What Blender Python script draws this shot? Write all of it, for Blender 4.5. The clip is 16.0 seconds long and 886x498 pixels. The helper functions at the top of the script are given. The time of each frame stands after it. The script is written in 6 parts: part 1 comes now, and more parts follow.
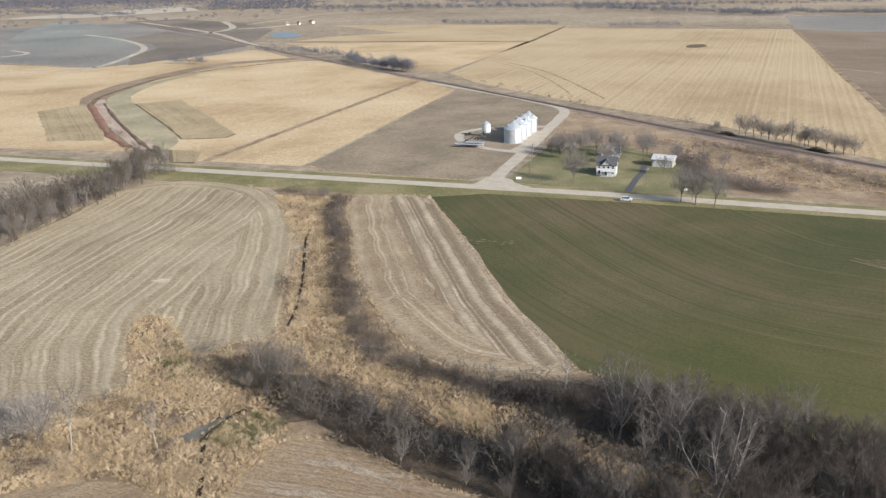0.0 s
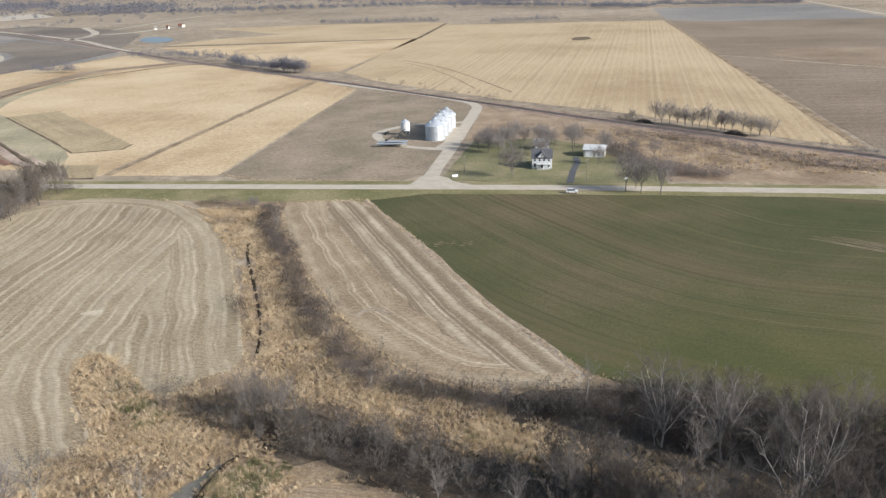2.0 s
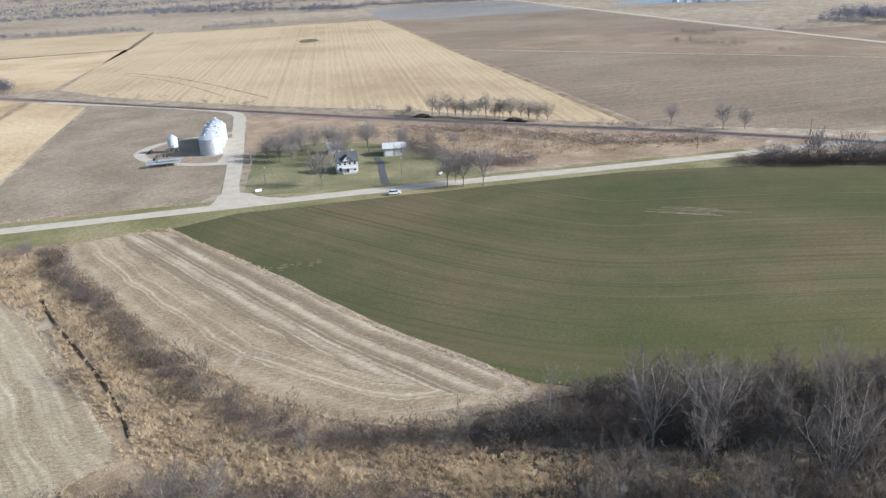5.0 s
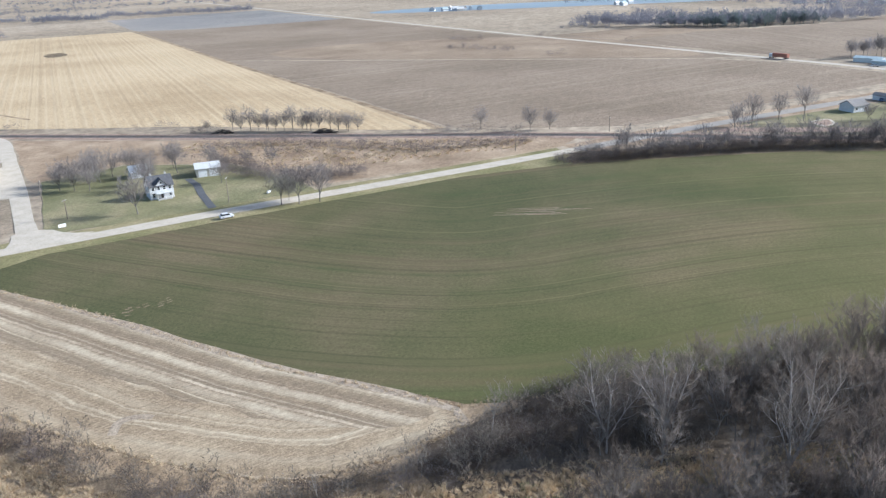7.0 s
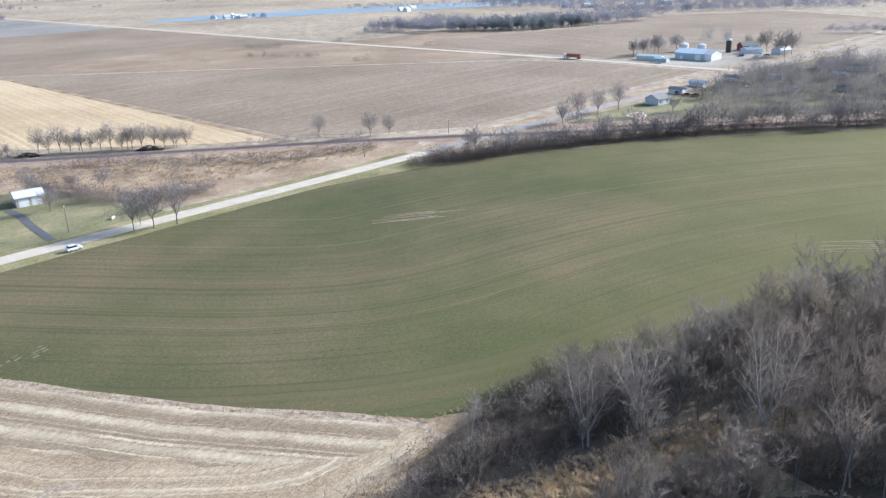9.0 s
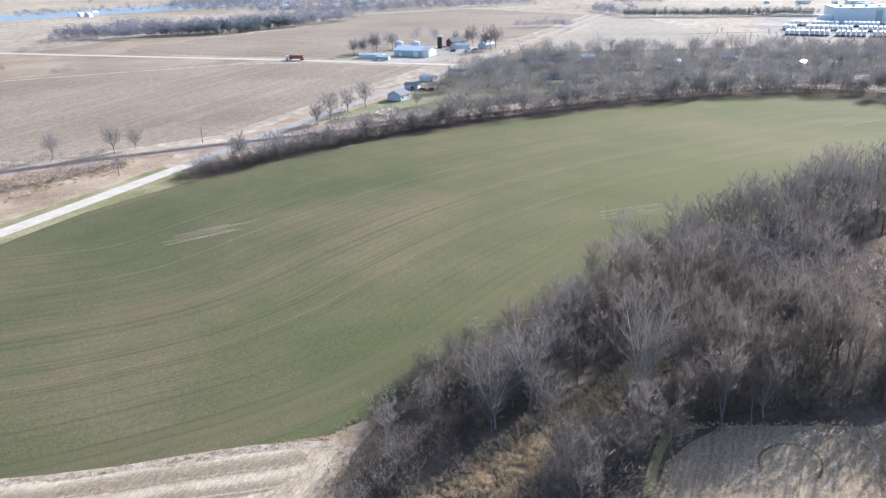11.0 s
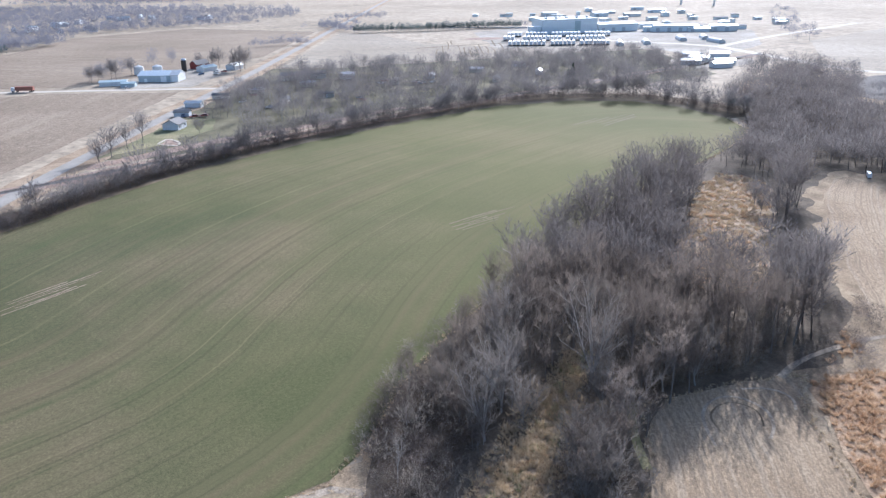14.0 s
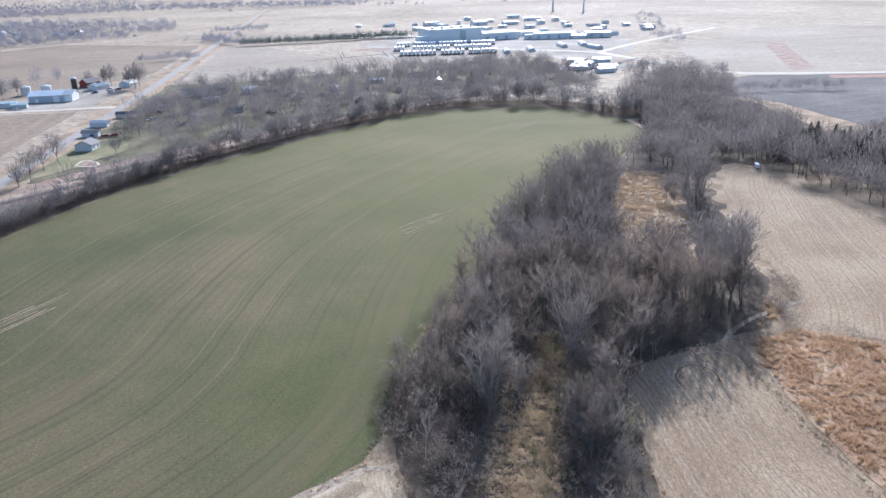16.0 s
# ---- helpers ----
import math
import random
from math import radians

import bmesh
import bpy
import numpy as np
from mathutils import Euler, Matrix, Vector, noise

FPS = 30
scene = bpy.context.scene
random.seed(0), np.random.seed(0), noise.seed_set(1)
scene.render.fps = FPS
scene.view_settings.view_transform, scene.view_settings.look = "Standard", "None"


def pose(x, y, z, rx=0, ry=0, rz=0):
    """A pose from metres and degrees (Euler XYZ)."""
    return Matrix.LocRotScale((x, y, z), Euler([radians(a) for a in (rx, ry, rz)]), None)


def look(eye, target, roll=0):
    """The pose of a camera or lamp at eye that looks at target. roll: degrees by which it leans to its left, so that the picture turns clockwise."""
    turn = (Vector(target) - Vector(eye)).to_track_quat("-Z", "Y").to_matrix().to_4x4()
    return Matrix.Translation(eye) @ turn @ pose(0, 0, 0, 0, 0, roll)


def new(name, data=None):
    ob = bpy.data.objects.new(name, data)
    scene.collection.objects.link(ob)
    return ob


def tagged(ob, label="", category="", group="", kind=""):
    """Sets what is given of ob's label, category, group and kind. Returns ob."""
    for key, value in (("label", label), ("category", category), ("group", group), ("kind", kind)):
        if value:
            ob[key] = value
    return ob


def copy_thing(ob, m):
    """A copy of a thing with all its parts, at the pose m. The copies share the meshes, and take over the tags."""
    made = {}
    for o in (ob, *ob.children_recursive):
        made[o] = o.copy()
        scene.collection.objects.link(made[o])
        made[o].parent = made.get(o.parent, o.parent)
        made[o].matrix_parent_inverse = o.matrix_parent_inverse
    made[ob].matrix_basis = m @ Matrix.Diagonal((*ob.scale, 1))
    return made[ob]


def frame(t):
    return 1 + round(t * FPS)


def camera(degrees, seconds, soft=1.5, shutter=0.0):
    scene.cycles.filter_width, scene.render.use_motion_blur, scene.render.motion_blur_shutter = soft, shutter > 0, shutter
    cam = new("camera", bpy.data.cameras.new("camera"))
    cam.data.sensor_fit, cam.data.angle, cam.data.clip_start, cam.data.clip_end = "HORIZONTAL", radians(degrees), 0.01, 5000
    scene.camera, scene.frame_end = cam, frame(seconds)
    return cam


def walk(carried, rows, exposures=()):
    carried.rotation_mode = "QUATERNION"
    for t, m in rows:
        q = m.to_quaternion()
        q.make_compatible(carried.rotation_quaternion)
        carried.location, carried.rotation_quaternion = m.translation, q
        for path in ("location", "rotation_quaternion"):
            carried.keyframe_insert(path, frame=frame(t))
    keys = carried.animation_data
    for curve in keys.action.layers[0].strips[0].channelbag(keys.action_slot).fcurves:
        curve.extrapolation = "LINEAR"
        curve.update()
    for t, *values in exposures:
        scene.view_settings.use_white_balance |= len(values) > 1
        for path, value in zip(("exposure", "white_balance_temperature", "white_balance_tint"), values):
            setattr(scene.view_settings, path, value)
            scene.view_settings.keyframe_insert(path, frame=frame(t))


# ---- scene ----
cam = camera(57.8, 16.0, soft=1.35)
METRES, EYE, TILT, LEAN, TURN = 218.0, 80.13, -0.26, -0.34, -13.9
ROWS = [
    (0.0, 0.0, 0.0, 0.0, -0.49, -19.0, 1.42),
    (0.5, -0.0262, 0.0176, -0.0034, -2.76, -19.03, 1.6),
    (1.0, -0.0517, 0.036, -0.0071, -4.95, -19.1, 1.75),
    (1.5, -0.0765, 0.0554, -0.0107, -7.36, -19.18, 1.98),
    (2.0, -0.1007, 0.0761, -0.0144, -9.85, -19.25, 2.25),
    (2.5, -0.1238, 0.0979, -0.0181, -12.43, -19.32, 2.53),
    (3.0, -0.1459, 0.1209, -0.0218, -15.04, -19.39, 2.77),
    (5.5, -0.2404, 0.2459, -0.0322, -35.74, -19.95, 3.07),
    (6.0, -0.2564, 0.2731, -0.0321, -40.31, -20.02, 2.95),
    (6.5, -0.2714, 0.3002, -0.0321, -44.38, -20.03, 2.76),
    (7.0, -0.2865, 0.3273, -0.0323, -48.47, -20.05, 2.49),
    (7.5, -0.3016, 0.3549, -0.0324, -52.47, -20.08, 2.28),
    (8.0, -0.3162, 0.383, -0.0326, -56.43, -20.11, 2.16),
    (10.5, -0.3629, 0.5345, -0.0328, -79.59, -20.61, 1.9),
    (11.0, -0.3635, 0.5662, -0.0321, -86.19, -20.8, 1.68),
    (11.5, -0.3613, 0.5979, -0.0307, -92.16, -20.9, 1.39),
    (12.0, -0.3564, 0.6295, -0.0296, -96.15, -20.79, 1.12),
    (12.5, -0.3504, 0.6603, -0.0276, -99.3, -20.6, 1.01),
    (13.0, -0.3469, 0.69, -0.0232, -101.98, -20.57, 1.04),
    (13.5, -0.348, 0.7185, -0.0186, -104.57, -20.49, 1.13),
    (14.0, -0.3528, 0.7468, -0.014, -107.08, -20.39, 1.4),
    (14.5, -0.3597, 0.7752, -0.0087, -109.59, -20.24, 1.6),
    (15.0, -0.367, 0.8037, -0.004, -111.97, -20.15, 1.65),
    (15.5, -0.3749, 0.8326, 0.0009, -114.27, -20.11, 1.64),
    (16.0, -0.3826, 0.8621, 0.0062, -116.23, -20.09, 1.65),
]
walk(cam, [(t, pose(0, 0, EYE, TILT, LEAN, TURN) @ pose(METRES * x, METRES * y, METRES * z, 90 + pitch, roll, yaw)) for t, x, y, z, yaw, pitch, roll in ROWS],
     exposures=[(0.0, 0.42, 6120, 10), (6.0, 0.70, 5520, 9), (11.0, 1.14, 5350, 12), (16.0, 0.86, 5230, 14)])


# ---- daylight: low winter sun and clear sky ----
SUN_BEARING, SUN_HEIGHT = 142.0, 25.0
world = bpy.data.worlds.new("daylight")
scene.world = world
world.use_nodes = True
sky = world.node_tree.nodes.new("ShaderNodeTexSky")
sky.sky_type = "NISHITA"
sky.sun_disc = False
sky.sun_elevation, sky.sun_rotation = radians(SUN_HEIGHT), radians(SUN_BEARING)
sky.dust_density = 2.0
back = world.node_tree.nodes["Background"]
back.inputs["Strength"].default_value = 0.112
world.node_tree.links.new(sky.outputs[0], back.inputs["Color"])

lamp = bpy.data.lights.new("sun", "SUN")
lamp.energy, lamp.angle, lamp.color = 4.5, radians(0.55), (1.0, 0.95, 0.87)
sun_dir = Vector((math.sin(radians(SUN_BEARING)) * math.cos(radians(SUN_HEIGHT)), math.cos(radians(SUN_BEARING)) * math.cos(radians(SUN_HEIGHT)), math.sin(radians(SUN_HEIGHT))))
sun = new("sun", lamp)
sun.matrix_world = look(sun_dir * 900, (0, 0, 0))


# ---- materials ----
def shader(name, rough=0.9, metal=0.0, spec=0.2):
    m = bpy.data.materials.new(name)
    m.use_nodes = True
    b = m.node_tree.nodes["Principled BSDF"]
    b.inputs["Roughness"].default_value, b.inputs["Metallic"].default_value = rough, metal
    b.inputs["Specular IOR Level"].default_value = spec
    return m, m.node_tree.nodes, m.node_tree.links, b


def noise_node(nodes, links, scale, detail=4.0, rough=0.55, vec=None, dims="3D", w=None, distort=0.0):
    n = nodes.new("ShaderNodeTexNoise")
    n.noise_dimensions = dims
    n.inputs["Scale"].default_value, n.inputs["Detail"].default_value, n.inputs["Roughness"].default_value = scale, detail, rough
    n.inputs["Distortion"].default_value = distort
    if vec is not None:
        links.new(vec, n.inputs["Vector"])
    if w is not None:
        links.new(w, n.inputs["W"])
    return n.outputs[0]


def ramp(nodes, links, fac, stops):
    r = nodes.new("ShaderNodeValToRGB")
    while len(r.color_ramp.elements) < len(stops):
        r.color_ramp.elements.new(0.5)
    for e, (at, c) in zip(r.color_ramp.elements, stops):
        e.position, e.color = at, (*c, 1) if len(c) == 3 else c
    links.new(fac, r.inputs[0])
    return r.outputs[0]


def grey(v):
    return (v, v, v)


def mix(nodes, links, fac, a, b, mode="MIX"):
    m = nodes.new("ShaderNodeMix")
    m.data_type, m.blend_type = "RGBA", mode
    for value, socket in ((fac, m.inputs[0]), (a, m.inputs[6]), (b, m.inputs[7])):
        if isinstance(value, (int, float)):
            socket.default_value = value
        elif isinstance(value, tuple):
            socket.default_value = (*value, 1)
        else:
            links.new(value, socket)
    return m.outputs[2]


def maths(nodes, links, op, a, b=0.0):
    m = nodes.new("ShaderNodeMath")
    m.operation = op
    for value, socket in ((a, m.inputs[0]), (b, m.inputs[1])):
        if isinstance(value, (int, float)):
            socket.default_value = value
        else:
            links.new(value, socket)
    return m.outputs[0]


def bump(nodes, links, bsdf, height, strength, distance=0.1):
    b = nodes.new("ShaderNodeBump")
    b.inputs["Strength"].default_value, b.inputs["Distance"].default_value = strength, distance
    links.new(height, b.inputs["Height"])
    links.new(b.outputs[0], bsdf.inputs["Normal"])


def coords(nodes):
    return nodes.new("ShaderNodeTexCoord").outputs["Object"]


def soil(name, dark, mid, light, patch=0.02, grain=0.8, contrast=(0.3, 0.5, 0.7), rows=(), warp=1.0, relief=0.4, gloss=(0.95, 0.1), fray=1.3, lush=None, bands=(), comb=None):
    """A field: soil or crop with drifts and grain, and rows that follow the attribute 'rows' (metres from the edge that was driven along).
    rows: (wavelength, colour, sharpness low, high, share, broken) of each set of uneven lines;
    bands: (pitch, phase, colour, low, high, share, broken) of each set of even passes; comb: the bearing of the planted rows, whose stalks show as short fine streaks."""
    m, nodes, links, b = shader(name, gloss[0], 0, gloss[1])
    at = coords(nodes)
    big = noise_node(nodes, links, patch, 5, 0.6, at)
    colour = ramp(nodes, links, big, list(zip(contrast, (dark, mid, light))))
    fine = noise_node(nodes, links, grain, 6, 0.7, at)
    colour = mix(nodes, links, 0.55, colour, ramp(nodes, links, fine, [(0.25, grey(0.25)), (0.75, grey(0.8))]), "OVERLAY")
    speck = noise_node(nodes, links, grain * 3.3, 3, 0.75, at)
    colour = mix(nodes, links, 0.5, colour, ramp(nodes, links, speck, [(0.32, grey(0.2)), (0.68, grey(0.8))]), "OVERLAY")
    if rows or bands:
        a = nodes.new("ShaderNodeAttribute")
        a.attribute_name = "rows"
        sway = noise_node(nodes, links, 0.045, 3, 0.5, at)
        d = maths(nodes, links, "ADD", a.outputs["Fac"], maths(nodes, links, "MULTIPLY", sway, 4.0 * warp))
        d = maths(nodes, links, "ADD", d, maths(nodes, links, "MULTIPLY", noise_node(nodes, links, 0.8, 4, 0.7, at), fray))
        for wave, tint, low, high, share, broken in rows:
            line = noise_node(nodes, links, 1.0 / wave, 2.0, 0.6, None, "1D", d)
            line = ramp(nodes, links, line, [(low, grey(0)), (high, grey(1))])
            gaps = ramp(nodes, links, noise_node(nodes, links, broken, 5, 0.65, at), [(0.36, grey(0.15)), (0.6, grey(1))])
            patchy = ramp(nodes, links, noise_node(nodes, links, 0.9, 3, 0.7, at, distort=1.5), [(0.3, grey(0.45)), (0.62, grey(1))])
            lines = maths(nodes, links, "MULTIPLY", maths(nodes, links, "MULTIPLY", line, gaps), patchy)
            colour = mix(nodes, links, maths(nodes, links, "MULTIPLY", lines, share), colour, tint)
        for pitch, phase, tint, low, high, share, broken in bands:
            turn = maths(nodes, links, "ADD", maths(nodes, links, "MULTIPLY", d, 2 * math.pi / pitch), phase)
            line = maths(nodes, links, "ADD", maths(nodes, links, "MULTIPLY", maths(nodes, links, "SINE", turn), 0.5), 0.25)
            line = maths(nodes, links, "ADD", line, maths(nodes, links, "MULTIPLY", noise_node(nodes, links, 0.75, 5, 0.75, at, distort=0.8), 0.5))
            line = ramp(nodes, links, line, [(low, grey(0)), (high, grey(1))])
            gaps = ramp(nodes, links, noise_node(nodes, links, broken, 4, 0.6, at), [(0.34, grey(0.2)), (0.58, grey(1))])
            colour = mix(nodes, links, maths(nodes, links, "MULTIPLY", maths(nodes, links, "MULTIPLY", line, gaps), share), colour, tint)
    if comb is not None:
        turn_map = nodes.new("ShaderNodeMapping")
        turn_map.vector_type = "TEXTURE"
        turn_map.inputs["Rotation"].default_value = (0, 0, radians(comb))
        turn_map.inputs["Scale"].default_value = (0.38, 1.9, 1.0)
        links.new(at, turn_map.inputs["Vector"])
        stalks = noise_node(nodes, links, 1.0, 4, 0.7, turn_map.outputs[0])
        colour = mix(nodes, links, 0.38, colour, ramp(nodes, links, stalks, [(0.36, grey(0.25)), (0.64, grey(0.77))]), "OVERLAY")
    if lush:
        tint, y0, y1 = lush
        sep = nodes.new("ShaderNodeSeparateXYZ")
        links.new(at, sep.inputs[0])
        y = maths(nodes, links, "ADD", sep.outputs[1], maths(nodes, links, "MULTIPLY", noise_node(nodes, links, 0.012, 4, 0.6, at), 130.0))
        share = nodes.new("ShaderNodeMapRange")
        share.inputs["From Min"].default_value, share.inputs["From Max"].default_value = y0 + 65.0, y1 + 65.0
        share.inputs["To Max"].default_value = 0.62
        links.new(y, share.inputs["Value"])
        colour = mix(nodes, links, share.outputs[0], colour, mix(nodes, links, 0.5, colour, tint))
    links.new(colour, b.inputs["Base Color"])
    bump(nodes, links, b, noise_node(nodes, links, 1.6, 5, 0.7, at), relief, 0.25)
    return m


def thin(nodes, links, bsdf, colour, share):
    """Twigs and blades so thin that light passes round and through them."""
    t, mx = nodes.new("ShaderNodeBsdfTranslucent"), nodes.new("ShaderNodeMixShader")
    links.new(colour, t.inputs["Color"])
    mx.inputs[0].default_value = share
    links.new(bsdf.outputs[0], mx.inputs[1])
    links.new(t.outputs[0], mx.inputs[2])
    links.new(mx.outputs[0], nodes["Material Output"].inputs["Surface"])


def plain(name, a, c, scale=1.0, rough=0.8, metal=0.0, relief=0.0, spec=0.3, vary=0.0, through_light=0.0):
    """A surface of two near shades, mottled at two scales; vary: how far each object differs from the next."""
    m, nodes, links, b = shader(name, rough, metal, spec)
    at = coords(nodes)
    n = noise_node(nodes, links, scale, 6, 0.65, at)
    col = ramp(nodes, links, n, [(0.3, a), (0.7, c)])
    col = mix(nodes, links, 0.3, col, ramp(nodes, links, noise_node(nodes, links, scale * 9, 3, 0.6, at), [(0.3, grey(0.3)), (0.7, grey(0.7))]), "OVERLAY")
    if vary:
        info = nodes.new("ShaderNodeObjectInfo")
        shade = ramp(nodes, links, info.outputs["Random"], [(0.0, grey(0.5 - vary)), (1.0, grey(0.5 + vary))])
        col = mix(nodes, links, 1.0, col, shade, "OVERLAY")
    links.new(col, b.inputs["Base Color"])
    if relief:
        bump(nodes, links, b, n, relief, 0.05)
    if through_light:
        thin(nodes, links, b, col, through_light)
    return m


def islands(name, stops, rough=0.9, spread=0.04, through_light=0.5):
    """Many small pieces, each of its own shade, in drifts."""
    m, nodes, links, b = shader(name, rough, 0, 0.15)
    g = nodes.new("ShaderNodeNewGeometry")
    drift = noise_node(nodes, links, spread, 3, 0.6, coords(nodes))
    f = maths(nodes, links, "ADD", maths(nodes, links, "MULTIPLY", g.outputs["Random Per Island"], 0.55), maths(nodes, links, "MULTIPLY", drift, 0.9))
    f = maths(nodes, links, "SUBTRACT", f, 0.22)
    col = ramp(nodes, links, f, stops)
    links.new(col, b.inputs["Base Color"])
    thin(nodes, links, b, col, through_light)
    return m


M = {}
M["ground"] = soil("far_farmland", (0.24, 0.192, 0.135), (0.33, 0.265, 0.188), (0.40, 0.325, 0.235), 0.004, 0.05)
M["stubble_a"] = soil("bean_stubble_straw_rows", (0.255, 0.197, 0.124), (0.325, 0.258, 0.165), (0.385, 0.312, 0.205), 0.028, 1.1, warp=1.3, fray=0.9, comb=55,
                      rows=((1.3, (0.22, 0.17, 0.11), 0.53, 0.64, 0.35, 0.1), (2.0, (0.54, 0.455, 0.32), 0.52, 0.6, 0.65, 0.05), (5.0, (0.23, 0.178, 0.117), 0.52, 0.66, 0.35, 0.03)),
                      bands=((6.9, 0.4, (0.45, 0.378, 0.262), 0.42, 0.95, 0.38, 0.03), (3.45, 2.0, (0.57, 0.482, 0.343), 0.66, 1.0, 0.45, 0.045)))
M["stubble_b"] = soil("bean_stubble_windrows", (0.198, 0.147, 0.095), (0.258, 0.197, 0.129), (0.318, 0.25, 0.166), 0.05, 1.1, warp=0.55, fray=1.1, comb=62,
                      rows=((2.6, (0.42, 0.342, 0.232), 0.5, 0.62, 0.4, 0.08), (1.7, (0.60, 0.50, 0.355), 0.55, 0.62, 0.8, 0.07), (1.6, (0.16, 0.118, 0.08), 0.52, 0.62, 0.4, 0.1)),
                      bands=((6.2, -0.86, (0.57, 0.478, 0.34), 0.58, 0.95, 0.62, 0.04), (6.2, 2.3, (0.165, 0.123, 0.083), 0.6, 0.95, 0.45, 0.05)))
M["stubble_w"] = soil("bean_stubble_wavy_rows", (0.232, 0.172, 0.108), (0.30, 0.228, 0.146), (0.365, 0.285, 0.185), 0.05, 1.1, warp=1.6, fray=1.0, comb=62,
                      rows=((3.4, (0.45, 0.365, 0.25), 0.5, 0.6, 0.45, 0.06), (1.6, (0.57, 0.475, 0.335), 0.56, 0.63, 0.7, 0.06), (1.5, (0.175, 0.128, 0.084), 0.53, 0.62, 0.35, 0.1)),
                      bands=((5.4, 0.3, (0.51, 0.42, 0.29), 0.64, 1.0, 0.4, 0.05),))
M["stubble_j"] = soil("bean_stubble_pale", (0.22, 0.154, 0.094), (0.295, 0.215, 0.135), (0.365, 0.277, 0.178), 0.03, 1.4, fray=0.8, comb=50,
                      rows=((2.2, (0.43, 0.35, 0.255), 0.5, 0.64, 0.4, 0.08), (0.8, (0.165, 0.125, 0.088), 0.52, 0.6, 0.6, 0.12), (3.4, (0.19, 0.142, 0.098), 0.58, 0.63, 0.45, 0.05)))
M["wheat"] = soil("winter_wheat", (0.07, 0.075, 0.032), (0.1, 0.093, 0.044), (0.142, 0.113, 0.063), 0.013, 1.3, (0.36, 0.5, 0.64), warp=0.4, relief=0.1, fray=0.45,
                  rows=((14.0, (0.145, 0.104, 0.062), 0.5, 0.66, 0.7, 0.016), (9.0, (0.07, 0.086, 0.032), 0.5, 0.64, 0.55, 0.016), (2.4, (0.052, 0.044, 0.025), 0.6, 0.65, 0.5, 0.014), (1.7, (0.055, 0.05, 0.027), 0.63, 0.67, 0.42, 0.018), (2.6, (0.2, 0.165, 0.085), 0.665, 0.69, 0.45, 0.04)),
                  bands=((3.05, 0.0, (0.065, 0.058, 0.028), 0.74, 0.98, 0.2, 0.012),), lush=((0.205, 0.182, 0.042), 165.0, -10.0))
M["gold"] = soil("corn_stubble_gold", (0.375, 0.262, 0.148), (0.53, 0.395, 0.237), (0.615, 0.48, 0.31), 0.011, 0.4,
                 rows=((7.0, (0.58, 0.47, 0.29), 0.5, 0.62, 0.35, 0.03),), warp=0.5)
M["gold_rows"] = soil("corn_stubble_rows", (0.375, 0.273, 0.157), (0.465, 0.35, 0.21), (0.515, 0.397, 0.245), 0.008, 0.4,
                      rows=((3.6, (0.58, 0.47, 0.30), 0.5, 0.62, 0.4, 0.012), (4.2, (0.29, 0.215, 0.13), 0.55, 0.63, 0.4, 0.02)), bands=((4.6, 0.0, (0.58, 0.47, 0.31), 0.66, 0.98, 0.4, 0.008),), warp=0.2)
M["plowed"] = soil("tilled_grey_brown_field", (0.20, 0.165, 0.11), (0.275, 0.218, 0.152), (0.35, 0.275, 0.195), 0.04, 0.5,
                   rows=((6.0, (0.29, 0.24, 0.18), 0.5, 0.64, 0.4, 0.03),), warp=0.3)
M["brown"] = soil("brown_bean_stubble", (0.182, 0.137, 0.094), (0.235, 0.18, 0.127), (0.288, 0.225, 0.161), 0.008, 0.3,
                  rows=((8.0, (0.38, 0.31, 0.22), 0.5, 0.64, 0.35, 0.02),), warp=0.3)
M["greybrown"] = soil("grey_tilled_field", (0.15, 0.125, 0.105), (0.205, 0.17, 0.135), (0.26, 0.22, 0.17), 0.006, 0.2,
                      rows=((10.0, (0.25, 0.21, 0.17), 0.5, 0.64, 0.3, 0.02),), warp=0.3)
M["dark_tilth"] = soil("dark_purplish_tilth", (0.085, 0.075, 0.07), (0.125, 0.11, 0.1), (0.175, 0.152, 0.135), 0.02, 0.4,
                       rows=((5.0, (0.2, 0.175, 0.15), 0.55, 0.65, 0.4, 0.03),), warp=0.3)
M["pale"] = soil("pale_stubble_field", (0.25, 0.202, 0.147), (0.31, 0.258, 0.192), (0.37, 0.31, 0.235), 0.006, 0.2,
                 rows=((14.0, (0.22, 0.18, 0.14), 0.58, 0.64, 0.5, 0.01),), warp=0.2)
M["slate"] = soil("bluish_grey_tilled_field", (0.185, 0.175, 0.16), (0.245, 0.226, 0.202), (0.32, 0.282, 0.238), 0.005, 0.2,
                  rows=((10.0, (0.25, 0.22, 0.19), 0.5, 0.64, 0.3, 0.02),), warp=0.3)
M["weeds"] = soil("dead_brown_weeds", (0.105, 0.078, 0.05), (0.165, 0.125, 0.08), (0.24, 0.185, 0.12), 0.08, 0.9, relief=1.0)
M["hollow"] = soil("orange_tan_stubble", (0.215, 0.158, 0.106), (0.275, 0.206, 0.14), (0.34, 0.26, 0.178), 0.02, 0.5, relief=0.8)
M["pinksand"] = soil("pinkish_dry_creek_sand", (0.33, 0.245, 0.185), (0.42, 0.325, 0.25), (0.50, 0.40, 0.315), 0.06, 0.7)
M["rough"] = soil("dry_rough_grass", (0.17, 0.122, 0.075), (0.30, 0.22, 0.138), (0.43, 0.33, 0.212), 0.1, 0.9, relief=1.0)
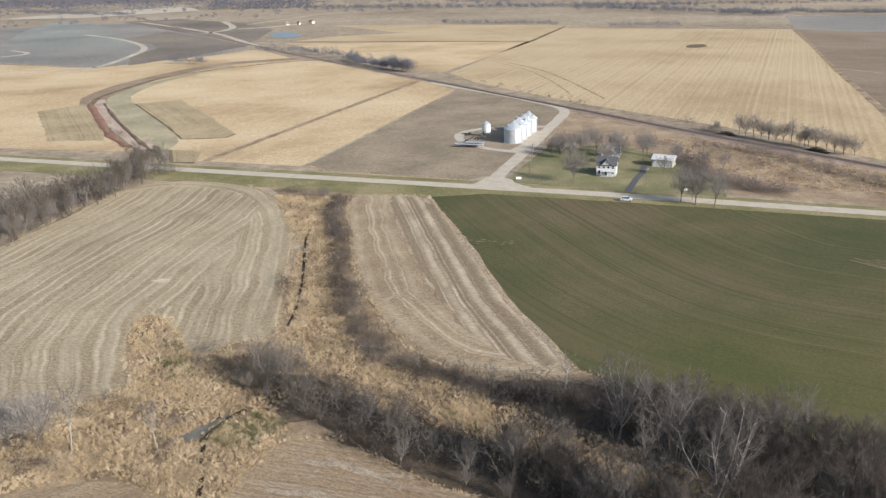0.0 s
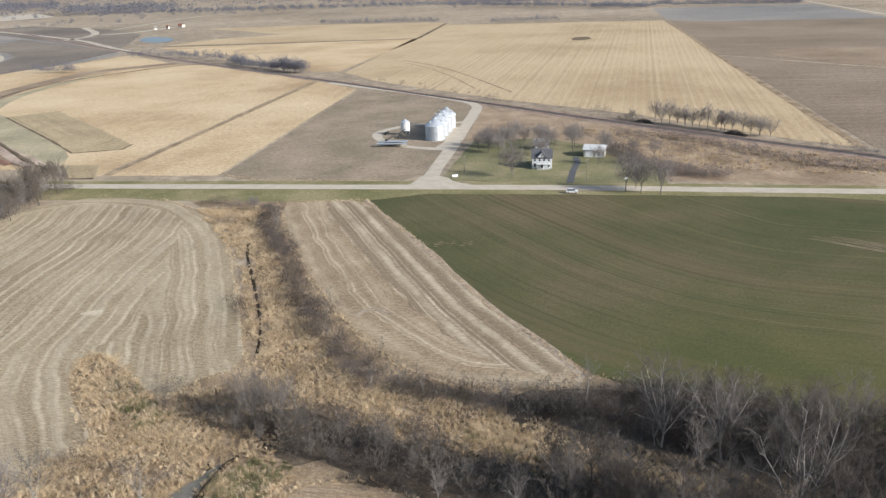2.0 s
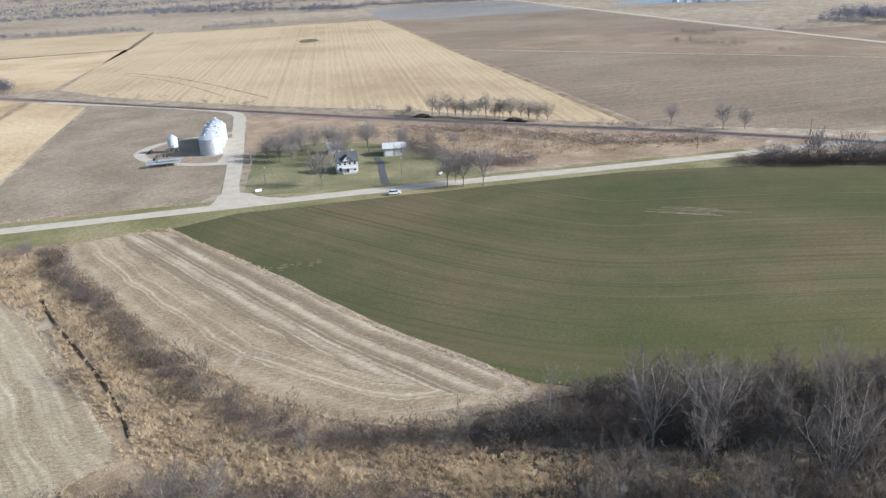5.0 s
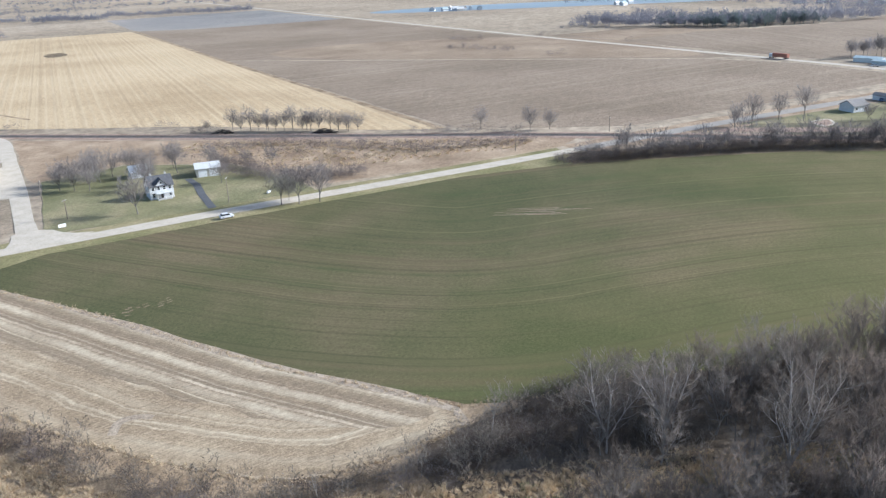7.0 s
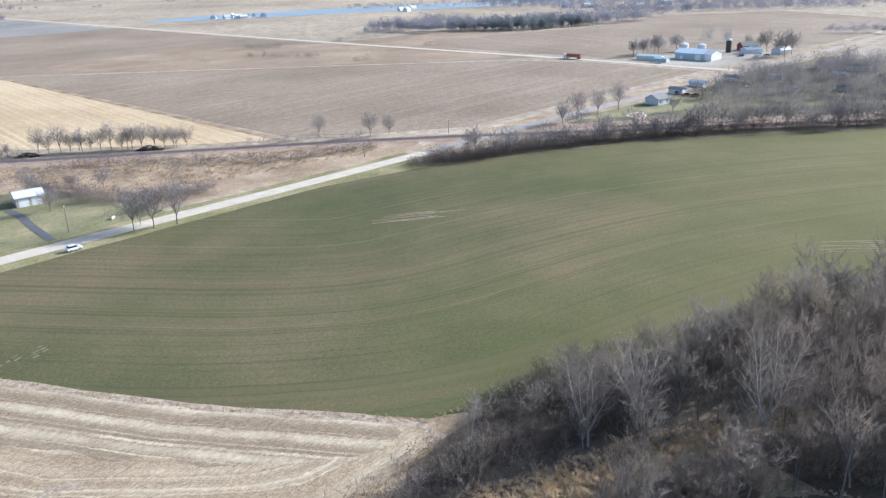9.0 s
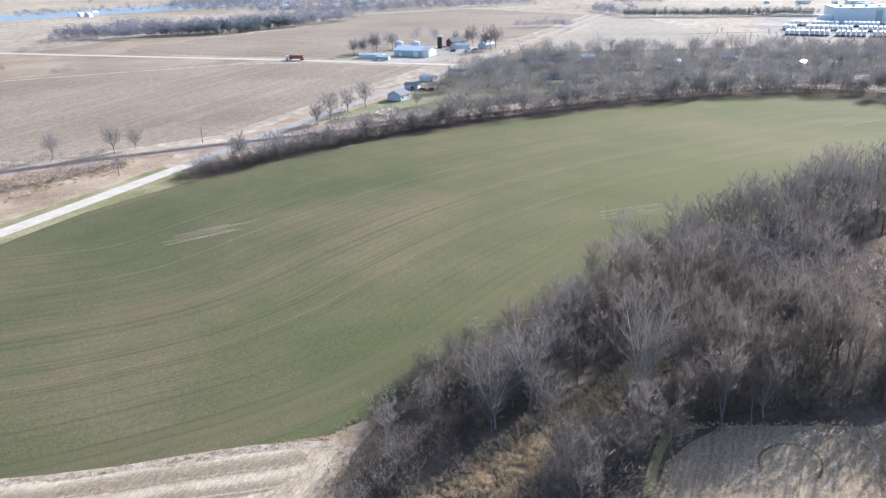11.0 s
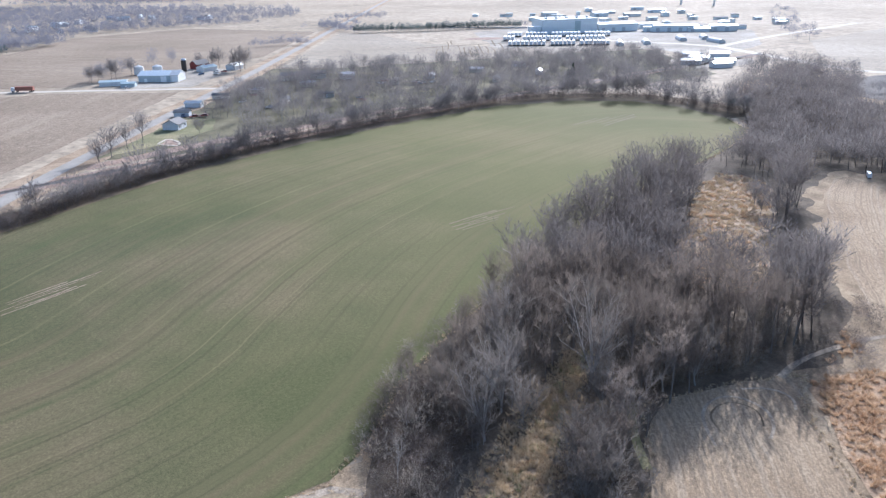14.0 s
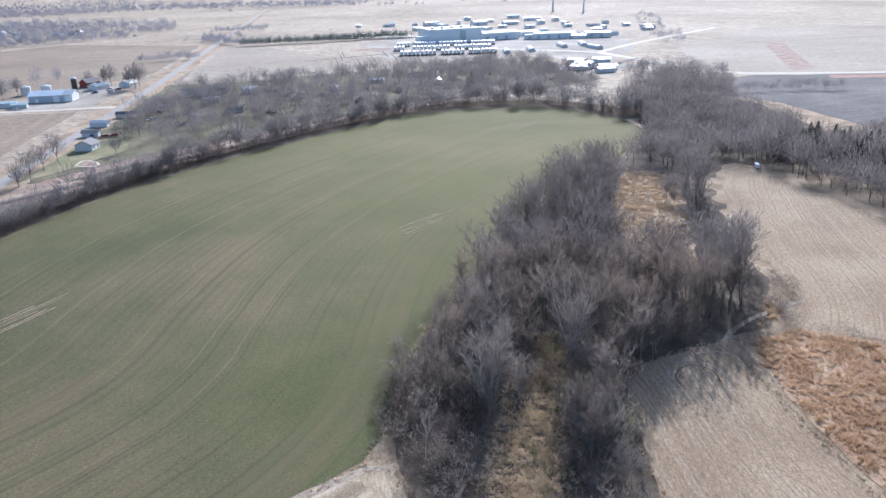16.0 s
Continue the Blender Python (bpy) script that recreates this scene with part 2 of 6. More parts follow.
M["russet"] = soil("russet_meadow", (0.24, 0.155, 0.09), (0.36, 0.24, 0.145), (0.45, 0.33, 0.21), 0.06, 0.7, relief=1.0)
# leaf litter, coloured darker to hold the shade beneath trees and brush
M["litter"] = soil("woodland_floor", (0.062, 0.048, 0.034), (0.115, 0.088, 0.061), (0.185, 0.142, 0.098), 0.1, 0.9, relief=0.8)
M["bleached"] = soil("bleached_dry_grass", (0.36, 0.305, 0.225), (0.455, 0.395, 0.305), (0.54, 0.475, 0.375), 0.05, 0.5)
M["bluish"] = soil("bluish_green_tilled_field", (0.195, 0.2, 0.172), (0.255, 0.255, 0.222), (0.31, 0.3, 0.26), 0.006, 0.2)
M["verge"] = soil("roadside_grass", (0.145, 0.14, 0.06), (0.225, 0.197, 0.096), (0.325, 0.268, 0.155), 0.05, 0.8)
M["lawn"] = soil("winter_lawn", (0.125, 0.125, 0.06), (0.205, 0.188, 0.10), (0.315, 0.26, 0.155), 0.035, 1.0)
M["gravel"] = plain("pale_gravel", (0.42, 0.36, 0.275), (0.54, 0.472, 0.375), 0.25, 0.95, relief=0.2)
M["asphalt"] = plain("worn_grey_asphalt", (0.26, 0.23, 0.19), (0.335, 0.30, 0.255), 0.2, 0.9)
M["blacktop"] = plain("dark_asphalt", (0.075, 0.075, 0.077), (0.11, 0.11, 0.112), 0.5, 0.85)
M["ballast"] = plain("rail_ballast", (0.13, 0.11, 0.095), (0.21, 0.185, 0.16), 0.6, 0.95, relief=0.4)
M["steel_rail"] = plain("rusty_rail", (0.10, 0.07, 0.05), (0.18, 0.14, 0.11), 2, 0.5, 0.7)
M["sleeper"] = plain("tarred_wood", (0.05, 0.042, 0.035), (0.10, 0.085, 0.07), 2, 0.9)
M["bank"] = plain("red_clay_bank", (0.20, 0.095, 0.06), (0.31, 0.175, 0.12), 0.15, 0.95, relief=0.5)
M["mud"] = plain("dark_ditch_mud", (0.026, 0.02, 0.014), (0.06, 0.045, 0.03), 0.6, 1.0, spec=0.05, relief=0.4)
M["pond"] = plain("grey_blue_pond", (0.15, 0.165, 0.17), (0.2, 0.215, 0.22), 0.02, 0.3, spec=0.4)
M["water"] = plain("still_water", (0.1, 0.094, 0.076), (0.19, 0.175, 0.14), 0.25, 0.4, spec=0.2)
M["lake"] = plain("lake_water", (0.22, 0.26, 0.275), (0.26, 0.3, 0.315), 0.01, 0.4, spec=0.5)
M["bark"] = plain("grey_bark", (0.20, 0.18, 0.162), (0.37, 0.338, 0.305), 1.3, 0.9, vary=0.15)
M["bark_pale"] = plain("pale_bark", (0.27, 0.245, 0.215), (0.43, 0.40, 0.355), 1.3, 0.85, vary=0.08)
M["bark_dark"] = plain("dark_bark", (0.11, 0.096, 0.085), (0.19, 0.168, 0.15), 1.3, 0.9, vary=0.1)
M["twig_yard"] = plain("grey_brown_twigs", (0.205, 0.18, 0.166), (0.32, 0.288, 0.268), 0.4, 0.9, vary=0.1, through_light=0.25)
M["twig"] = plain("bare_twigs", (0.112, 0.091, 0.077), (0.192, 0.16, 0.136), 0.4, 0.9, vary=0.2, through_light=0.72)
M["twig_pale"] = plain("pale_bare_twigs", (0.155, 0.132, 0.114), (0.262, 0.231, 0.203), 0.4, 0.9, vary=0.14, through_light=0.5)
M["brush"] = islands("bare_brush", [(0.15, (0.06, 0.047, 0.04)), (0.5, (0.125, 0.101, 0.088)), (0.8, (0.205, 0.172, 0.15)), (1.0, (0.26, 0.212, 0.178))], through_light=0.6)
M["woods"] = islands("bare_woodland", [(0.15, (0.075, 0.065, 0.06)), (0.5, (0.13, 0.115, 0.109)), (0.85, (0.21, 0.19, 0.182))], through_light=0.7)
# paler copy of bare_woodland, with the haze over the belt in its colour
M["hazed_beltwood"] = islands("haze_paled_bare_trees", [(0.15, (0.1, 0.089, 0.086)), (0.5, (0.16, 0.145, 0.141)), (0.85, (0.24, 0.221, 0.216))])
# bare twigs blued and paled: distance haze is put into this colour
M["hazed_farwoods"] = islands("haze_blued_bare_woods", [(0.15, (0.15, 0.15, 0.175)), (0.5, (0.20, 0.198, 0.225)), (0.85, (0.26, 0.252, 0.275))], spread=0.006)
M["reeds"] = islands("dry_reeds", [(0.10, (0.24, 0.172, 0.104)), (0.4, (0.51, 0.39, 0.244)), (0.7, (0.68, 0.55, 0.37)), (1.0, (0.72, 0.61, 0.45))], spread=0.12, through_light=0.2)
M["russet_reeds"] = islands("russet_grass", [(0.12, (0.31, 0.19, 0.105)), (0.5, (0.48, 0.315, 0.185)), (0.9, (0.60, 0.45, 0.285))], spread=0.1)
M["greenreeds"] = islands("greenish_sedge", [(0.12, (0.13, 0.135, 0.06)), (0.5, (0.24, 0.235, 0.12)), (0.9, (0.40, 0.37, 0.22))], spread=0.1)
# pine green greyed and lightened: distance haze mixed into the needle colour
M["hazed_pinewood"] = islands("haze_greyed_pine_wood", [(0.1, (0.075, 0.10, 0.096)), (0.5, (0.12, 0.145, 0.14)), (1.0, (0.19, 0.205, 0.205))])
M["needles"] = islands("conifer_needles", [(0.1, (0.02, 0.036, 0.022)), (0.6, (0.038, 0.062, 0.036)), (1.0, (0.06, 0.088, 0.052))])
M["straw"] = soil("spread_straw", (0.42, 0.345, 0.24), (0.51, 0.43, 0.31), (0.60, 0.51, 0.38), 0.2, 1.5, relief=0.6)
M["tansoil"] = soil("bare_tan_soil", (0.21, 0.145, 0.105), (0.29, 0.205, 0.155), (0.37, 0.275, 0.21), 0.15, 0.9)
M["yard"] = soil("trodden_yard", (0.22, 0.187, 0.147), (0.305, 0.265, 0.212), (0.40, 0.355, 0.295), 0.02, 0.3)
M["bare_wheat"] = soil("thin_wheat_on_bare_soil", (0.15, 0.112, 0.07), (0.19, 0.146, 0.093), (0.235, 0.184, 0.118), 0.15, 0.9)
M["contour"] = soil("contour_corn_stubble", (0.31, 0.245, 0.145), (0.40, 0.315, 0.19), (0.47, 0.37, 0.23), 0.03, 0.6,
                    rows=((2.4, (0.21, 0.165, 0.10), 0.5, 0.6, 0.6, 0.05),), warp=0.2)
M["sage"] = soil("greyish_green_grass", (0.27, 0.245, 0.155), (0.355, 0.31, 0.20), (0.44, 0.365, 0.235), 0.03, 0.5)
M["parkland"] = soil("worn_grass_and_leaves", (0.085, 0.075, 0.048), (0.14, 0.122, 0.072), (0.21, 0.178, 0.108), 0.04, 0.6)
M["meadow"] = soil("rough_tan_meadow", (0.215, 0.152, 0.098), (0.325, 0.238, 0.157), (0.43, 0.328, 0.222), 0.06, 0.7, relief=1.0)
M["scrub"] = islands("lavender_grey_scrub", [(0.12, (0.125, 0.102, 0.092)), (0.5, (0.2, 0.168, 0.155)), (0.9, (0.29, 0.25, 0.23))], spread=0.1, through_light=0.5)
M["thicket"] = islands("pale_grey_thicket", [(0.12, (0.09, 0.073, 0.058)), (0.45, (0.19, 0.162, 0.133)), (0.8, (0.34, 0.3, 0.255))], spread=0.1, through_light=0.5)
M["track"] = soil("worn_pale_track", (0.24, 0.188, 0.135), (0.325, 0.26, 0.188), (0.40, 0.325, 0.24), 0.3, 1.2)


# ---- building helpers ----
from mathutils import geometry


def mesh_object(name, verts, tris, material=None, parent=None, label="", smooth=False):
    """A mesh of triangles from two number arrays."""
    me = bpy.data.meshes.new(name)
    v, f = np.asarray(verts, dtype=np.float32), np.asarray(tris, dtype=np.int32)
    me.vertices.add(len(v))
    me.vertices.foreach_set("co", v.ravel())
    me.loops.add(len(f) * 3)
    me.loops.foreach_set("vertex_index", f.ravel())
    me.polygons.add(len(f))
    me.polygons.foreach_set("loop_start", np.arange(0, len(f) * 3, 3, dtype=np.int32))
    me.update(calc_edges=True)
    if smooth:
        me.polygons.foreach_set("use_smooth", np.ones(len(f), dtype=bool))
    if material:
        me.materials.append(material)
    ob = new(name, me)
    ob.parent = parent
    return tagged(ob, label)


def part(name, bm, material, parent, label=""):
    me = bpy.data.meshes.new(name)
    bm.to_mesh(me)
    bm.free()
    if material:
        me.materials.append(material)
    ob = new(name, me)
    ob.parent = parent
    return tagged(ob, label)


def thing(name, label, category, m=None, group="", kind=""):
    ob = new(name)
    if m is not None:
        ob.matrix_world = m
    return tagged(ob, label, category, group, kind)


def soften(points, rounds=2, closed=True):
    """Corner cutting: rounds an outline."""
    p = [Vector(q) for q in points]
    for _ in range(rounds):
        out = [] if closed else [p[0]]
        for i in range(len(p) if closed else len(p) - 1):
            a, b = p[i], p[(i + 1) % len(p)]
            out += [a * 0.75 + b * 0.25, a * 0.25 + b * 0.75]
        p = out if closed else out + [p[-1]]
    return p


def ragged(points, step, amount, seed=0):
    """Points along an outline every step metres, pushed about a little."""
    out = []
    for i, a in enumerate(points):
        b = points[(i + 1) % len(points)]
        a, b = Vector(a), Vector(b)
        n = max(1, int((b - a).length / step))
        for k in range(n):
            q = a.lerp(b, k / n)
            out.append(q + amount * Vector((noise.noise((q.x * 0.11, q.y * 0.11, seed)) + 0.6 * noise.noise((q.x * 0.43, q.y * 0.43, seed)), noise.noise((q.x * 0.11, q.y * 0.11, seed + 9)) + 0.6 * noise.noise((q.x * 0.43, q.y * 0.43, seed + 9)))))
    return out


def inside(p, outline):
    x, y, hit = p[0], p[1], False
    for i in range(len(outline)):
        (ax, ay), (bx, by) = outline[i - 1][:2], outline[i][:2]
        if (ay > y) != (by > y) and x < (bx - ax) * (y - ay) / (by - ay) + ax:
            hit = not hit
    return hit


def away(xy, line, signed=False):
    """The distance of many points from a line of points; signed: below nought to its left."""
    best, side = np.full(len(xy), 1e9), np.ones(len(xy))
    for a, b in zip(line[:-1], line[1:]):
        a, b = np.array(a[:2], float), np.array(b[:2], float)
        ab = b - a
        t = np.clip(((xy - a) @ ab) / max(1e-9, ab @ ab), 0, 1)
        far = np.linalg.norm(xy - (a + t[:, None] * ab), axis=1)
        cross = (xy[:, 0] - a[0]) * ab[1] - (xy[:, 1] - a[1]) * ab[0]
        side = np.where(far < best, np.sign(cross), side)
        best = np.minimum(best, far)
    return best * side if signed else best


def sheet(name, outline, material, z, label, category, step=0, rows=None, rounds=0, rag=0.0, bearing=None, kind="structure"):
    """A piece of ground. rows: the line along which it was driven; bearing: straight rows that run so, in degrees from north."""
    p = soften(outline, rounds) if rounds else [Vector(q) for q in outline]
    if rag:
        p = ragged(p, min(max(1.6, step * 0.5), 10.0), rag, len(outline))
    pts = [Vector(q[:2]) for q in p]
    edges = [(i, (i + 1) % len(pts)) for i in range(len(pts))]
    if step:
        xs, ys = [q.x for q in pts], [q.y for q in pts]
        ring = pts[:]
        for gx in np.arange(min(xs), max(xs), step):
            for gy in np.arange(min(ys), max(ys), step):
                if inside((gx, gy), ring):
                    pts.append(Vector((gx, gy)))
    v, _, f, *_ = geometry.delaunay_2d_cdt(pts, edges, [], 1, 0.01)
    v3 = [(q.x, q.y, z) for q in v]
    tris = [(t[0], t[1], t[2]) for t in f]
    ob = mesh_object(name, v3, tris, material)
    xy = np.array([(q.x, q.y) for q in v])
    if bearing is not None:
        d = xy @ np.array((math.cos(radians(bearing)), -math.sin(radians(bearing))))
    elif rows:
        d = away(xy, rows, True)
    else:
        d = None
    if d is not None:
        ob.data.attributes.new("rows", "FLOAT", "POINT").data.foreach_set("value", d.astype(np.float32))
    return tagged(ob, label, category, "", kind)


def ribbon(name, line, width, material, z, label, category, rounds=2, wobble=0.0, crown=0.0):
    """A strip along a line: a road, a ditch, a lane."""
    p = soften(line, rounds, False)
    p = [q for a, b in zip(p[:-1], p[1:]) for q in (Vector(a).lerp(Vector(b), k / max(1, int((Vector(b) - Vector(a)).length / 8))) for k in range(max(1, int((Vector(b) - Vector(a)).length / 8))))] + [Vector(p[-1])]
    verts, tris = [], []
    for i, q in enumerate(p):
        t = (p[min(i + 1, len(p) - 1)] - p[max(i - 1, 0)]).normalized()
        n = Vector((-t.y, t.x))
        w = width / 2 * (1 + wobble * noise.noise((q.x * 0.07, q.y * 0.07, 3)))
        for s, up in ((-1, 0), (-0.4, crown), (0.4, crown), (1, 0)):
            e = q + n * (w * s)
            verts.append((e.x, e.y, z + up))
        if i:
            for k in range(3):
                a = 4 * (i - 1) + k
                tris += [(a, a + 1, a + 5), (a, a + 5, a + 4)]
    tris = [(a, c, b) for a, b, c in tris]
    ob = mesh_object(name, verts, tris, material)
    return tagged(ob, label, category, "", "structure")


# ---- the land ----
ground = sheet("ground", [(-4800, -4800), (4800, -4800), (4800, 4800), (-4800, 4800)], M["ground"], 0.0, "flat brown and tan farmland reaching the horizon", "ground", step=400)

ROAD = [(-900, 888), (-110, 408), (91, 286.5), (136, 259), (205, 213), (252, 183)]
ROAD_EAST = [(252, 183), (275, 169), (311, 147), (448, 55), (566, -23), (819, -185), (1500, -620)]
RAIL = [(-180, 1760), (29, 948), (138, 613), (190, 451), (222, 348), (252, 267), (277, 196), (297, 115), (314, 50), (333, -37), (348, -120), (366, -230), (384, -360)]
CROSS_ROAD = [(484, 36), (541, 127), (591, 214), (688, 383), (894, 717), (1220, 1240), (1500, 1700)]
LANE = [(90, 287), (101, 306), (123, 339), (146, 375), (174, 419), (185, 437), (187, 455), (180, 480), (172, 508), (157, 545), (140, 590)]

# the strip of rough ground along the creek, under brush and woods
sheet("rough_ground", [(8, 316), (36, 297), (70, 283), (66, 132), (88, 118), (108, 95), (130, 52), (156, 2), (170, -40), (182, -80), (205, -128), (260, -170), (300, -240), (220, -300), (80, -220), (-40, -130), (-80, -40), (-40, 60), (-70, 110), (-110, 140), (-60, 150), (-30, 200), (0, 180), (16, 240), (14, 290)],
      M["rough"], 0.03, "dry tan grass and weeds along the creek", "grass", step=14, rag=1.5)
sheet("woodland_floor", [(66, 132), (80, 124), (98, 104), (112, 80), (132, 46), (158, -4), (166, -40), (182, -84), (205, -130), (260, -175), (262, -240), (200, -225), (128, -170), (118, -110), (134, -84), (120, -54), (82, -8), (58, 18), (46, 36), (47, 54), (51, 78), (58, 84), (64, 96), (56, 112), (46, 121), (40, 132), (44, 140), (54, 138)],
      M["litter"], 0.06, "brown leaf litter under bare trees, their shade in its colour", "ground", step=6, rag=4)

# litter sheet whose dark tone also stands for shadow within the thicket
sheet("brush_floor", [(51, 78), (36, 94), (22, 110), (10, 128), (-4, 150), (4, 158), (16, 144), (30, 128), (46, 112), (58, 96)], M["litter"], 0.065, "brown litter under the creek thicket, coloured dark for its shade", "ground", step=3, rag=5)
sheet("glade", [(86, 34), (98, 31), (108, 20), (124, -4), (146, -30), (157, -55), (138, -57), (120, -36), (94, -2), (80, 14), (76, 26)], M["meadow"], 0.08, "tan grass clearing in the woods", "grass", step=5, rounds=1, rag=4)
A_EDGE = [(-76, 264), (-58, 318), (-33, 341), (0, 322), (10, 300), (13, 266), (12, 242), (7, 208), (3, 174), (-8, 173), (-15, 167), (-23, 193), (-27, 197), (-31, 190), (-30, 171), (-26, 157), (-36, 150), (-60, 138)]
sheet("field_west", A_EDGE[1:] + [(-110, 128), (-150, 180), (-100, 240), (-78, 262)], M["stubble_a"], 0.10, "light brown bean stubble with pale curving straw rows", "field", step=3.5, rounds=1, rag=0.7,
      rows=soften([(-90, 300), (-64, 330), (-32, 346), (2, 324), (11, 300), (15, 266), (12, 242), (7, 208), (1, 160)], 2, False))
sheet("field_west_middle", [(-104, 236), (-77, 266), (-58, 314), (-36, 331), (-12, 321), (2, 300), (4, 286), (-3, 262), (-10, 228), (-17, 205), (-22, 199), (-28, 200), (-32, 191), (-31, 171), (-27, 157), (-60, 143), (-108, 132), (-146, 180)], M["stubble_a"], 0.106, "light brown bean stubble in sweeping diagonal straw rows", "field", step=3.5, rounds=1, rag=1.5,
      rows=soften([(16, 326), (4, 290), (-6, 265), (-20, 239), (-29, 216), (-35, 201), (-37, 189), (-37, 175), (-33, 158), (-28, 140)], 2, False))
B_EDGE = [(36, 292), (50, 289), (65, 282), (64, 226), (61, 181), (63, 141), (58, 136), (44, 143), (33, 153), (29, 173), (27, 200), (29, 241)]
sheet("field_middle", B_EDGE, M["stubble_w"], 0.11, "brown bean stubble with bright straw windrows", "field", step=2.5, rounds=1, rag=0.6,
      rows=soften([(62, 142), (57, 137), (44, 144), (34, 154), (29, 173), (27, 200), (29, 241), (36, 290)], 2, False))
sheet("field_middle_inner", [(49, 287), (64.5, 281), (63.5, 226), (60.6, 181), (61.6, 146), (57, 142), (51, 149), (47, 160), (45, 180), (45, 205), (47, 242)], M["stubble_b"], 0.116, "brown bean stubble with straight bright windrows", "field", step=2.5, rounds=1, rag=1.6, rows=[(69, 300), (64, 226), (61, 181), (63, 120)])
C_SOUTH = [(64, 139), (69, 131), (84, 116), (100, 94), (120, 60), (146, 10), (160, -24), (173, -66), (186, -100), (202, -124), (224, -137)]
C_EDGE = [(66, 281), (64, 226), (61.5, 181)] + C_SOUTH + [(262, -142), (286, -136), (308, -112), (320, -70), (312, -14), (296, 50), (274, 108), (246, 153), (228, 180), (200, 207), (131, 251.5), (87, 278)]
sheet("field_green", C_EDGE, M["wheat"], 0.08, "olive green winter wheat with dark drill lines", "field", step=5, rag=0.5,
      rows=soften([(56, 330), (62, 226), (68, 170), (86, 130), (122, 98), (152, 62), (180, 5), (206, -80)], 3, False))
J_EDGE = [(2, 130), (12, 127), (23, 111), (37, 98), (54, 82), (51, 64), (46, 50), (38, 60), (22, 72), (4, 84), (-20, 96), (-12, 110), (-6, 120)]
sheet("field_south", J_EDGE, M["stubble_j"], 0.10, "pale bean stubble with curled harvest tracks", "field", step=2.5, rounds=1, rag=0.5,
      rows=soften([(70, 42), (45, 52), (22, 70), (4, 83), (-30, 100)], 2, False))
sheet("field_southeast", [(44, 46), (41, 34), (46, 24), (60, 8), (78, -10), (98, -34), (118, -58), (131, -86), (118, -84), (97, -77), (59, -57), (20, -44), (-40, -60), (-60, 0), (-20, 24), (22, 26), (40, 40)], M["stubble_j"], 0.09,
      "pale tan bean stubble in long sweeping rows", "field", step=4, rounds=1, rag=0.6, rows=soften([(40, 46), (46, 24), (78, -10), (118, -58), (132, -88)], 2, False))
sheet("meadow_russet", [(43, 52), (40, 37), (22, 30), (-30, 34), (-50, 70), (-16, 92), (4, 82), (22, 70), (37, 58)], M["russet"], 0.12, "reddish brown tall dry meadow grass", "grass", step=6, rounds=1, rag=1)
sheet("field_pale_grass", [(-18, 118), (-26, 125), (-37, 126), (-80, 118), (-80, 70), (-30, 80), (-16, 100)], M["stubble_j"], 0.09, "pale greenish stubble beside the creek", "field", step=4, rounds=1, rag=0.5, bearing=70)

# north of the road
sheet("verge_south", [(-900, 868), (-110, 386), (90, 264), (252, 166), (250, 190), (252, 192), (92, 296), (-110, 417), (-900, 896)], M["verge"], 0.04, "mown roadside grass, green and straw coloured", "verge", step=12, rag=0.8)
sheet("field_tilled", [(25, 346), (36, 331), (86, 300), (99, 309), (119, 338), (142, 375), (170, 418), (181, 438), (183, 455), (176, 480), (168, 507), (152, 548)], M["plowed"], 0.08, "grey brown tilled field round the grain bins", "field", step=8, bearing=27)
sheet("field_gold_strip", [(147, 545), (138, 607), (-17, 371), (24, 347)], M["gold"], 0.07, "golden corn stubble strip", "field", step=10, bearing=32, rag=0.4)
sheet("field_gold_west", [(135, 609), (92, 762), (58, 800), (-10, 780), (-62, 690), (-84, 612), (-80, 575), (-58, 472), (-38, 414), (-30, 382), (-20, 372)], M["gold"], 0.06, "golden corn stubble within a creek bend", "field", step=14, rounds=0, rag=1, bearing=32)
sheet("creek_bottom", [(-46, 398), (-77, 469), (-102, 571), (-106, 614), (-84, 692), (-20, 799), (54, 821), (64, 798), (0, 770), (-57, 684), (-79, 612), (-66, 505), (-40, 404)], M["hollow"], 0.055, "tan weedy creek bottom", "grass", step=12, rounds=1, rag=1)
sheet("creek_grass", [(-88, 585), (-71, 508), (-54, 448), (-42, 410), (-34, 400), (-31, 428), (-39, 466), (-67, 562), (-74, 612), (-53, 684), (-2, 766), (-6, 776), (-58, 690), (-84, 622)], M["sage"], 0.09, "greyish green grass beside the creek", "grass", step=10, rounds=1, rag=1)
sheet("field_gold_far", [(-44, 400), (-74, 469), (-99, 571), (-103, 614), (-82, 690), (-20, 796), (54, 818), (28, 930), (-20, 880), (-123, 806), (-225, 880), (-500, 1000), (-640, 760), (-250, 500)], M["gold"], 0.05, "golden corn stubble beyond the creek", "field", step=30, rounds=0, rag=1, bearing=60)
for label, outline in (("standing corn stubble on the contour", [(-66, 564), (-37, 571), (-3, 434), (-8, 424), (-30, 428), (-39, 466)]), ("grey tan stubble plot beside the creek", [(-123, 553), (-98, 574), (-74, 472), (-68, 438), (-97, 447)]), ("small standing stubble plot by the road", [(-34, 402), (-19, 395), (-22, 369), (-32, 374)])):
    sheet("field_contour", outline, M["contour"], 0.10, label, "field", step=5, rag=1.6, rows=[outline[-1], outline[0]])
for line, w in (([(-66, 564), (-39, 466), (-30, 428), (-8, 424), (-3, 434)], 1.5), ([(-34, 402), (-32, 374), (-22, 369)], 2.0)):
    ribbon("plot_edge", line, w, M["weeds"], 0.125, "dark dead weeds along a stubble plot", "verge", 0, 0.9)
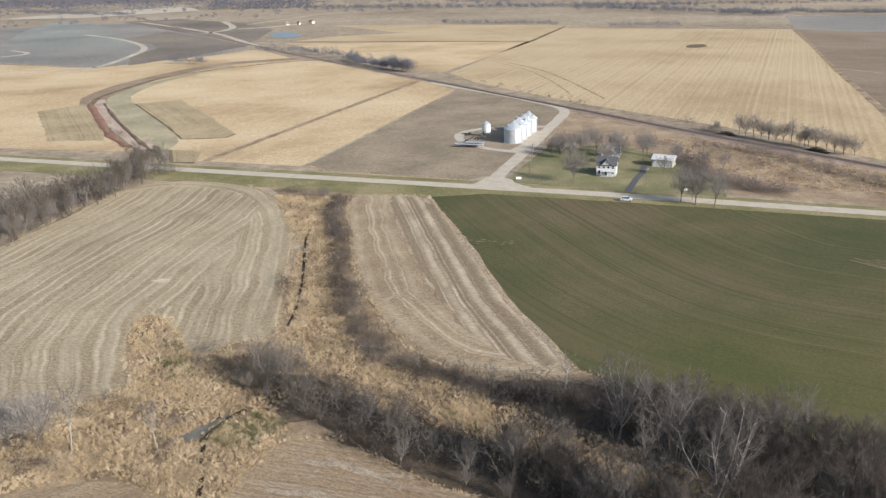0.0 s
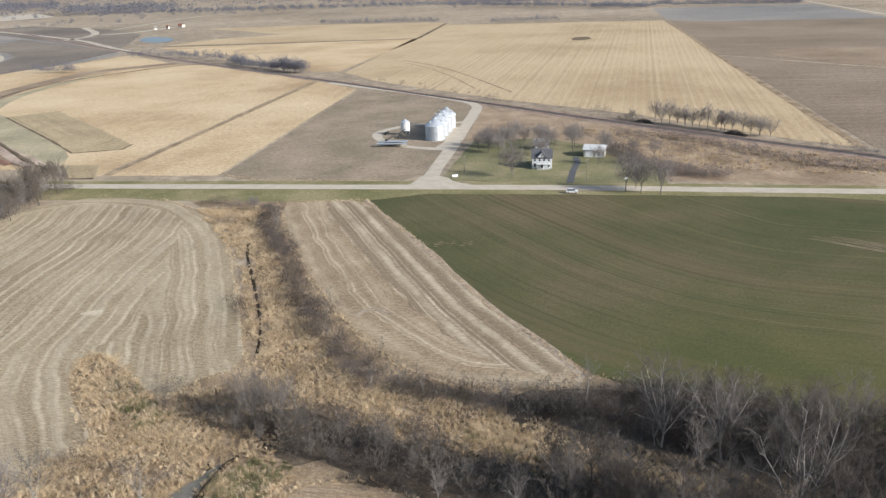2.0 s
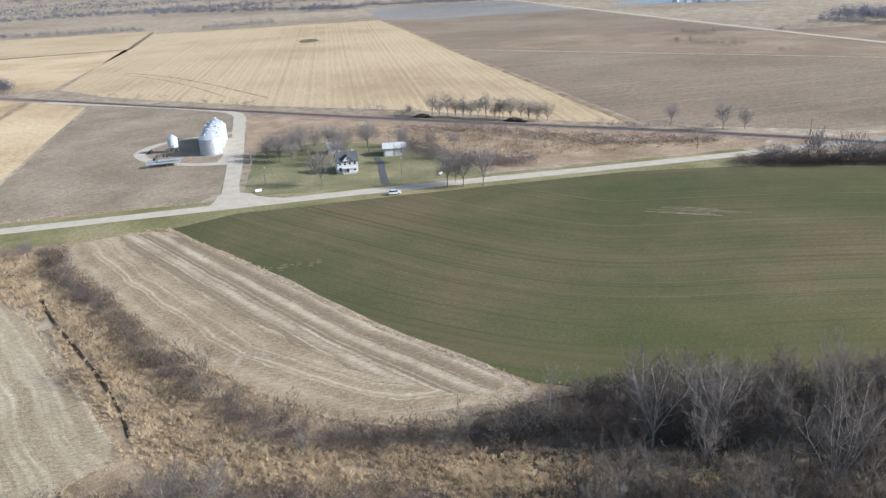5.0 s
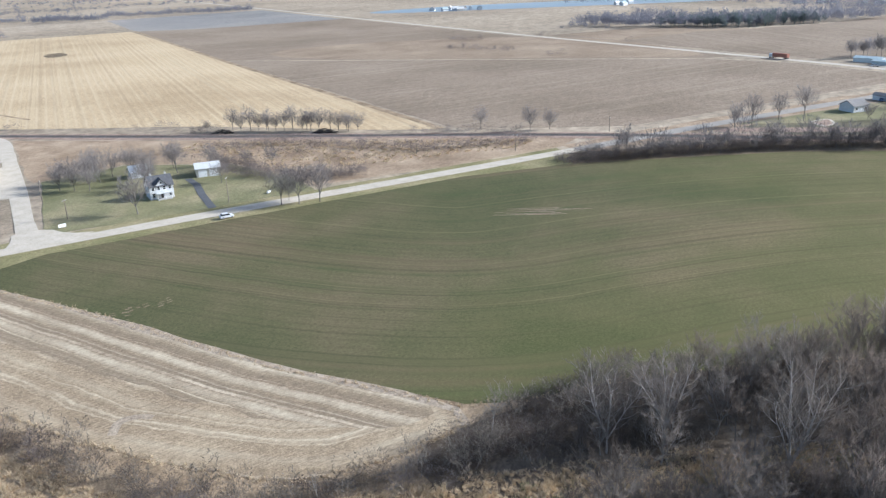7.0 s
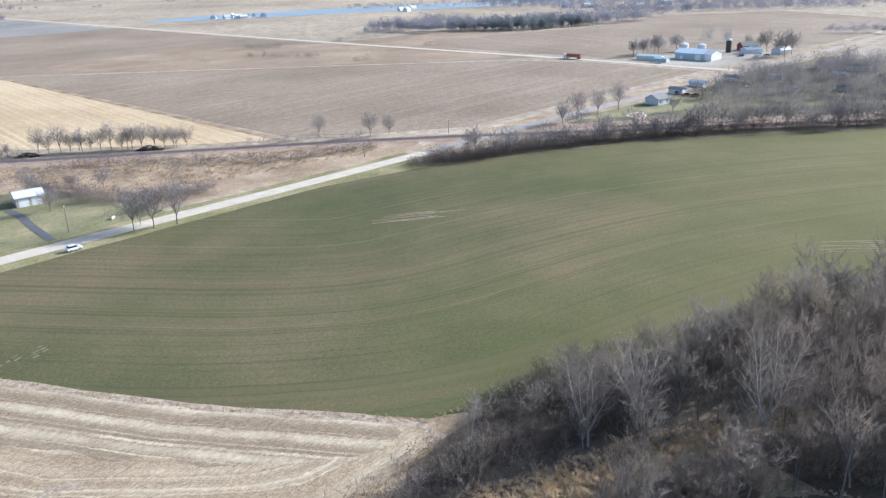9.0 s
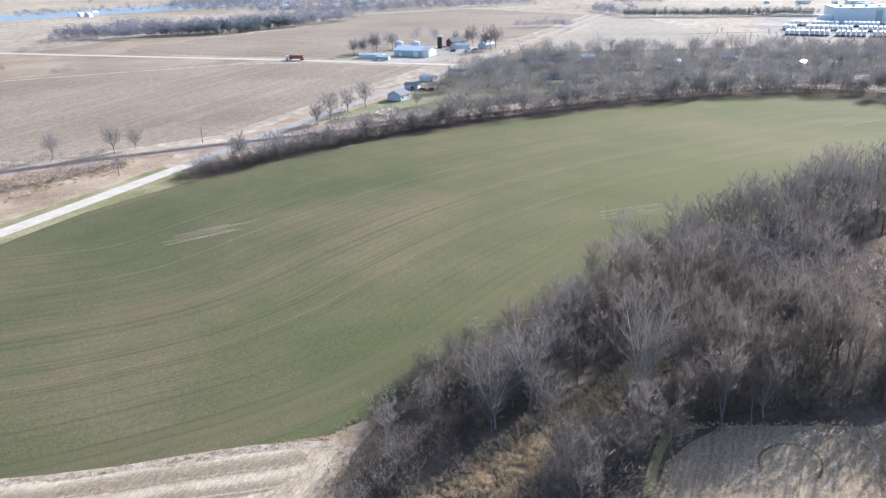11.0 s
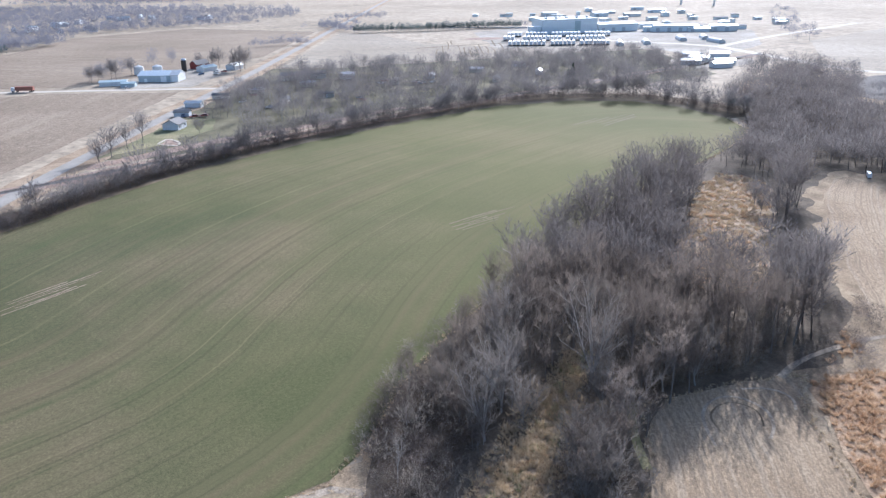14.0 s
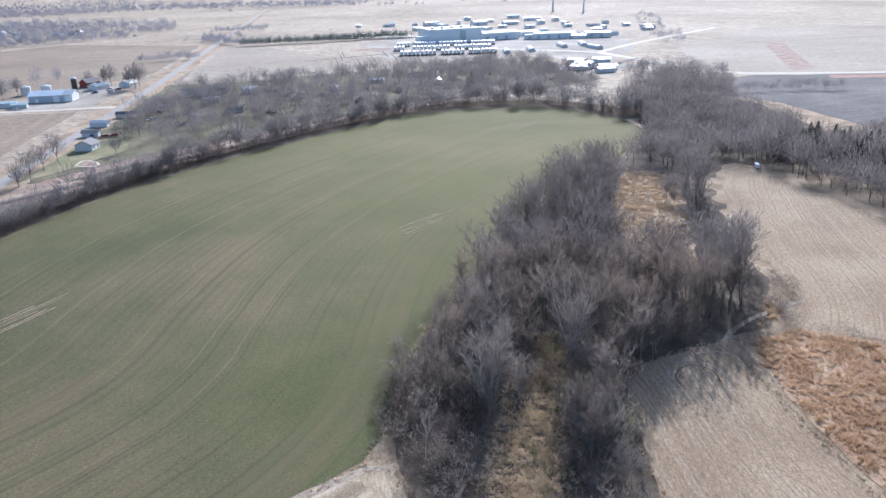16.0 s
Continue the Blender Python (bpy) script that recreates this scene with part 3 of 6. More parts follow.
sheet("field_dark", [(-227, 904), (-123, 812), (-20, 890), (20, 950), (-133, 1554), (-500, 1500), (-560, 1020)], M["slate"], 0.05, "bluish grey tilled field with winding waterways", "field", step=40, rag=2, bearing=20)
sheet("field_bluish", [(-330, 1751), (-205, 1516), (-149, 1210), (-110, 1060), (-130, 1000), (-220, 1040), (-300, 1200)], M["bluish"], 0.056, "bluish green tilled field beside a waterway", "field", step=40, rounds=1, rag=6, bearing=20)
sheet("field_umber", [(-104, 900), (-84, 1000), (-96, 1060), (-140, 1150), (-92, 1290), (20, 985), (-40, 882), (-96, 814)], M["greybrown"], 0.058, "dark brown tilled field between pale waterways", "field", step=25, rag=2, bearing=20)
sheet("field_umber", [(-60, 1230), (-95, 1330), (-190, 1600), (-90, 1640), (30, 1420), (60, 1240), (20, 1010)], M["greybrown"], 0.054, "dark grey tilled field between pale waterways", "field", step=40, rag=2, bearing=20)
sheet("pond_far", [(45, 1130), (63, 1198), (89, 1160), (90, 1098), (66, 1062)], M["pond"], 0.09, "small bluish farm pond", "water", rounds=2)
ribbon("farm_drive", [(28, 1392), (90, 1504), (178, 1665), (268, 1725)], 7, M["bleached"], 0.11, "pale farm drive across far fields", "lane", 1, 0.3)
sheet("field_gold_north", [(60, 1000), (100, 820), (150, 662), (167, 650), (330, 885)], M["gold"], 0.06, "golden corn stubble beside the railway", "field", step=20, bearing=40)
sheet("field_strip", [(66, 1020), (335, 892), (460, 1085), (452, 1122), (130, 1070)], M["gold_rows"], 0.05, "golden stubble with dark grassed strips", "field", step=20, bearing=75)
sheet("field_big", [(437, 1066), (560, 985), (682, 902), (500, 612), (271, 254), (262, 275), (241, 369), (205, 459), (172, 575), (168, 640)], M["gold_rows"], 0.06, "wide golden corn stubble in straight rows", "field", step=16, bearing=37, rag=0.5)
sheet("field_brown", [(276, 250), (458, 545), (510, 328), (540, 190), (530, 128), (483, 60), (401, 112), (303, 176), (286, 214)], M["brown"], 0.06, "brown bean stubble field", "field", step=16, bearing=-60, rag=0.8)
sheet("field_brown_far", [(462, 552), (680, 895), (884, 717), (684, 395), (560, 170), (545, 190), (514, 330)], M["brown"], 0.04, "tan brown stubble with weedy hollows", "field", step=25, bearing=-60, rag=1)
sheet("grass_hollow", [(480, 500), (520, 560), (600, 520), (672, 400), (676, 325), (650, 280), (600, 215), (550, 185), (533, 281), (506, 375)], M["hollow"], 0.07, "orange tan stubble hollow with grey scrub", "grass", step=20, rounds=1, rag=2)
sheet("field_grey_far", [(686, 898), (722, 833), (880, 722), (1000, 915), (1060, 1010), (986, 1054), (841, 1130)], M["slate"], 0.045, "bluish grey harvested field", "field", step=40, bearing=20, rag=2)
sheet("field_gold_band", [(154, 1286), (312, 1225), (450, 1130), (440, 1112), (272, 1070), (214, 1098), (186, 1200)], M["gold_rows"], 0.055, "distant golden stubble band", "field", step=30, bearing=75, rag=2)
sheet("field_white_far", [(-449, 1849), (-403, 1960), (-106, 2263), (-60, 2000), (-283, 1808)], M["gravel"], 0.05, "pale bleached far field", "field", step=60, rag=6)
sheet("field_orange_strip", [(652, 280), (700, 345), (760, 309), (790, 240), (770, 180), (740, 230)], M["hollow"], 0.06, "orange tan strip before the wood", "field", step=15, rag=2)
sheet("field_east", [(556, 120), (690, 360), (745, 318), (752, 215), (826, 130), (960, 60), (1000, -80), (840, -180), (640, -50), (590, 20)], M["brown"], 0.05, "light brown field behind the machine sheds", "field", step=25, bearing=50, rag=1)
sheet("field_plant", [(560, -36), (800, -192), (760, -215), (640, -205), (560, -240), (505, -330), (470, -330), (500, -200), (528, -70)], M["pale"], 0.05, "pale stubble field before the factory", "field", step=20, bearing=60, rag=1)
sheet("field_hill", [(190, -400), (270, -330), (350, -385), (420, -470), (460, -700), (300, -800), (120, -600)], M["pale"], 0.05, "pale grassy field beyond the road", "field", step=30, bearing=30, rag=2)
sheet("field_plum", [(195, -390), (262, -325), (270, -250), (190, -235), (110, -190), (60, -250), (100, -380)], M["dark_tilth"], 0.07, "dark grey tilled field", "field", step=20, bearing=10, rag=1.5)
sheet("factory_yard", [(560, -232), (640, -270), (700, -300), (730, -420), (640, -560), (520, -520), (430, -420), (400, -350), (420, -318), (505, -338)], M["yard"], 0.06, "pale trampled factory yard", "yard", step=30, rag=4)
sheet("yard_small", [(345, -262), (400, -268), (412, -330), (352, -330)], M["yard"], 0.09, "gravel storage yard", "yard", rounds=1)
sheet("farmyard", [(500, 48), (524, 88), (560, 78), (600, 40), (600, 5), (566, 0)], M["yard"], 0.07, "trodden gravel farmyard", "yard", step=12, rag=3)
sheet("park_ground", [(318, 138), (470, 36), (556, -24), (526, -66), (498, -200), (470, -320), (400, -290), (330, -250), (330, -160), (352, -100), (340, -20), (322, 50), (305, 110)], M["parkland"], 0.03, "patchy grass among homes and trees", "grass", step=20, rag=2)
sheet("house_lot", [(98, 293), (134, 268), (168, 247), (180, 268), (186, 300), (170, 340), (140, 350), (122, 326)], M["lawn"], 0.09, "farmhouse lawn, green going brown", "lawn", step=6, rag=0.6)
sheet("rough_meadow", [(172, 250), (212, 218), (256, 190), (272, 190), (268, 212), (245, 275), (214, 350), (186, 432), (176, 415), (146, 368), (138, 352), (170, 342), (188, 300)], M["meadow"], 0.05, "rough tan grass between road and railway", "grass", step=10, rag=1)

# roads, lanes, railway
ribbon("road", ROAD, 6.6, M["gravel"], 0.12, "pale gravel country road", "road", 1, 0.05, 0.05)
sheet("verge_corner", [(176, 219), (205, 203), (258, 168), (248, 152), (228, 180), (200, 206)], M["verge"], 0.043, "rough roadside grass beside the wheat", "verge", step=6, rag=1)
ribbon("verge_east", ROAD_EAST, 20, M["meadow"], 0.045, "dry grass beside the asphalt road", "verge", 1, 0.3)
ribbon("road_east", ROAD_EAST, 7.0, M["asphalt"], 0.11, "worn grey asphalt road", "road", 1, 0, 0.05)
ribbon("road_cross", CROSS_ROAD, 7.0, M["gravel"], 0.13, "pale grey country road", "road", 1, 0, 0.05)
ribbon("lane", LANE, 6.0, M["gravel"], 0.14, "gravel farm lane", "lane", 2, 0.15)
sheet("lane_mouth", [(76, 293), (84, 292), (90, 297), (95, 304), (103, 298), (102, 288), (108, 280), (90, 287)], M["gravel"], 0.145, "gravel mouth of the farm lane", "lane", rounds=1)
ribbon("bin_yard", [(124, 341), (114, 350), (107, 361), (104, 373), (105, 385), (110, 395), (120, 402), (132, 404), (146, 400), (158, 396)], 4.6, M["gravel"], 0.13, "gravel track looping round the grain bins", "yard", 2, 0.3)
sheet("bin_apron", [(118, 346), (125, 337), (152, 379), (150, 390), (136, 374), (128, 356)], M["gravel"], 0.132, "gravel apron before the grain bins", "yard", rounds=1, rag=0.6)
ribbon("driveway", [(138, 265), (149, 280), (158, 291), (163, 300)], 2.6, M["blacktop"], 0.15, "dark asphalt driveway", "driveway", 0)
ribbon("plant_road", [(440, -378), (462, -450), (481, -552), (500, -660)], 8, M["gravel"], 0.115, "pale track into the factory yard", "road", 2, 0.3)
ribbon("plant_road", [(540, -345), (451, -382), (400, -364), (345, -346), (289, -329), (262, -336), (200, -394), (60, -520)], 9, M["gravel"], 0.12, "pale gravel road past the factory", "road", 1)
ribbon("hedge_floor", [(236, 180), (244, 164), (262, 140), (284, 104), (304, 58), (322, -10), (330, -70), (322, -112), (294, -146), (262, -152), (222, -148)], 26, M["weeds"], 0.07, "dark weeds under the hedge", "ground", 2, 0.3)
ribbon("rail_verge", RAIL, 11, M["tansoil"], 0.09, "dry tan verge along the railway", "verge", 1, 0.5)
ribbon("railway_bed", RAIL, 3.4, M["ballast"], 0.10, "dark ballast bed of a single track", "railway", 1, 0.1, 0.45)
for shift in (-0.72, 0.72):
    line = soften(RAIL[2:10], 1, False)
    line = [q + Vector(((line[min(i + 1, len(line) - 1)] - line[max(i - 1, 0)]).normalized().y, -(line[min(i + 1, len(line) - 1)] - line[max(i - 1, 0)]).normalized().x)) * shift for i, q in enumerate(line)]
    ribbon("rail", line, 0.16, M["steel_rail"], 0.62, "rusty steel rail on dark sleepers", "rail", 0, 0, 0.08)
ribbon("creek_ditch", [(-93, 565), (-95, 600), (-83, 638), (-69, 682), (-40, 729), (7, 762), (55, 791), (96, 782)], 3.2, M["weeds"], 0.16, "dark weedy creek channel", "ditch", 2, 0.8)
ribbon("creek_bed", [(-93, 590), (-82, 545), (-66, 472), (-50, 424), (-44, 408)], 8.5, M["pinksand"], 0.145, "pinkish dry creek bed", "creek", 2, 0.3)
ribbon("creek_bank", [(-95, 572), (-84, 524), (-69, 453), (-55, 416)], 4.2, M["bank"], 0.17, "eroded red clay bank", "bank", 2, 1.3, 0.5)
ribbon("creek_bank", [(-86, 572), (-72, 508), (-56, 448), (-46, 412), (-38, 392)], 2.0, M["weeds"], 0.17, "dark undercut creek bank", "bank", 2, 1.2, 0.4)
ribbon("field_line", [(-17, 371), (138, 608)], 3.5, M["rough"], 0.12, "weedy fence line through the stubble", "verge", 0, 0.5)
ribbon("field_ditch", [(273, 254), (458, 548), (690, 905)], 4, M["rough"], 0.12, "grassed field ditch", "ditch", 0, 0.4)
ribbon("field_ditch", [(66, 1012), (330, 888), (455, 1090)], 5, M["weeds"], 0.12, "grassed field ditch", "ditch", 0, 0.3)
for line, w in (([(-300, 925), (-240, 961), (-214, 994), (-248, 1046)], 5.2), ([(-150, 780), (-123, 802), (-105, 900), (-93, 1009), (-138, 1161), (-204, 1282)], 5.5), ([(27, 972), (5, 1090), (-23, 1229), (-153, 1567)], 6), ([(-10, 1500), (10, 1300), (-40, 1210)], 8), ([(-620, 900), (-380, 830), (-240, 800), (-123, 812)], 5.2), ([(236, 690), (244, 640), (240, 571), (226, 473)], 2), ([(228, 690), (234, 640), (228, 571), (214, 500)], 1.2), ([(113, 1372), (60, 1300), (10, 1290)], 12)):
    ribbon("waterway", line, w * (1.35 if w > 5 else 1), M["bleached"] if w > 5 else M["rough"], 0.11, "pale grassed waterway", "waterway", 2, 0.3)
ribbon("ditch", [(19, 256), (16, 243), (13, 215), (9.5, 191), (6, 179)], 0.75, M["mud"], 0.12, "narrow dark ditch in dry reeds", "ditch", 2, 0.5)
ribbon("creek", [(-9, 142), (-11, 136), (-12.5, 131), (-12, 121), (-14, 108)], 0.8, M["mud"], 0.13, "narrow muddy creek", "creek", 1, 0.6)
POND = [(-17, 135.2), (-14.6, 137.2), (-11.6, 139), (-8.6, 141.4), (-7, 141), (-9.8, 137.8), (-11.8, 135.4), (-13.2, 133), (-15.2, 133.4)]
sheet("pond", POND, M["water"], 0.14, "small dark pool in the creek", "water", rounds=2, rag=0.35)
ribbon("creek_bank", [(-4.6, 142), (-7, 140.4), (-9.6, 137.4), (-11.5, 134.9), (-12.9, 132.4)], 0.9, M["mud"], 0.15, "dark undercut bank beside the pool", "bank", 1, 0.8, 0.35)
sheet("lake", [(960, 720), (1010, 770), (1180, 640), (1330, 330), (1420, 100), (1300, 120), (1200, 300), (1080, 520)], M["lake"], 0.1, "pale blue distant lake", "water", rounds=2)

# tracks and bare places in the crops
def streaks(outline_line, count, spread, length, width, material, z, label, category, seed):
    """A few broken pale lines side by side."""
    r = random.Random(seed)
    a, b = Vector(outline_line[0]), Vector(outline_line[1])
    d = (b - a).normalized()
    n = Vector((-d.y, d.x))
    for k in range(count):
        q = a + n * (k - (count - 1) / 2) * spread + d * r.uniform(0, 0.3) * length
        l = length * r.uniform(0.45, 0.8)
        ribbon("bare_streak", [q, q + d * l * 0.5 + n * r.uniform(-0.6, 0.6), q + d * l], width * r.uniform(0.6, 1.3), material, z, label, category, 1, 0.9)


streaks([(165, 182), (180, 150)], 6, 1.2, 34, 0.28, M["tansoil"], 0.10, "bare pinkish tan streak in the wheat", "soil", 3)
streaks([(158, 60), (163, 32)], 6, 1.4, 30, 0.5, M["bare_wheat"], 0.10, "bare tan streak in the wheat", "soil", 4)
streaks([(250, -70), (262, -110)], 5, 3.2, 40, 0.7, M["bare_wheat"], 0.10, "bare tan streak in the wheat", "soil", 5)
for line, width, kind, z in (([(38.4, 82.2), (43, 79.5), (47, 76), (49, 71), (47.6, 67), (43.4, 65.9), (39.8, 66.8), (36.6, 70), (35, 73)], 0.6, "track", 0.115),
                             ([(41, 78.2), (45, 76.4), (47, 72.4), (46.2, 68.8), (43, 67.6), (40.4, 68.6), (38, 71)], 0.35, "weeds", 0.116),
                             ([(48.4, 64), (46.6, 60.4), (43.6, 58.6), (40.6, 59.4), (38.4, 62)], 0.5, "track", 0.117)):
    ribbon("harvest_track", line, width, M[kind], z, "curled straw track of a turning harvester", "track", 2, 0.8)
ribbon("field_margin", [(56, 83.6), (51.8, 88), (46.6, 92), (39.8, 96)], 1.2, M["verge"], 0.112, "orange brown weedy margin of the stubble", "margin", 1, 0.9)
for outline in ([(-29, 220.8), (-26, 221.8), (-23.4, 221.2), (-22.8, 218.6), (-24.6, 217.8), (-27, 219.2)],):
    sheet("straw_patch", outline, M["straw"], 0.125, "pale heap of spread straw on stubble", "straw", rounds=2, rag=0.3, kind="structure")
ribbon("field_track", [(47.3, 54.6), (49.6, 47.1), (49.5, 37.1), (48.1, 26.7), (46.3, 20.7)], 1.5, M["track"], 0.13, "worn farm track round the meadow", "track", 2, 0.4)
ribbon("field_margin", B_EDGE[2:7], 1.8, M["track"], 0.118, "pale trampled margin between stubble and wheat", "margin", 1, 0.8)
sheet("driveway_mouth", [(131, 260), (135.5, 263.5), (139, 260), (140, 255), (134, 255), (128, 260)], M["gravel"], 0.155, "pale gravel mouth of the driveway", "driveway", rounds=1)
sheet("bare_spot", [(458, 773), (484, 776), (466, 742), (441, 740)], M["weeds"], 0.1, "dark weedy wet spot in the stubble", "soil", step=6, rounds=2, rag=2)
scar = random.Random(17)
for k in range(16):
    x, y = 64.8 + 0.85 * k, 228 - 0.42 * k + scar.uniform(-2.6, 2.2)
    ribbon("eroded_scar", [(x, y), (x + scar.uniform(0.5, 1.6), y - scar.uniform(0.1, 1.0))], scar.uniform(0.25, 0.9), M["bare_wheat"], 0.1 + 0.001 * k, "eroded tan scar across the young wheat", "soil", 0, 0.9)
ribbon("straw_curl", [(31, 188), (34.5, 190.6), (37.3, 188.8), (38.2, 186)], 1.3, M["track"], 0.124, "pale straw spill where the harvester turned", "straw", 2, 0.8)
wheels = random.Random(23)
for k in range(17):
    a, b = Vector((668 - 3.4 * k, -236 - 3.6 * k)), Vector((494 - 2.8 * k, -136 - 3.7 * k))
    f0 = wheels.uniform(0.05, 0.5)
    f1 = f0 + wheels.uniform(0.2, 0.5)
    ribbon("wheel_track", [a.lerp(b, f0), a.lerp(b, (f0 + f1) / 2) + Vector((0, wheels.uniform(-3, 3))), a.lerp(b, min(f1, 1.0))], wheels.uniform(0.7, 1.6), M["weeds"], 0.1 + 0.001 * k, "dark muddy wheel track across the pale field", "track", 1, 0.7)
ribbon("field_lane", [(604, -178), (600, -215), (593, -255), (560, -300)], 4, M["weeds"], 0.125, "dark lane across the pale field", "lane", 1, 0.6)
sheet("spoil_ground", [(640, -250), (655, -262), (640, -290), (618, -292), (622, -268)], M["tansoil"], 0.13, "bare orange spoil ground before the trailers", "soil", step=8, rounds=1, rag=2)
sheet("tan_plot", [(366, -528), (352, -540), (246, -386), (252, -366)], M["tansoil"], 0.09, "bare tan plot", "field", step=20, rag=2)
sheet("bare_dirt", [(122, -172), (124, -212), (70, -190), (88, -130)], M["pale"], 0.1, "bare pale dirt clearing", "soil", step=10, rounds=2, rag=3)
sheet("clay_strip", [(214, -346), (222, -358), (120, -460), (108, -446)], M["bank"], 0.1, "reddish clay strip along the road", "soil", step=20, rag=1)
sheet("rail_side", [(300, 140), (316, 92), (326, 40), (345, -30), (352, -28), (334, 44), (326, 92), (310, 138)], M["tansoil"], 0.08, "sandy track along the railway", "track", step=8, rag=1.5)
sheet("lawn_small", [(320, 134), (346, 114), (388, 84), (380, 66), (352, 76), (334, 96)], M["lawn"], 0.07, "green yard of a small roadside house", "lawn", step=8, rag=1)
sheet("patio", [(324, 99), (333, 106), (338, 103), (343, 99), (338, 97), (332, 96)], M["tansoil"], 0.1, "bare tan patch in the yard", "yard", rounds=1, rag=2.0)
ribbon("yard_track", [(325, 99), (333, 106), (338, 103), (343, 99), (333, 96), (327, 98)], 1.3, M["gravel"], 0.11, "pale gravel loop in the yard", "yard", 1, 0.9)
for x0, y0, pts in ((4, 124, 7), (9, 121, 6), (-2, 117, 5)):
    ribbon("harvest_track", [(x0 + 2.6 * k, y0 - 2.2 * k + 1.6 * math.sin(k * 1.1 + x0)) for k in range(pts)], 1.1, M["track"], 0.113 + 0.001 * pts, "wavy pale straw track on stubble", "track", 2, 0.8)


# ---- trees, brush and grass ----
def tube(out, pts, r0, r1, sides):
    """A tapering limb along points."""
    verts, tris = out
    base = len(verts)
    n = len(pts)
    for i, p in enumerate(pts):
        d = (pts[min(i + 1, n - 1)] - pts[max(i - 1, 0)]).normalized()
        u = d.cross(Vector((0.31, 0.95, 0.05))).normalized()
        w = d.cross(u)
        r = r0 + (r1 - r0) * i / (n - 1)
        for k in range(sides):
            a = 2 * math.pi * k / sides
            verts.append(p + (u * math.cos(a) + w * math.sin(a)) * r)
        if i:
            for k in range(sides):
                a, b = base + (i - 1) * sides + k, base + (i - 1) * sides + (k + 1) % sides
                tris += [(a, b, b + sides), (a, b + sides, a + sides)]


def sliver(out, p, d, length, width, rng):
    """One thin twig or blade."""
    verts, tris = out
    side = d.cross(Vector((rng.uniform(-1, 1), rng.uniform(-1, 1), rng.uniform(-1, 1)))).normalized() * (width / 2)
    b = len(verts)
    verts.extend((p - side, p + side, p + d * length))
    tris.append((b, b + 1, b + 2))


def bend(rng, d, amount, lift):
    return (d + Vector((rng.uniform(-1, 1), rng.uniform(-1, 1), rng.uniform(-0.6, 0.6))) * amount + Vector((0, 0, lift))).normalized()


def bare_tree(seed, height, leaders=4, fork=0.3, flare=0.5, branches=9, subs=5, twigs=6, thick=0.016, twig_w=0.032, light=False, sides=5):
    """A bare broadleaf tree: a trunk that forks into rising leaders, branches along them, and fans of twigs. light: thin wood as single blades."""
    rng = random.Random(seed)
    wood, crown = ([], []), ([], [])
    r = height * thick
    base = Vector((0, 0, -0.2))
    top = Vector((rng.uniform(-0.04, 0.04), rng.uniform(-0.04, 0.04), fork + 0.12)) * height
    if fork > 0.05:
        tube(wood, [base, base.lerp(top, 0.5) + Vector((rng.uniform(-0.01, 0.01) * height, 0, 0)), top], r, r * 0.62, sides)
    for i in range(leaders):
        az = i * 6.28 / leaders + rng.uniform(-0.45, 0.45)
        out = flare * (rng.uniform(0.75, 1.2) if i else 0.15)
        d = Vector((math.cos(az) * out, math.sin(az) * out, 1)).normalized()
        p = base.lerp(top, rng.uniform(0.68, 1.0)) if fork > 0.05 else Vector((math.cos(az), math.sin(az), 0)) * 0.03 * height + base
        length = (height - p.z) * rng.uniform(0.78, 1.0)
        pts = []
        for _ in range(5):
            pts.append(p.copy())
            p = p + d * (length / 4)
            d = bend(rng, d, 0.14, 0.1)
        lr = r * 0.52
        if light:
            for a, b, w in ((0, 2, 1.6), (2, 4, 0.9)):
                sliver(wood, pts[a], (pts[b] - pts[a]).normalized(), (pts[b] - pts[a]).length * 1.15, lr * w, rng)
        else:
            tube(wood, pts, lr, lr * 0.2, 4)
        turn = rng.uniform(0, 6.28)
        for j in range(branches):
            g = 0.1 + 0.9 * (j + rng.random() * 0.7) / branches
            k = min(int(g * 4), 3)
            q = pts[k].lerp(pts[k + 1], min(g * 4 - k, 1.0))
            ld = (pts[k + 1] - pts[k]).normalized()
            turn += 2.4
            u = ld.cross(Vector((0.3, 0.9, 0.1))).normalized()
            w = ld.cross(u)
            bd = (ld * rng.uniform(0.6, 1.0) + (u * math.cos(turn) + w * math.sin(turn)) * rng.uniform(0.7, 1.0) + Vector((0, 0, 0.12))).normalized()
            bl = height * (0.27 - 0.13 * g) * rng.uniform(0.75, 1.2)
            mid = q + bd * bl * 0.55
            bd2 = bend(rng, bd, 0.25, 0.28)
            end = mid + bd2 * bl * 0.55
            br = lr * (0.5 - 0.24 * g)
            if light:
                sliver(wood, q, (end - q).normalized(), bl * 1.05, br * 2.2, rng)
            else:
                tube(wood, [q, mid, end], br, br * 0.3, 3)
            for n in range(subs):
                h = 0.06 + 0.94 * (n + rng.random() * 0.6) / subs
                sp = q.lerp(mid, h * 2) if h < 0.5 else mid.lerp(end, min(h * 2 - 1, 1.0))
                sd = bend(rng, bd2, 0.7, 0.22)
                sl = height * rng.uniform(0.08, 0.16)
                sliver(crown, sp, sd, sl, twig_w * 1.7, rng)
                for m in range(twigs):
                    td = bend(rng, sd, 0.75, 0.12)
                    sliver(crown, sp + sd * sl * rng.uniform(0.15, 0.9), td, height * rng.uniform(0.04, 0.095), twig_w, rng)
    return wood, crown


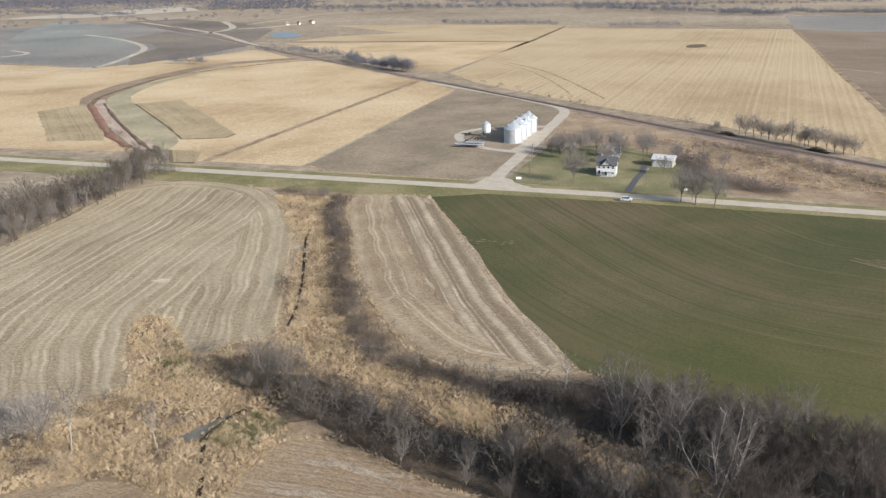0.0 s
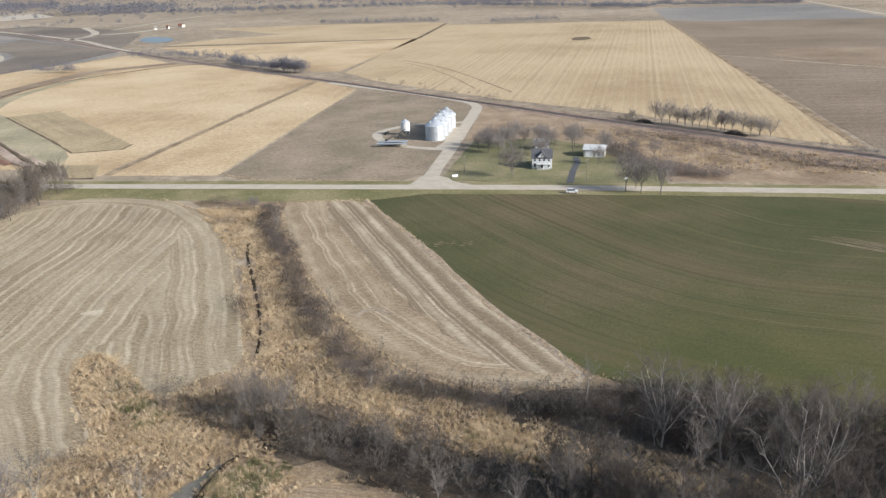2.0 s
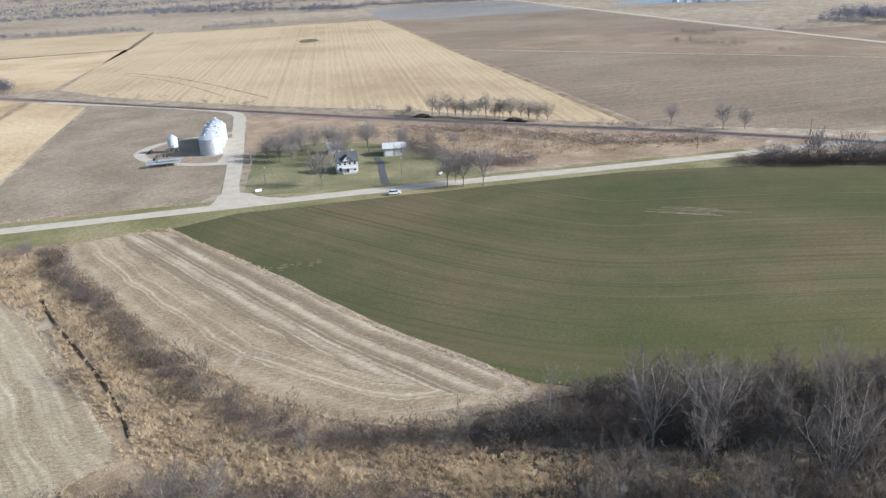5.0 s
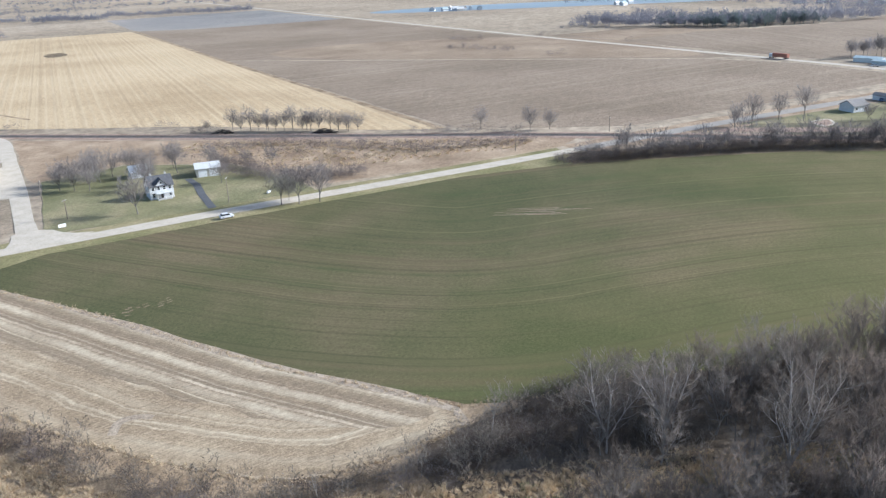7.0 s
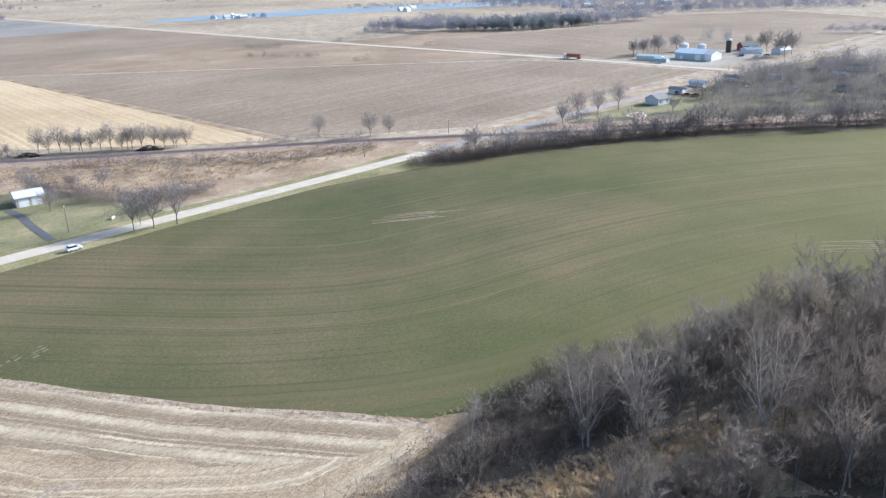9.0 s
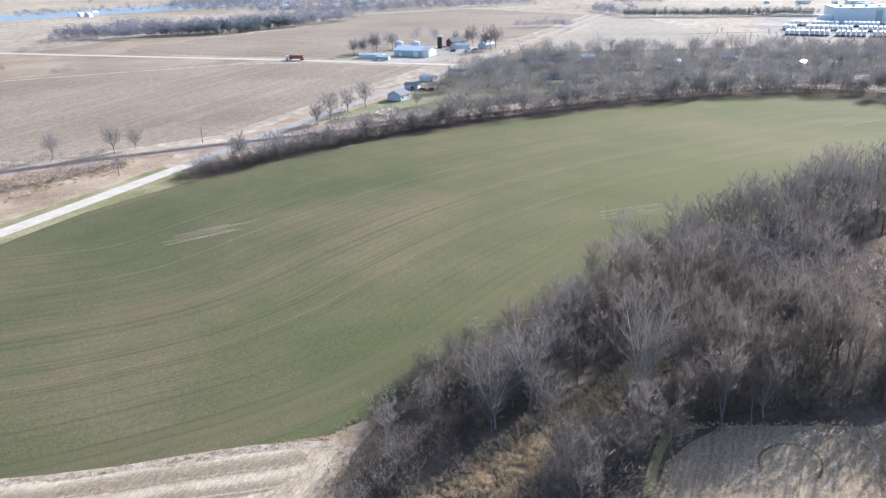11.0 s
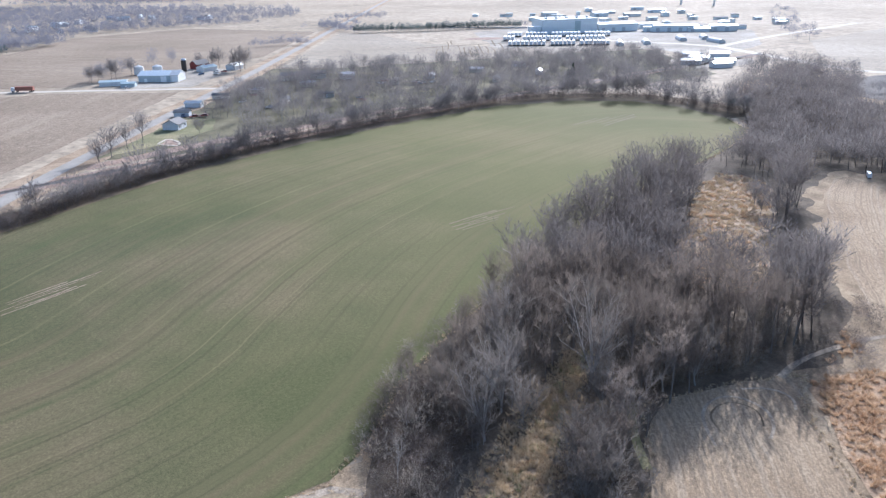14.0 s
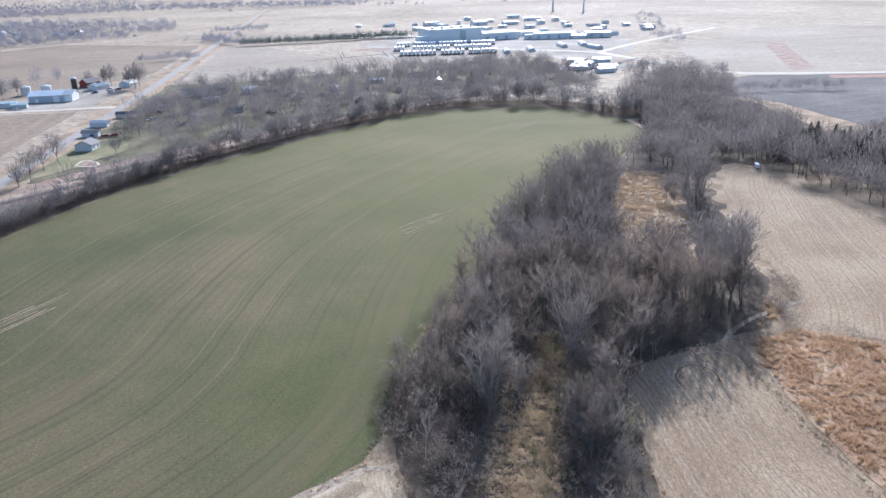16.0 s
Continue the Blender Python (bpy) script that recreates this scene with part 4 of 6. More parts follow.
def tuft(seed, height, blades=14, width=0.1, lay=1.15):
    rng = random.Random(seed)
    out = ([], [])
    for _ in range(blades):
        d = Vector((rng.uniform(-1, 1) * lay, rng.uniform(-1, 1) * lay, 1)).normalized()
        sliver(out, Vector((rng.uniform(-0.3, 0.3), rng.uniform(-0.3, 0.3), 0)), d, height * rng.uniform(0.6, 1.1), width, rng)
    return out


def conifer(seed, height):
    rng = random.Random(seed)
    wood, crown = ([], []), ([], [])
    tube(wood, [Vector((0, 0, -0.2)), Vector((0, 0, height * 0.5)), Vector((0, 0, height))], height * 0.02, 0.03, 5)
    for i in range(220):
        f = (i + rng.random()) / 220
        z, r = height * (0.08 + 0.9 * f), height * 0.27 * (1 - f) ** 0.75 + 0.2
        a = rng.uniform(0, 2 * math.pi)
        for k in range(3):
            b = a + rng.uniform(-0.35, 0.35)
            d = Vector((math.cos(b), math.sin(b), rng.uniform(-0.35, 0.15))).normalized()
            sliver(crown, Vector((math.cos(b), math.sin(b), 0)) * r * 0.2 * k + Vector((0, 0, z)), d, r * (0.9 - 0.15 * k), 0.55, rng)
    return wood, crown


def arrays(pair):
    return np.array([tuple(v) for v in pair[0]], dtype=np.float32).reshape(-1, 3), np.array(pair[1], dtype=np.int32).reshape(-1, 3)


def joined(*pairs):
    v, f, n = [], [], 0
    for p in pairs:
        a, b = arrays(p)
        v.append(a), f.append(b + n)
        n += len(a)
    return np.concatenate(v), np.concatenate(f)


def scatter(name, shapes, places, material, label, category, rng, size=(0.8, 1.2), kind="stuff", base=0.0):
    """One object of many copies of some shapes, each turned and sized by chance."""
    V, F, n = [], [], 0
    for x, y in places:
        v, f = shapes[rng.randrange(len(shapes))]
        a, s, h = rng.uniform(0, 2 * math.pi), rng.uniform(*size), rng.uniform(0.85, 1.15)
        c, d = math.cos(a) * s, math.sin(a) * s
        w = np.empty_like(v)
        w[:, 0], w[:, 1], w[:, 2] = v[:, 0] * c - v[:, 1] * d + x, v[:, 0] * d + v[:, 1] * c + y, v[:, 2] * s * h + base
        V.append(w), F.append(f + n)
        n += len(v)
    ob = mesh_object(name, np.concatenate(V), np.concatenate(F), material)
    return tagged(ob, label, category, "", kind)


# kept open: the grassy path through the woods
PATH = [(30, 130), (41, 118), (53, 103), (65, 88), (73, 77), (78, 80), (69, 93), (57, 108), (45, 123), (35, 133)]


def spots(outline, gap, rng, keep=1.0, avoid=(), drift=0.0):
    """Places within an outline, about a gap apart; drift: how much they gather in clumps."""
    xs, ys = [p[0] for p in outline], [p[1] for p in outline]
    out = []
    for gx in np.arange(min(xs), max(xs) + gap, gap):
        for gy in np.arange(min(ys), max(ys) + gap, gap):
            x, y = gx + rng.uniform(-0.48, 0.48) * gap, gy + rng.uniform(-0.48, 0.48) * gap
            if rng.random() > keep or not inside((x, y), outline):
                continue
            if drift and noise.noise((x * 0.09, y * 0.09, 5.0)) * drift < rng.uniform(-0.6, 0.35):
                continue
            if any(inside((x, y), a) for a in avoid):
                continue
            out.append((x, y))
    return out


def along(line, gap, width, rng, keep=1.0, avoid=(PATH,)):
    """Places along a line, in a band of that width."""
    out = []
    for a, b in zip(line[:-1], line[1:]):
        a, b = Vector(a), Vector(b)
        n = (b - a).length / gap
        side = Vector((-(b - a).y, (b - a).x)).normalized()
        for k in range(int(n) + (rng.random() < n % 1)):
            if rng.random() <= keep:
                q = a.lerp(b, (k + rng.random()) / max(n, 1)) + side * rng.uniform(-0.5, 0.5) * width
                if not any(inside(q, a) for a in avoid):
                    out.append((q.x, q.y))
    return out


def tree_kind(label, wood, crown, bark, twig, group):
    """The first tree of a kind, kept far below nothing: it is placed by its first copy."""
    t = thing("tree", label, "tree", group=group)
    mesh_object("trunk", *arrays(wood), bark, t)
    mesh_object("crown", *arrays(crown), twig, t)
    return t


class Stand:
    """Trees that share a few shapes; the first of each shape is the one that was built."""

    def __init__(self, kinds):
        self.kinds, self.used = kinds, set()

    def place(self, rng, x, y, size=(0.85, 1.15), pick=None):
        k = rng.randrange(len(self.kinds)) if pick is None else pick
        s = rng.uniform(*size)
        m = Matrix.Translation((x, y, 0)) @ Matrix.Rotation(rng.uniform(0, 6.28), 4, "Z") @ Matrix.Diagonal((s, s, s * rng.uniform(0.92, 1.08), 1))
        if k in self.used:
            ob = copy_thing(self.kinds[k], Matrix())
        else:
            ob = self.kinds[k]
            self.used.add(k)
        ob.matrix_basis = m
        return ob


def haze_tree(seed, height, slivers, width, low=0.62, broad=0.42, trunk=True):
    """A tree seen from afar: a stem, some limbs, and a dome of fine sprays."""
    r = random.Random(seed)
    out = ([], [])
    if trunk:
        tube(out, [Vector((0, 0, -0.2)), Vector((r.uniform(-0.3, 0.3), r.uniform(-0.3, 0.3), height * 0.5))], height * 0.02, height * 0.012, 3)
        for k in range(7):
            a = k * 0.9 + r.uniform(-0.3, 0.3)
            sliver(out, Vector((0, 0, height * (0.22 + 0.04 * k))), Vector((math.cos(a), math.sin(a), r.uniform(0.7, 1.6))).normalized(), height * r.uniform(0.35, 0.5), height * 0.02, r)
    for _ in range(slivers):
        a, u, v = r.uniform(0, 6.28), r.uniform(-0.8, 1), r.random() ** 0.45
        q = math.sqrt(max(0.0, 1 - u * u)) * v * height * broad * r.uniform(0.85, 1.1)
        p = Vector((q * math.cos(a), q * math.sin(a), height * low + u * v * height * (0.95 - low)))
        d = (p - Vector((0, 0, height * 0.25))).normalized()
        d = bend(r, d, 0.5, 0.1)
        l = height * r.uniform(0.09, 0.17)
        sliver(out, p - d * l * 0.5, d, l, width, r)
    return out


def soft_tree(seed, height, leaders, fork, flare, thick, sprays, width, low, broad):
    """A tree with a rounded crown: branches within a dome of fine sprays."""
    wood, crown = bare_tree(seed, height, leaders, fork, flare, 9, 5, 4, thick, width)
    more = haze_tree(seed + 500, height, sprays, width, low, broad, False)
    n = len(crown[0])
    crown[0].extend(more[0])
    crown[1].extend((a + n, b + n, c + n) for a, b, c in more[1])
    return wood, crown


rng = random.Random(11)
forest = Stand([tree_kind("tall bare grey woodland tree with fine twigs", *bare_tree(s, h, n, fk, fl, 9, 6, 11, 0.0125, 0.034), M["bark_dark"], M["twig"], "woodland trees")
                for s, h, n, fk, fl in ((1, 14.0, 3, 0.34, 0.42), (2, 15.0, 4, 0.3, 0.46), (3, 12.5, 3, 0.28, 0.5), (4, 13.5, 4, 0.36, 0.42), (5, 15.5, 3, 0.36, 0.4), (6, 13.0, 4, 0.24, 0.52))])
spread = Stand([tree_kind("wide bare tree with several pale grey stems", *bare_tree(s, h, n, fk, fl, 11, 6, 11, 0.0145, 0.03), M["bark"], M["twig_pale"], "spreading trees")
                for s, h, n, fk, fl in ((21, 14.5, 6, 0.1, 0.5), (22, 13.5, 5, 0.14, 0.58), (23, 12.5, 6, 0.08, 0.46))])
pale_trees = Stand([tree_kind("slender bare tree with a whitish trunk", *bare_tree(s, h, 3, 0.3, 0.3, 8, 5, 5, 0.011, 0.03), M["bark_pale"], M["twig_pale"], "pale trees") for s, h in ((31, 12.0), (32, 10.0))])
yard_trees = Stand([tree_kind("bare broad shade tree with a short trunk", *soft_tree(s, h, 5, 0.16, 0.6, 0.016, 900, 0.055, 0.62, 0.46), M["bark_dark"], M["twig_yard"], "shade trees") for s, h in ((41, 10.8), (42, 9.8), (43, 10.8))])
row_trees = Stand([tree_kind("tall bare grey tree with an oval crown by the railway", *soft_tree(s, h, n, fk, fl, 0.015, 620, 0.065, 0.6, 0.4), M["bark_dark"], M["twig_yard"], "railway trees") for s, h, n, fk, fl in ((45, 11.0, 4, 0.14, 0.55), (46, 10.0, 5, 0.1, 0.64), (47, 11.5, 4, 0.16, 0.48))])

WOODS = [(66, 129), (80, 121), (94, 102), (106, 80), (126, 47), (152, 0), (160, -24), (152, -48), (142, -66), (128, -60), (112, -40), (100, -16), (90, 12), (84, 20), (70, 14), (56, 26), (50, 40), (54, 60), (58, 76), (66, 86), (60, 98), (50, 112), (58, 124)]
GLADES = [[(86, 34), (98, 31), (108, 20), (124, -4), (146, -30), (157, -55), (138, -57), (120, -36), (94, -2), (80, 14), (76, 26)]]
trees = spots(WOODS, 4.8, rng, 0.95, GLADES + [PATH])
trees.sort(key=lambda p: (p[0] - 30) ** 2 + (p[1] - 140) ** 2)
near = [t for t in trees if (t[0] - 40) ** 2 + (t[1] - 120) ** 2 < 150 ** 2][:120]
for x, y in near:
    edge = rng.random() + min(0.25, 0.012 * away(np.array([(x, y)]), [(56, 124), (60, 112), (66, 98), (78, 84)])[0])
    tip = min(1.0, 0.28 + 0.72 * max(0.0, math.hypot(x - 66, y - 131) - 8) / 40, (0.34 if x < 102 else 0.6) + 0.05 * away(np.array([(x, y)]), C_SOUTH)[0])
    (spread if edge < 0.13 else forest).place(rng, x, y, (0.78 * tip, 1.12 * tip))
for x, y in along([(37, 112), (45, 100), (52, 89), (57, 74)], 2.0, 9, rng):
    (forest if rng.random() < 0.6 else spread).place(rng, x, y, (0.6, 0.95))
rest = trees[len(near):]
wood_shapes = [joined(*bare_tree(s, h, n, 0.32, 0.46, 8, 5, 6, 0.012, 0.065, True)) for s, h, n in ((51, 14.5, 3), (52, 15.5, 4), (53, 13.0, 3), (54, 14.0, 4))]
haze_shapes = [joined(bare_tree(s, h, n, fk, fl, 4, 0, 0, 0.013, 0.1, True, 3)[0], haze_tree(s + 40, h, 215, 0.15, low, broad, False)) for s, h, n, fk, fl, low, broad in ((201, 11.0, 4, 0.2, 0.6, 0.56, 0.44), (202, 12.5, 4, 0.24, 0.55, 0.6, 0.4), (203, 9.5, 4, 0.16, 0.7, 0.52, 0.5), (204, 10.5, 3, 0.2, 0.5, 0.56, 0.38))]
scrub_shapes = [joined(bare_tree(s, h * 0.9, 4, 0.0, 0.9, 2, 0, 0, 0.012, 0.08, True)[0], haze_tree(s + 40, h, 120, 0.1, 0.42, 0.62, False)) for s, h in ((211, 3.6), (212, 2.8), (213, 4.6))]
mist_shapes = [arrays(haze_tree(s, h, 48, 0.85, 0.55, 0.46, False)) for s, h in ((221, 10.0), (222, 12.0), (223, 8.5))]
fine_mist = [arrays(haze_tree(s, h, 70, 0.5, 0.52, 0.46, False)) for s, h in ((251, 10.0), (252, 12.0), (253, 8.5))]
speck_shapes = [arrays(haze_tree(s, h, 20, 1.7, 0.5, 0.75, False)) for s, h in ((231, 10.0), (232, 12.0))]
bush_shapes = [joined(bare_tree(s, h * 0.65, n, 0.0, fl, 3, 0, 0, 0.01, 0.05, True)[0], haze_tree(s + 40, h, 165, 0.055, 0.42, 0.6, False)) for s, h, n, fl in ((81, 3.0, 5, 0.9), (84, 2.0, 5, 1.1), (85, 2.6, 5, 1.0), (86, 3.8, 5, 0.7), (87, 2.3, 5, 1.2))]
def clump(seed, spread_out, tufts):
    """A matted clump of dry grass: tufts leaning away from its middle."""
    r = random.Random(seed)
    out = ([], [])
    for _ in range(tufts):
        a, d = r.uniform(0, 6.28), spread_out * math.sqrt(r.random())
        centre = Vector((math.cos(a) * d, math.sin(a) * d, 0))
        high = r.uniform(0.75, 1.15) * (1.15 - 0.5 * d / spread_out)
        for _ in range(12):
            lean = Vector((math.cos(a) * 0.7 * d / spread_out + r.uniform(-0.75, 0.75), math.sin(a) * 0.7 * d / spread_out + r.uniform(-0.75, 0.75), 1)).normalized()
            sliver(out, centre + Vector((r.uniform(-0.2, 0.2), r.uniform(-0.2, 0.2), 0)), lean, high * r.uniform(0.6, 1.1), 0.075, r)
    return out


reed_shapes = [arrays(tuft(s, h)) for s, h in ((91, 0.75), (92, 1.0), (93, 0.6))]
clump_shapes = [arrays(clump(s, w, n)) for s, w, n in ((95, 0.75, 6), (96, 1.0, 9), (97, 0.55, 5), (98, 1.3, 11))]
T2 = [(178, -88), (196, -122), (216, -142), (262, -180), (292, -270), (247, -278), (195, -192), (150, -172), (128, -140), (122, -104), (138, -84), (150, -70), (164, -58)]
T3 = [(130, -96), (100, -84), (60, -66), (20, -54), (-40, -80), (0, -150), (60, -180), (110, -180)]
scatter("woodland", wood_shapes, rest, M["woods"], "bare grey brown woodland behind the wheat", "woods", rng, (0.8, 1.15))
scatter("roadside_trees", wood_shapes, along([(-80, 272), (-67, 300), (-51, 325), (-36, 362)], 1.3, 12, rng), M["thicket"], "dense grey bare trees between the road and the stubble", "woods", rng, (0.55, 0.9))
scatter("far_woodland", haze_shapes, spots(T2, 5.6, rng, 0.95) + spots(T3, 5.4, rng, 0.95), M["woods"], "bare woodland beyond the stubble", "woods", rng, (0.85, 1.3))

# pale shrubs that stand out of the creek thicket
for x, y in along([(-2, 156), (6, 145), (14, 134), (24, 120), (34, 108), (45, 96)], 2.6, 10, rng):
    spread.place(rng, x, y, (0.28, 0.46))

# trees that stand alone
for x, y, s, stand, pick in ((-35, 136, 1.15, pale_trees, 0), (-41, 139, 1.2, yard_trees, 1), (-46, 141, 0.95, yard_trees, 0), (-20, 132, 0.85, pale_trees, 0), (0, 151, 0.85, spread, 2), (4, 148, 0.8, spread, 1), (8, 152, 0.7, pale_trees, 1),
                          (60, 113, 1.12, spread, 0), (66, 105.5, 1.15, spread, 1), (63, 88, 1.3, spread, 0), (74, 112, 0.5, spread, 1), (80, 96, 1.1, spread, 0), (72, 99, 0.95, spread, 2), (90, 88, 1.05, spread, 1), (70, 122, 0.4, spread, 2), (98, 76, 1.0, spread, 0), (86, 106, 0.5, spread, 2), (112, 56, 1.0, spread, 1), (54, 70, 1.0, spread, 2), (57, 131, 0.75, pale_trees, 0), (23, 153, 0.6, pale_trees, 1), (31, 146, 0.45, pale_trees, 0), (43, 136, 0.5, pale_trees, 1),
                          (30, 264, 0.7, pale_trees, 1), (27, 288, 0.5, yard_trees, 0), (74, 5, 1.2, yard_trees, 2), (122, -30, 0.9, yard_trees, 0), (86, 14, 0.75, yard_trees, 1),
                          (124, 283, 1.3, yard_trees, 0), (149, 246, 1.15, row_trees, 2), (152, 241.5, 1.15, row_trees, 0), (156.5, 236.5, 1.2, row_trees, 2), (154, 247, 0.7, yard_trees, 1), (163, 284, 0.85, yard_trees, 1),
                          (146, 303, 1.0, yard_trees, 2), (152, 309, 0.9, yard_trees, 0), (160, 316, 1.0, yard_trees, 1), (138, 322, 0.85, yard_trees, 2), (144, 330, 0.95, yard_trees, 0), (150, 336, 0.95, yard_trees, 1), (134, 332, 0.75, yard_trees, 2), (136, 327, 0.85, yard_trees, 0), (141, 335, 0.95, yard_trees, 2), (147, 327, 0.9, yard_trees, 1), (155, 330, 1.0, yard_trees, 0), (162, 326, 0.95, yard_trees, 2), (166, 334, 0.9, yard_trees, 1), (178, 300, 0.7, yard_trees, 0), (189, 282, 0.75, yard_trees, 2), (158, 344, 0.9, yard_trees, 0), (140, 340, 0.9, yard_trees, 1),
                          (168, 310, 1.05, yard_trees, 2), (174, 318, 1.0, yard_trees, 0), (181, 306, 0.8, yard_trees, 2), (186, 292, 0.7, yard_trees, 1), 
                          (232, 355, 0.5, row_trees, 0), (239, 341, 0.8, row_trees, 1), (240, 336, 1.0, row_trees, 2), (244, 330, 0.75, row_trees, 0), (244.5, 325, 0.8, row_trees, 1), (247, 317, 0.95, row_trees, 2), (248.5, 313, 0.7, row_trees, 1), (250, 309, 0.95, row_trees, 0), (251, 305, 1.0, row_trees, 1), (252.5, 300, 0.85, row_trees, 2), (254, 291, 0.75, row_trees, 0), (257, 288, 0.8, row_trees, 1), (238, 345, 0.9, row_trees, 2), (242, 333, 0.9, row_trees, 1), (243, 328, 0.85, row_trees, 2), (245.5, 321, 0.9, row_trees, 0), (249.5, 311, 0.9, row_trees, 2), (253.5, 296, 0.85, row_trees, 1), (255.5, 293, 0.8, row_trees, 2),
                          (277, 236, 0.95, row_trees, 2), (281, 214, 1.0, row_trees, 0), (286, 207, 0.9, row_trees, 1), (313, 133.5, 1.05, row_trees, 1), (319, 127.5, 1.2, row_trees, 0), (334, 118.5, 1.05, row_trees, 2), (347, 109, 1.3, row_trees, 0), (345, 84, 0.8, row_trees, 1)):
    stand.place(rng, x, y, (s, s), pick)
for x, y in ((116, -26), (126, -40), (104, -12)):
    yard_trees.place(rng, x, y, (0.4, 0.7))
for x, y in along([(-80, 272), (-67, 300), (-51, 325), (-37, 360)], 4.0, 11, rng):
    (spread if rng.random() < 0.3 else yard_trees).place(rng, x, y, (0.6, 0.85))
spread.place(rng, -79, 283, (1.05, 1.05), 0)

# the belt along the railway and the homes behind it
HEDGE = [(232, 184), (244, 164), (262, 140), (284, 104), (304, 58), (322, -10), (330, -70), (322, -112), (294, -146), (262, -152), (222, -148)]
belt = along(HEDGE[1:], 4.0, 9, rng) + along(HEDGE[3:], 4.0, 9, rng)
rng.shuffle(belt)
PARK = [(372, 78), (405, 60), (440, 38), (478, 8), (508, -18), (505, -70), (480, -190), (455, -290), (400, -280), (335, -245), (290, -200), (300, -160), (338, -110), (352, -50), (345, 10)]
belt += spots(PARK, 6.4, rng, 0.9, drift=2.0)
belt_trees = Stand([tree_kind("bare grey tree among homes and the railway hedge", *soft_tree(s, h, 4, 0.2, 0.5, 0.014, 480, 0.1, 0.6, 0.44), M["bark_dark"], M["twig_yard"], "belt trees") for s, h in ((64, 11.0), (65, 12.5), (66, 9.5))])
for x, y in belt[:26]:
    belt_trees.place(rng, x, y, (0.65, 1.1))
scatter("tree_belt", haze_shapes, belt[26:] + spots([(300, -250), (330, -270), (345, -300), (270, -320), (262, -250)], 8, rng), M["hazed_beltwood"], "bare trees round homes and yards", "woods", rng, (0.8, 1.25))

# their bluish grey comes from haze painted into the tree material
# distant woods, row on row
far = []
for line, gap, width in (([(104, 775), (110, 730), (140, 655)], 0.9, 11), ([(22, 903), (72, 859), (103, 786)], 3.0, 12), ([(-60, 818), (-26, 792)], 1.6, 9), ([(503, 1050), (590, 1006)], 2.4, 14), ([(312, 1230), (454, 1112)], 2.6, 12), ([(790, 1230), (850, 1145)], 0.9, 60), ([(884, 1180), (970, 1075), (1025, 1000)], 1.5, 40), ([(676, 1560), (748, 1330), (806, 1260)], 2.0, 50),
                         ([(-454, 2096), (-324, 1929), (-196, 1800)], 3, 40), ([(18, 1964), (240, 1850), (438, 1712), (656, 1600), (900, 1480)], 2.2, 90), ([(565, 1700), (1050, 1440), (1400, 1300)], 7, 60),
                         ([(1045, 125), (1030, 42), (1042, -88), (1036, -175)], 1.3, 50), ([(745, 345), (800, 350), (860, 330)], 3, 50), ([(1180, 520), (1240, 300), (1300, 120), (1280, -200)], 3, 60), ([(640, 40), (655, 20)], 4, 20), ([(600, 80), (610, 60)], 5, 20), ([(568, 100), (580, 86)], 5, 10),
                         ([(724, -66), (722, -100), (708, -118)], 1.6, 14), ([(902, -222), (840, -205), (806, -212)], 1.6, 22), ([(1014, -275), (973, -336)], 1.5, 40), ([(880, -190), (900, -260)], 2.5, 40), ([(700, -380), (760, -480)], 6, 30), ([(420, -470), (560, -620), (700, -800)], 9, 30), ([(-60, -190), (40, -230), (90, -200)], 5, 40)):
    far += along(line, gap, width, rng)
mid_far = [q for q in far if q[0] ** 2 + q[1] ** 2 < 700 ** 2]
scatter("field_trees", haze_shapes, mid_far, M["hazed_farwoods"], "bare trees and scrub along field edges", "woods", rng, (0.75, 1.2))
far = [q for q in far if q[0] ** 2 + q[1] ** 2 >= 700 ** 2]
scatter("far_trees", fine_mist, [q for q in far if q[0] ** 2 + q[1] ** 2 < 1300 ** 2], M["hazed_farwoods"], "distant bare trees along field edges", "woods", rng, (0.5, 0.95))
scatter("far_trees", mist_shapes, [q for q in far if q[0] ** 2 + q[1] ** 2 >= 1300 ** 2], M["hazed_farwoods"], "distant bare trees along field edges", "woods", rng, (0.75, 1.2))
horizon = spots([(930, 105), (945, 58), (1020, -25), (1028, -97), (1050, -240), (1206, -303), (1550, -106), (1700, 60), (1650, 250), (1350, 330), (1180, 330), (1080, 220)], 13, rng, 0.85) + spots([(-600, 1900), (100, 1850), (700, 1700), (1200, 1500), (1300, 1750), (800, 2000), (-500, 2200)], 30, rng, 0.5, drift=1.0)
for k in range(11000):
    a, r = rng.uniform(-0.6, 3.4), 1500 + 2300 * rng.random() ** 0.8
    x, y = r * math.sin(a), r * math.cos(a)
    if noise.noise((a * 5.0, r * 0.0042, 2.0)) + 0.4 * noise.noise((a * 17.0, r * 0.011, 7.0)) > 0.16 - (r - 1500) * 0.0001 and abs(x - 1000) + abs(y - 800) > 500:
        horizon.append((x, y))
horizon += spots([(-700, 2250), (-60, 2420), (-60, 2850), (-700, 2850)], 22, rng, 0.95) + spots([(-40, 1950), (180, 1880), (200, 2180), (-30, 2280)], 17, rng, 0.9)
horizon += spots([(1960, 50), (1665, -110), (1645, -390), (1600, -530), (1345, -730), (1500, -900), (1850, -600), (2100, -100)], 17, rng, 0.9)
scatter("horizon_woods", fine_mist, [q for q in horizon if q[0] ** 2 + q[1] ** 2 < 1350 ** 2], M["hazed_farwoods"], "hazy grey blue woods behind the fields", "woods", rng, (0.8, 1.3))
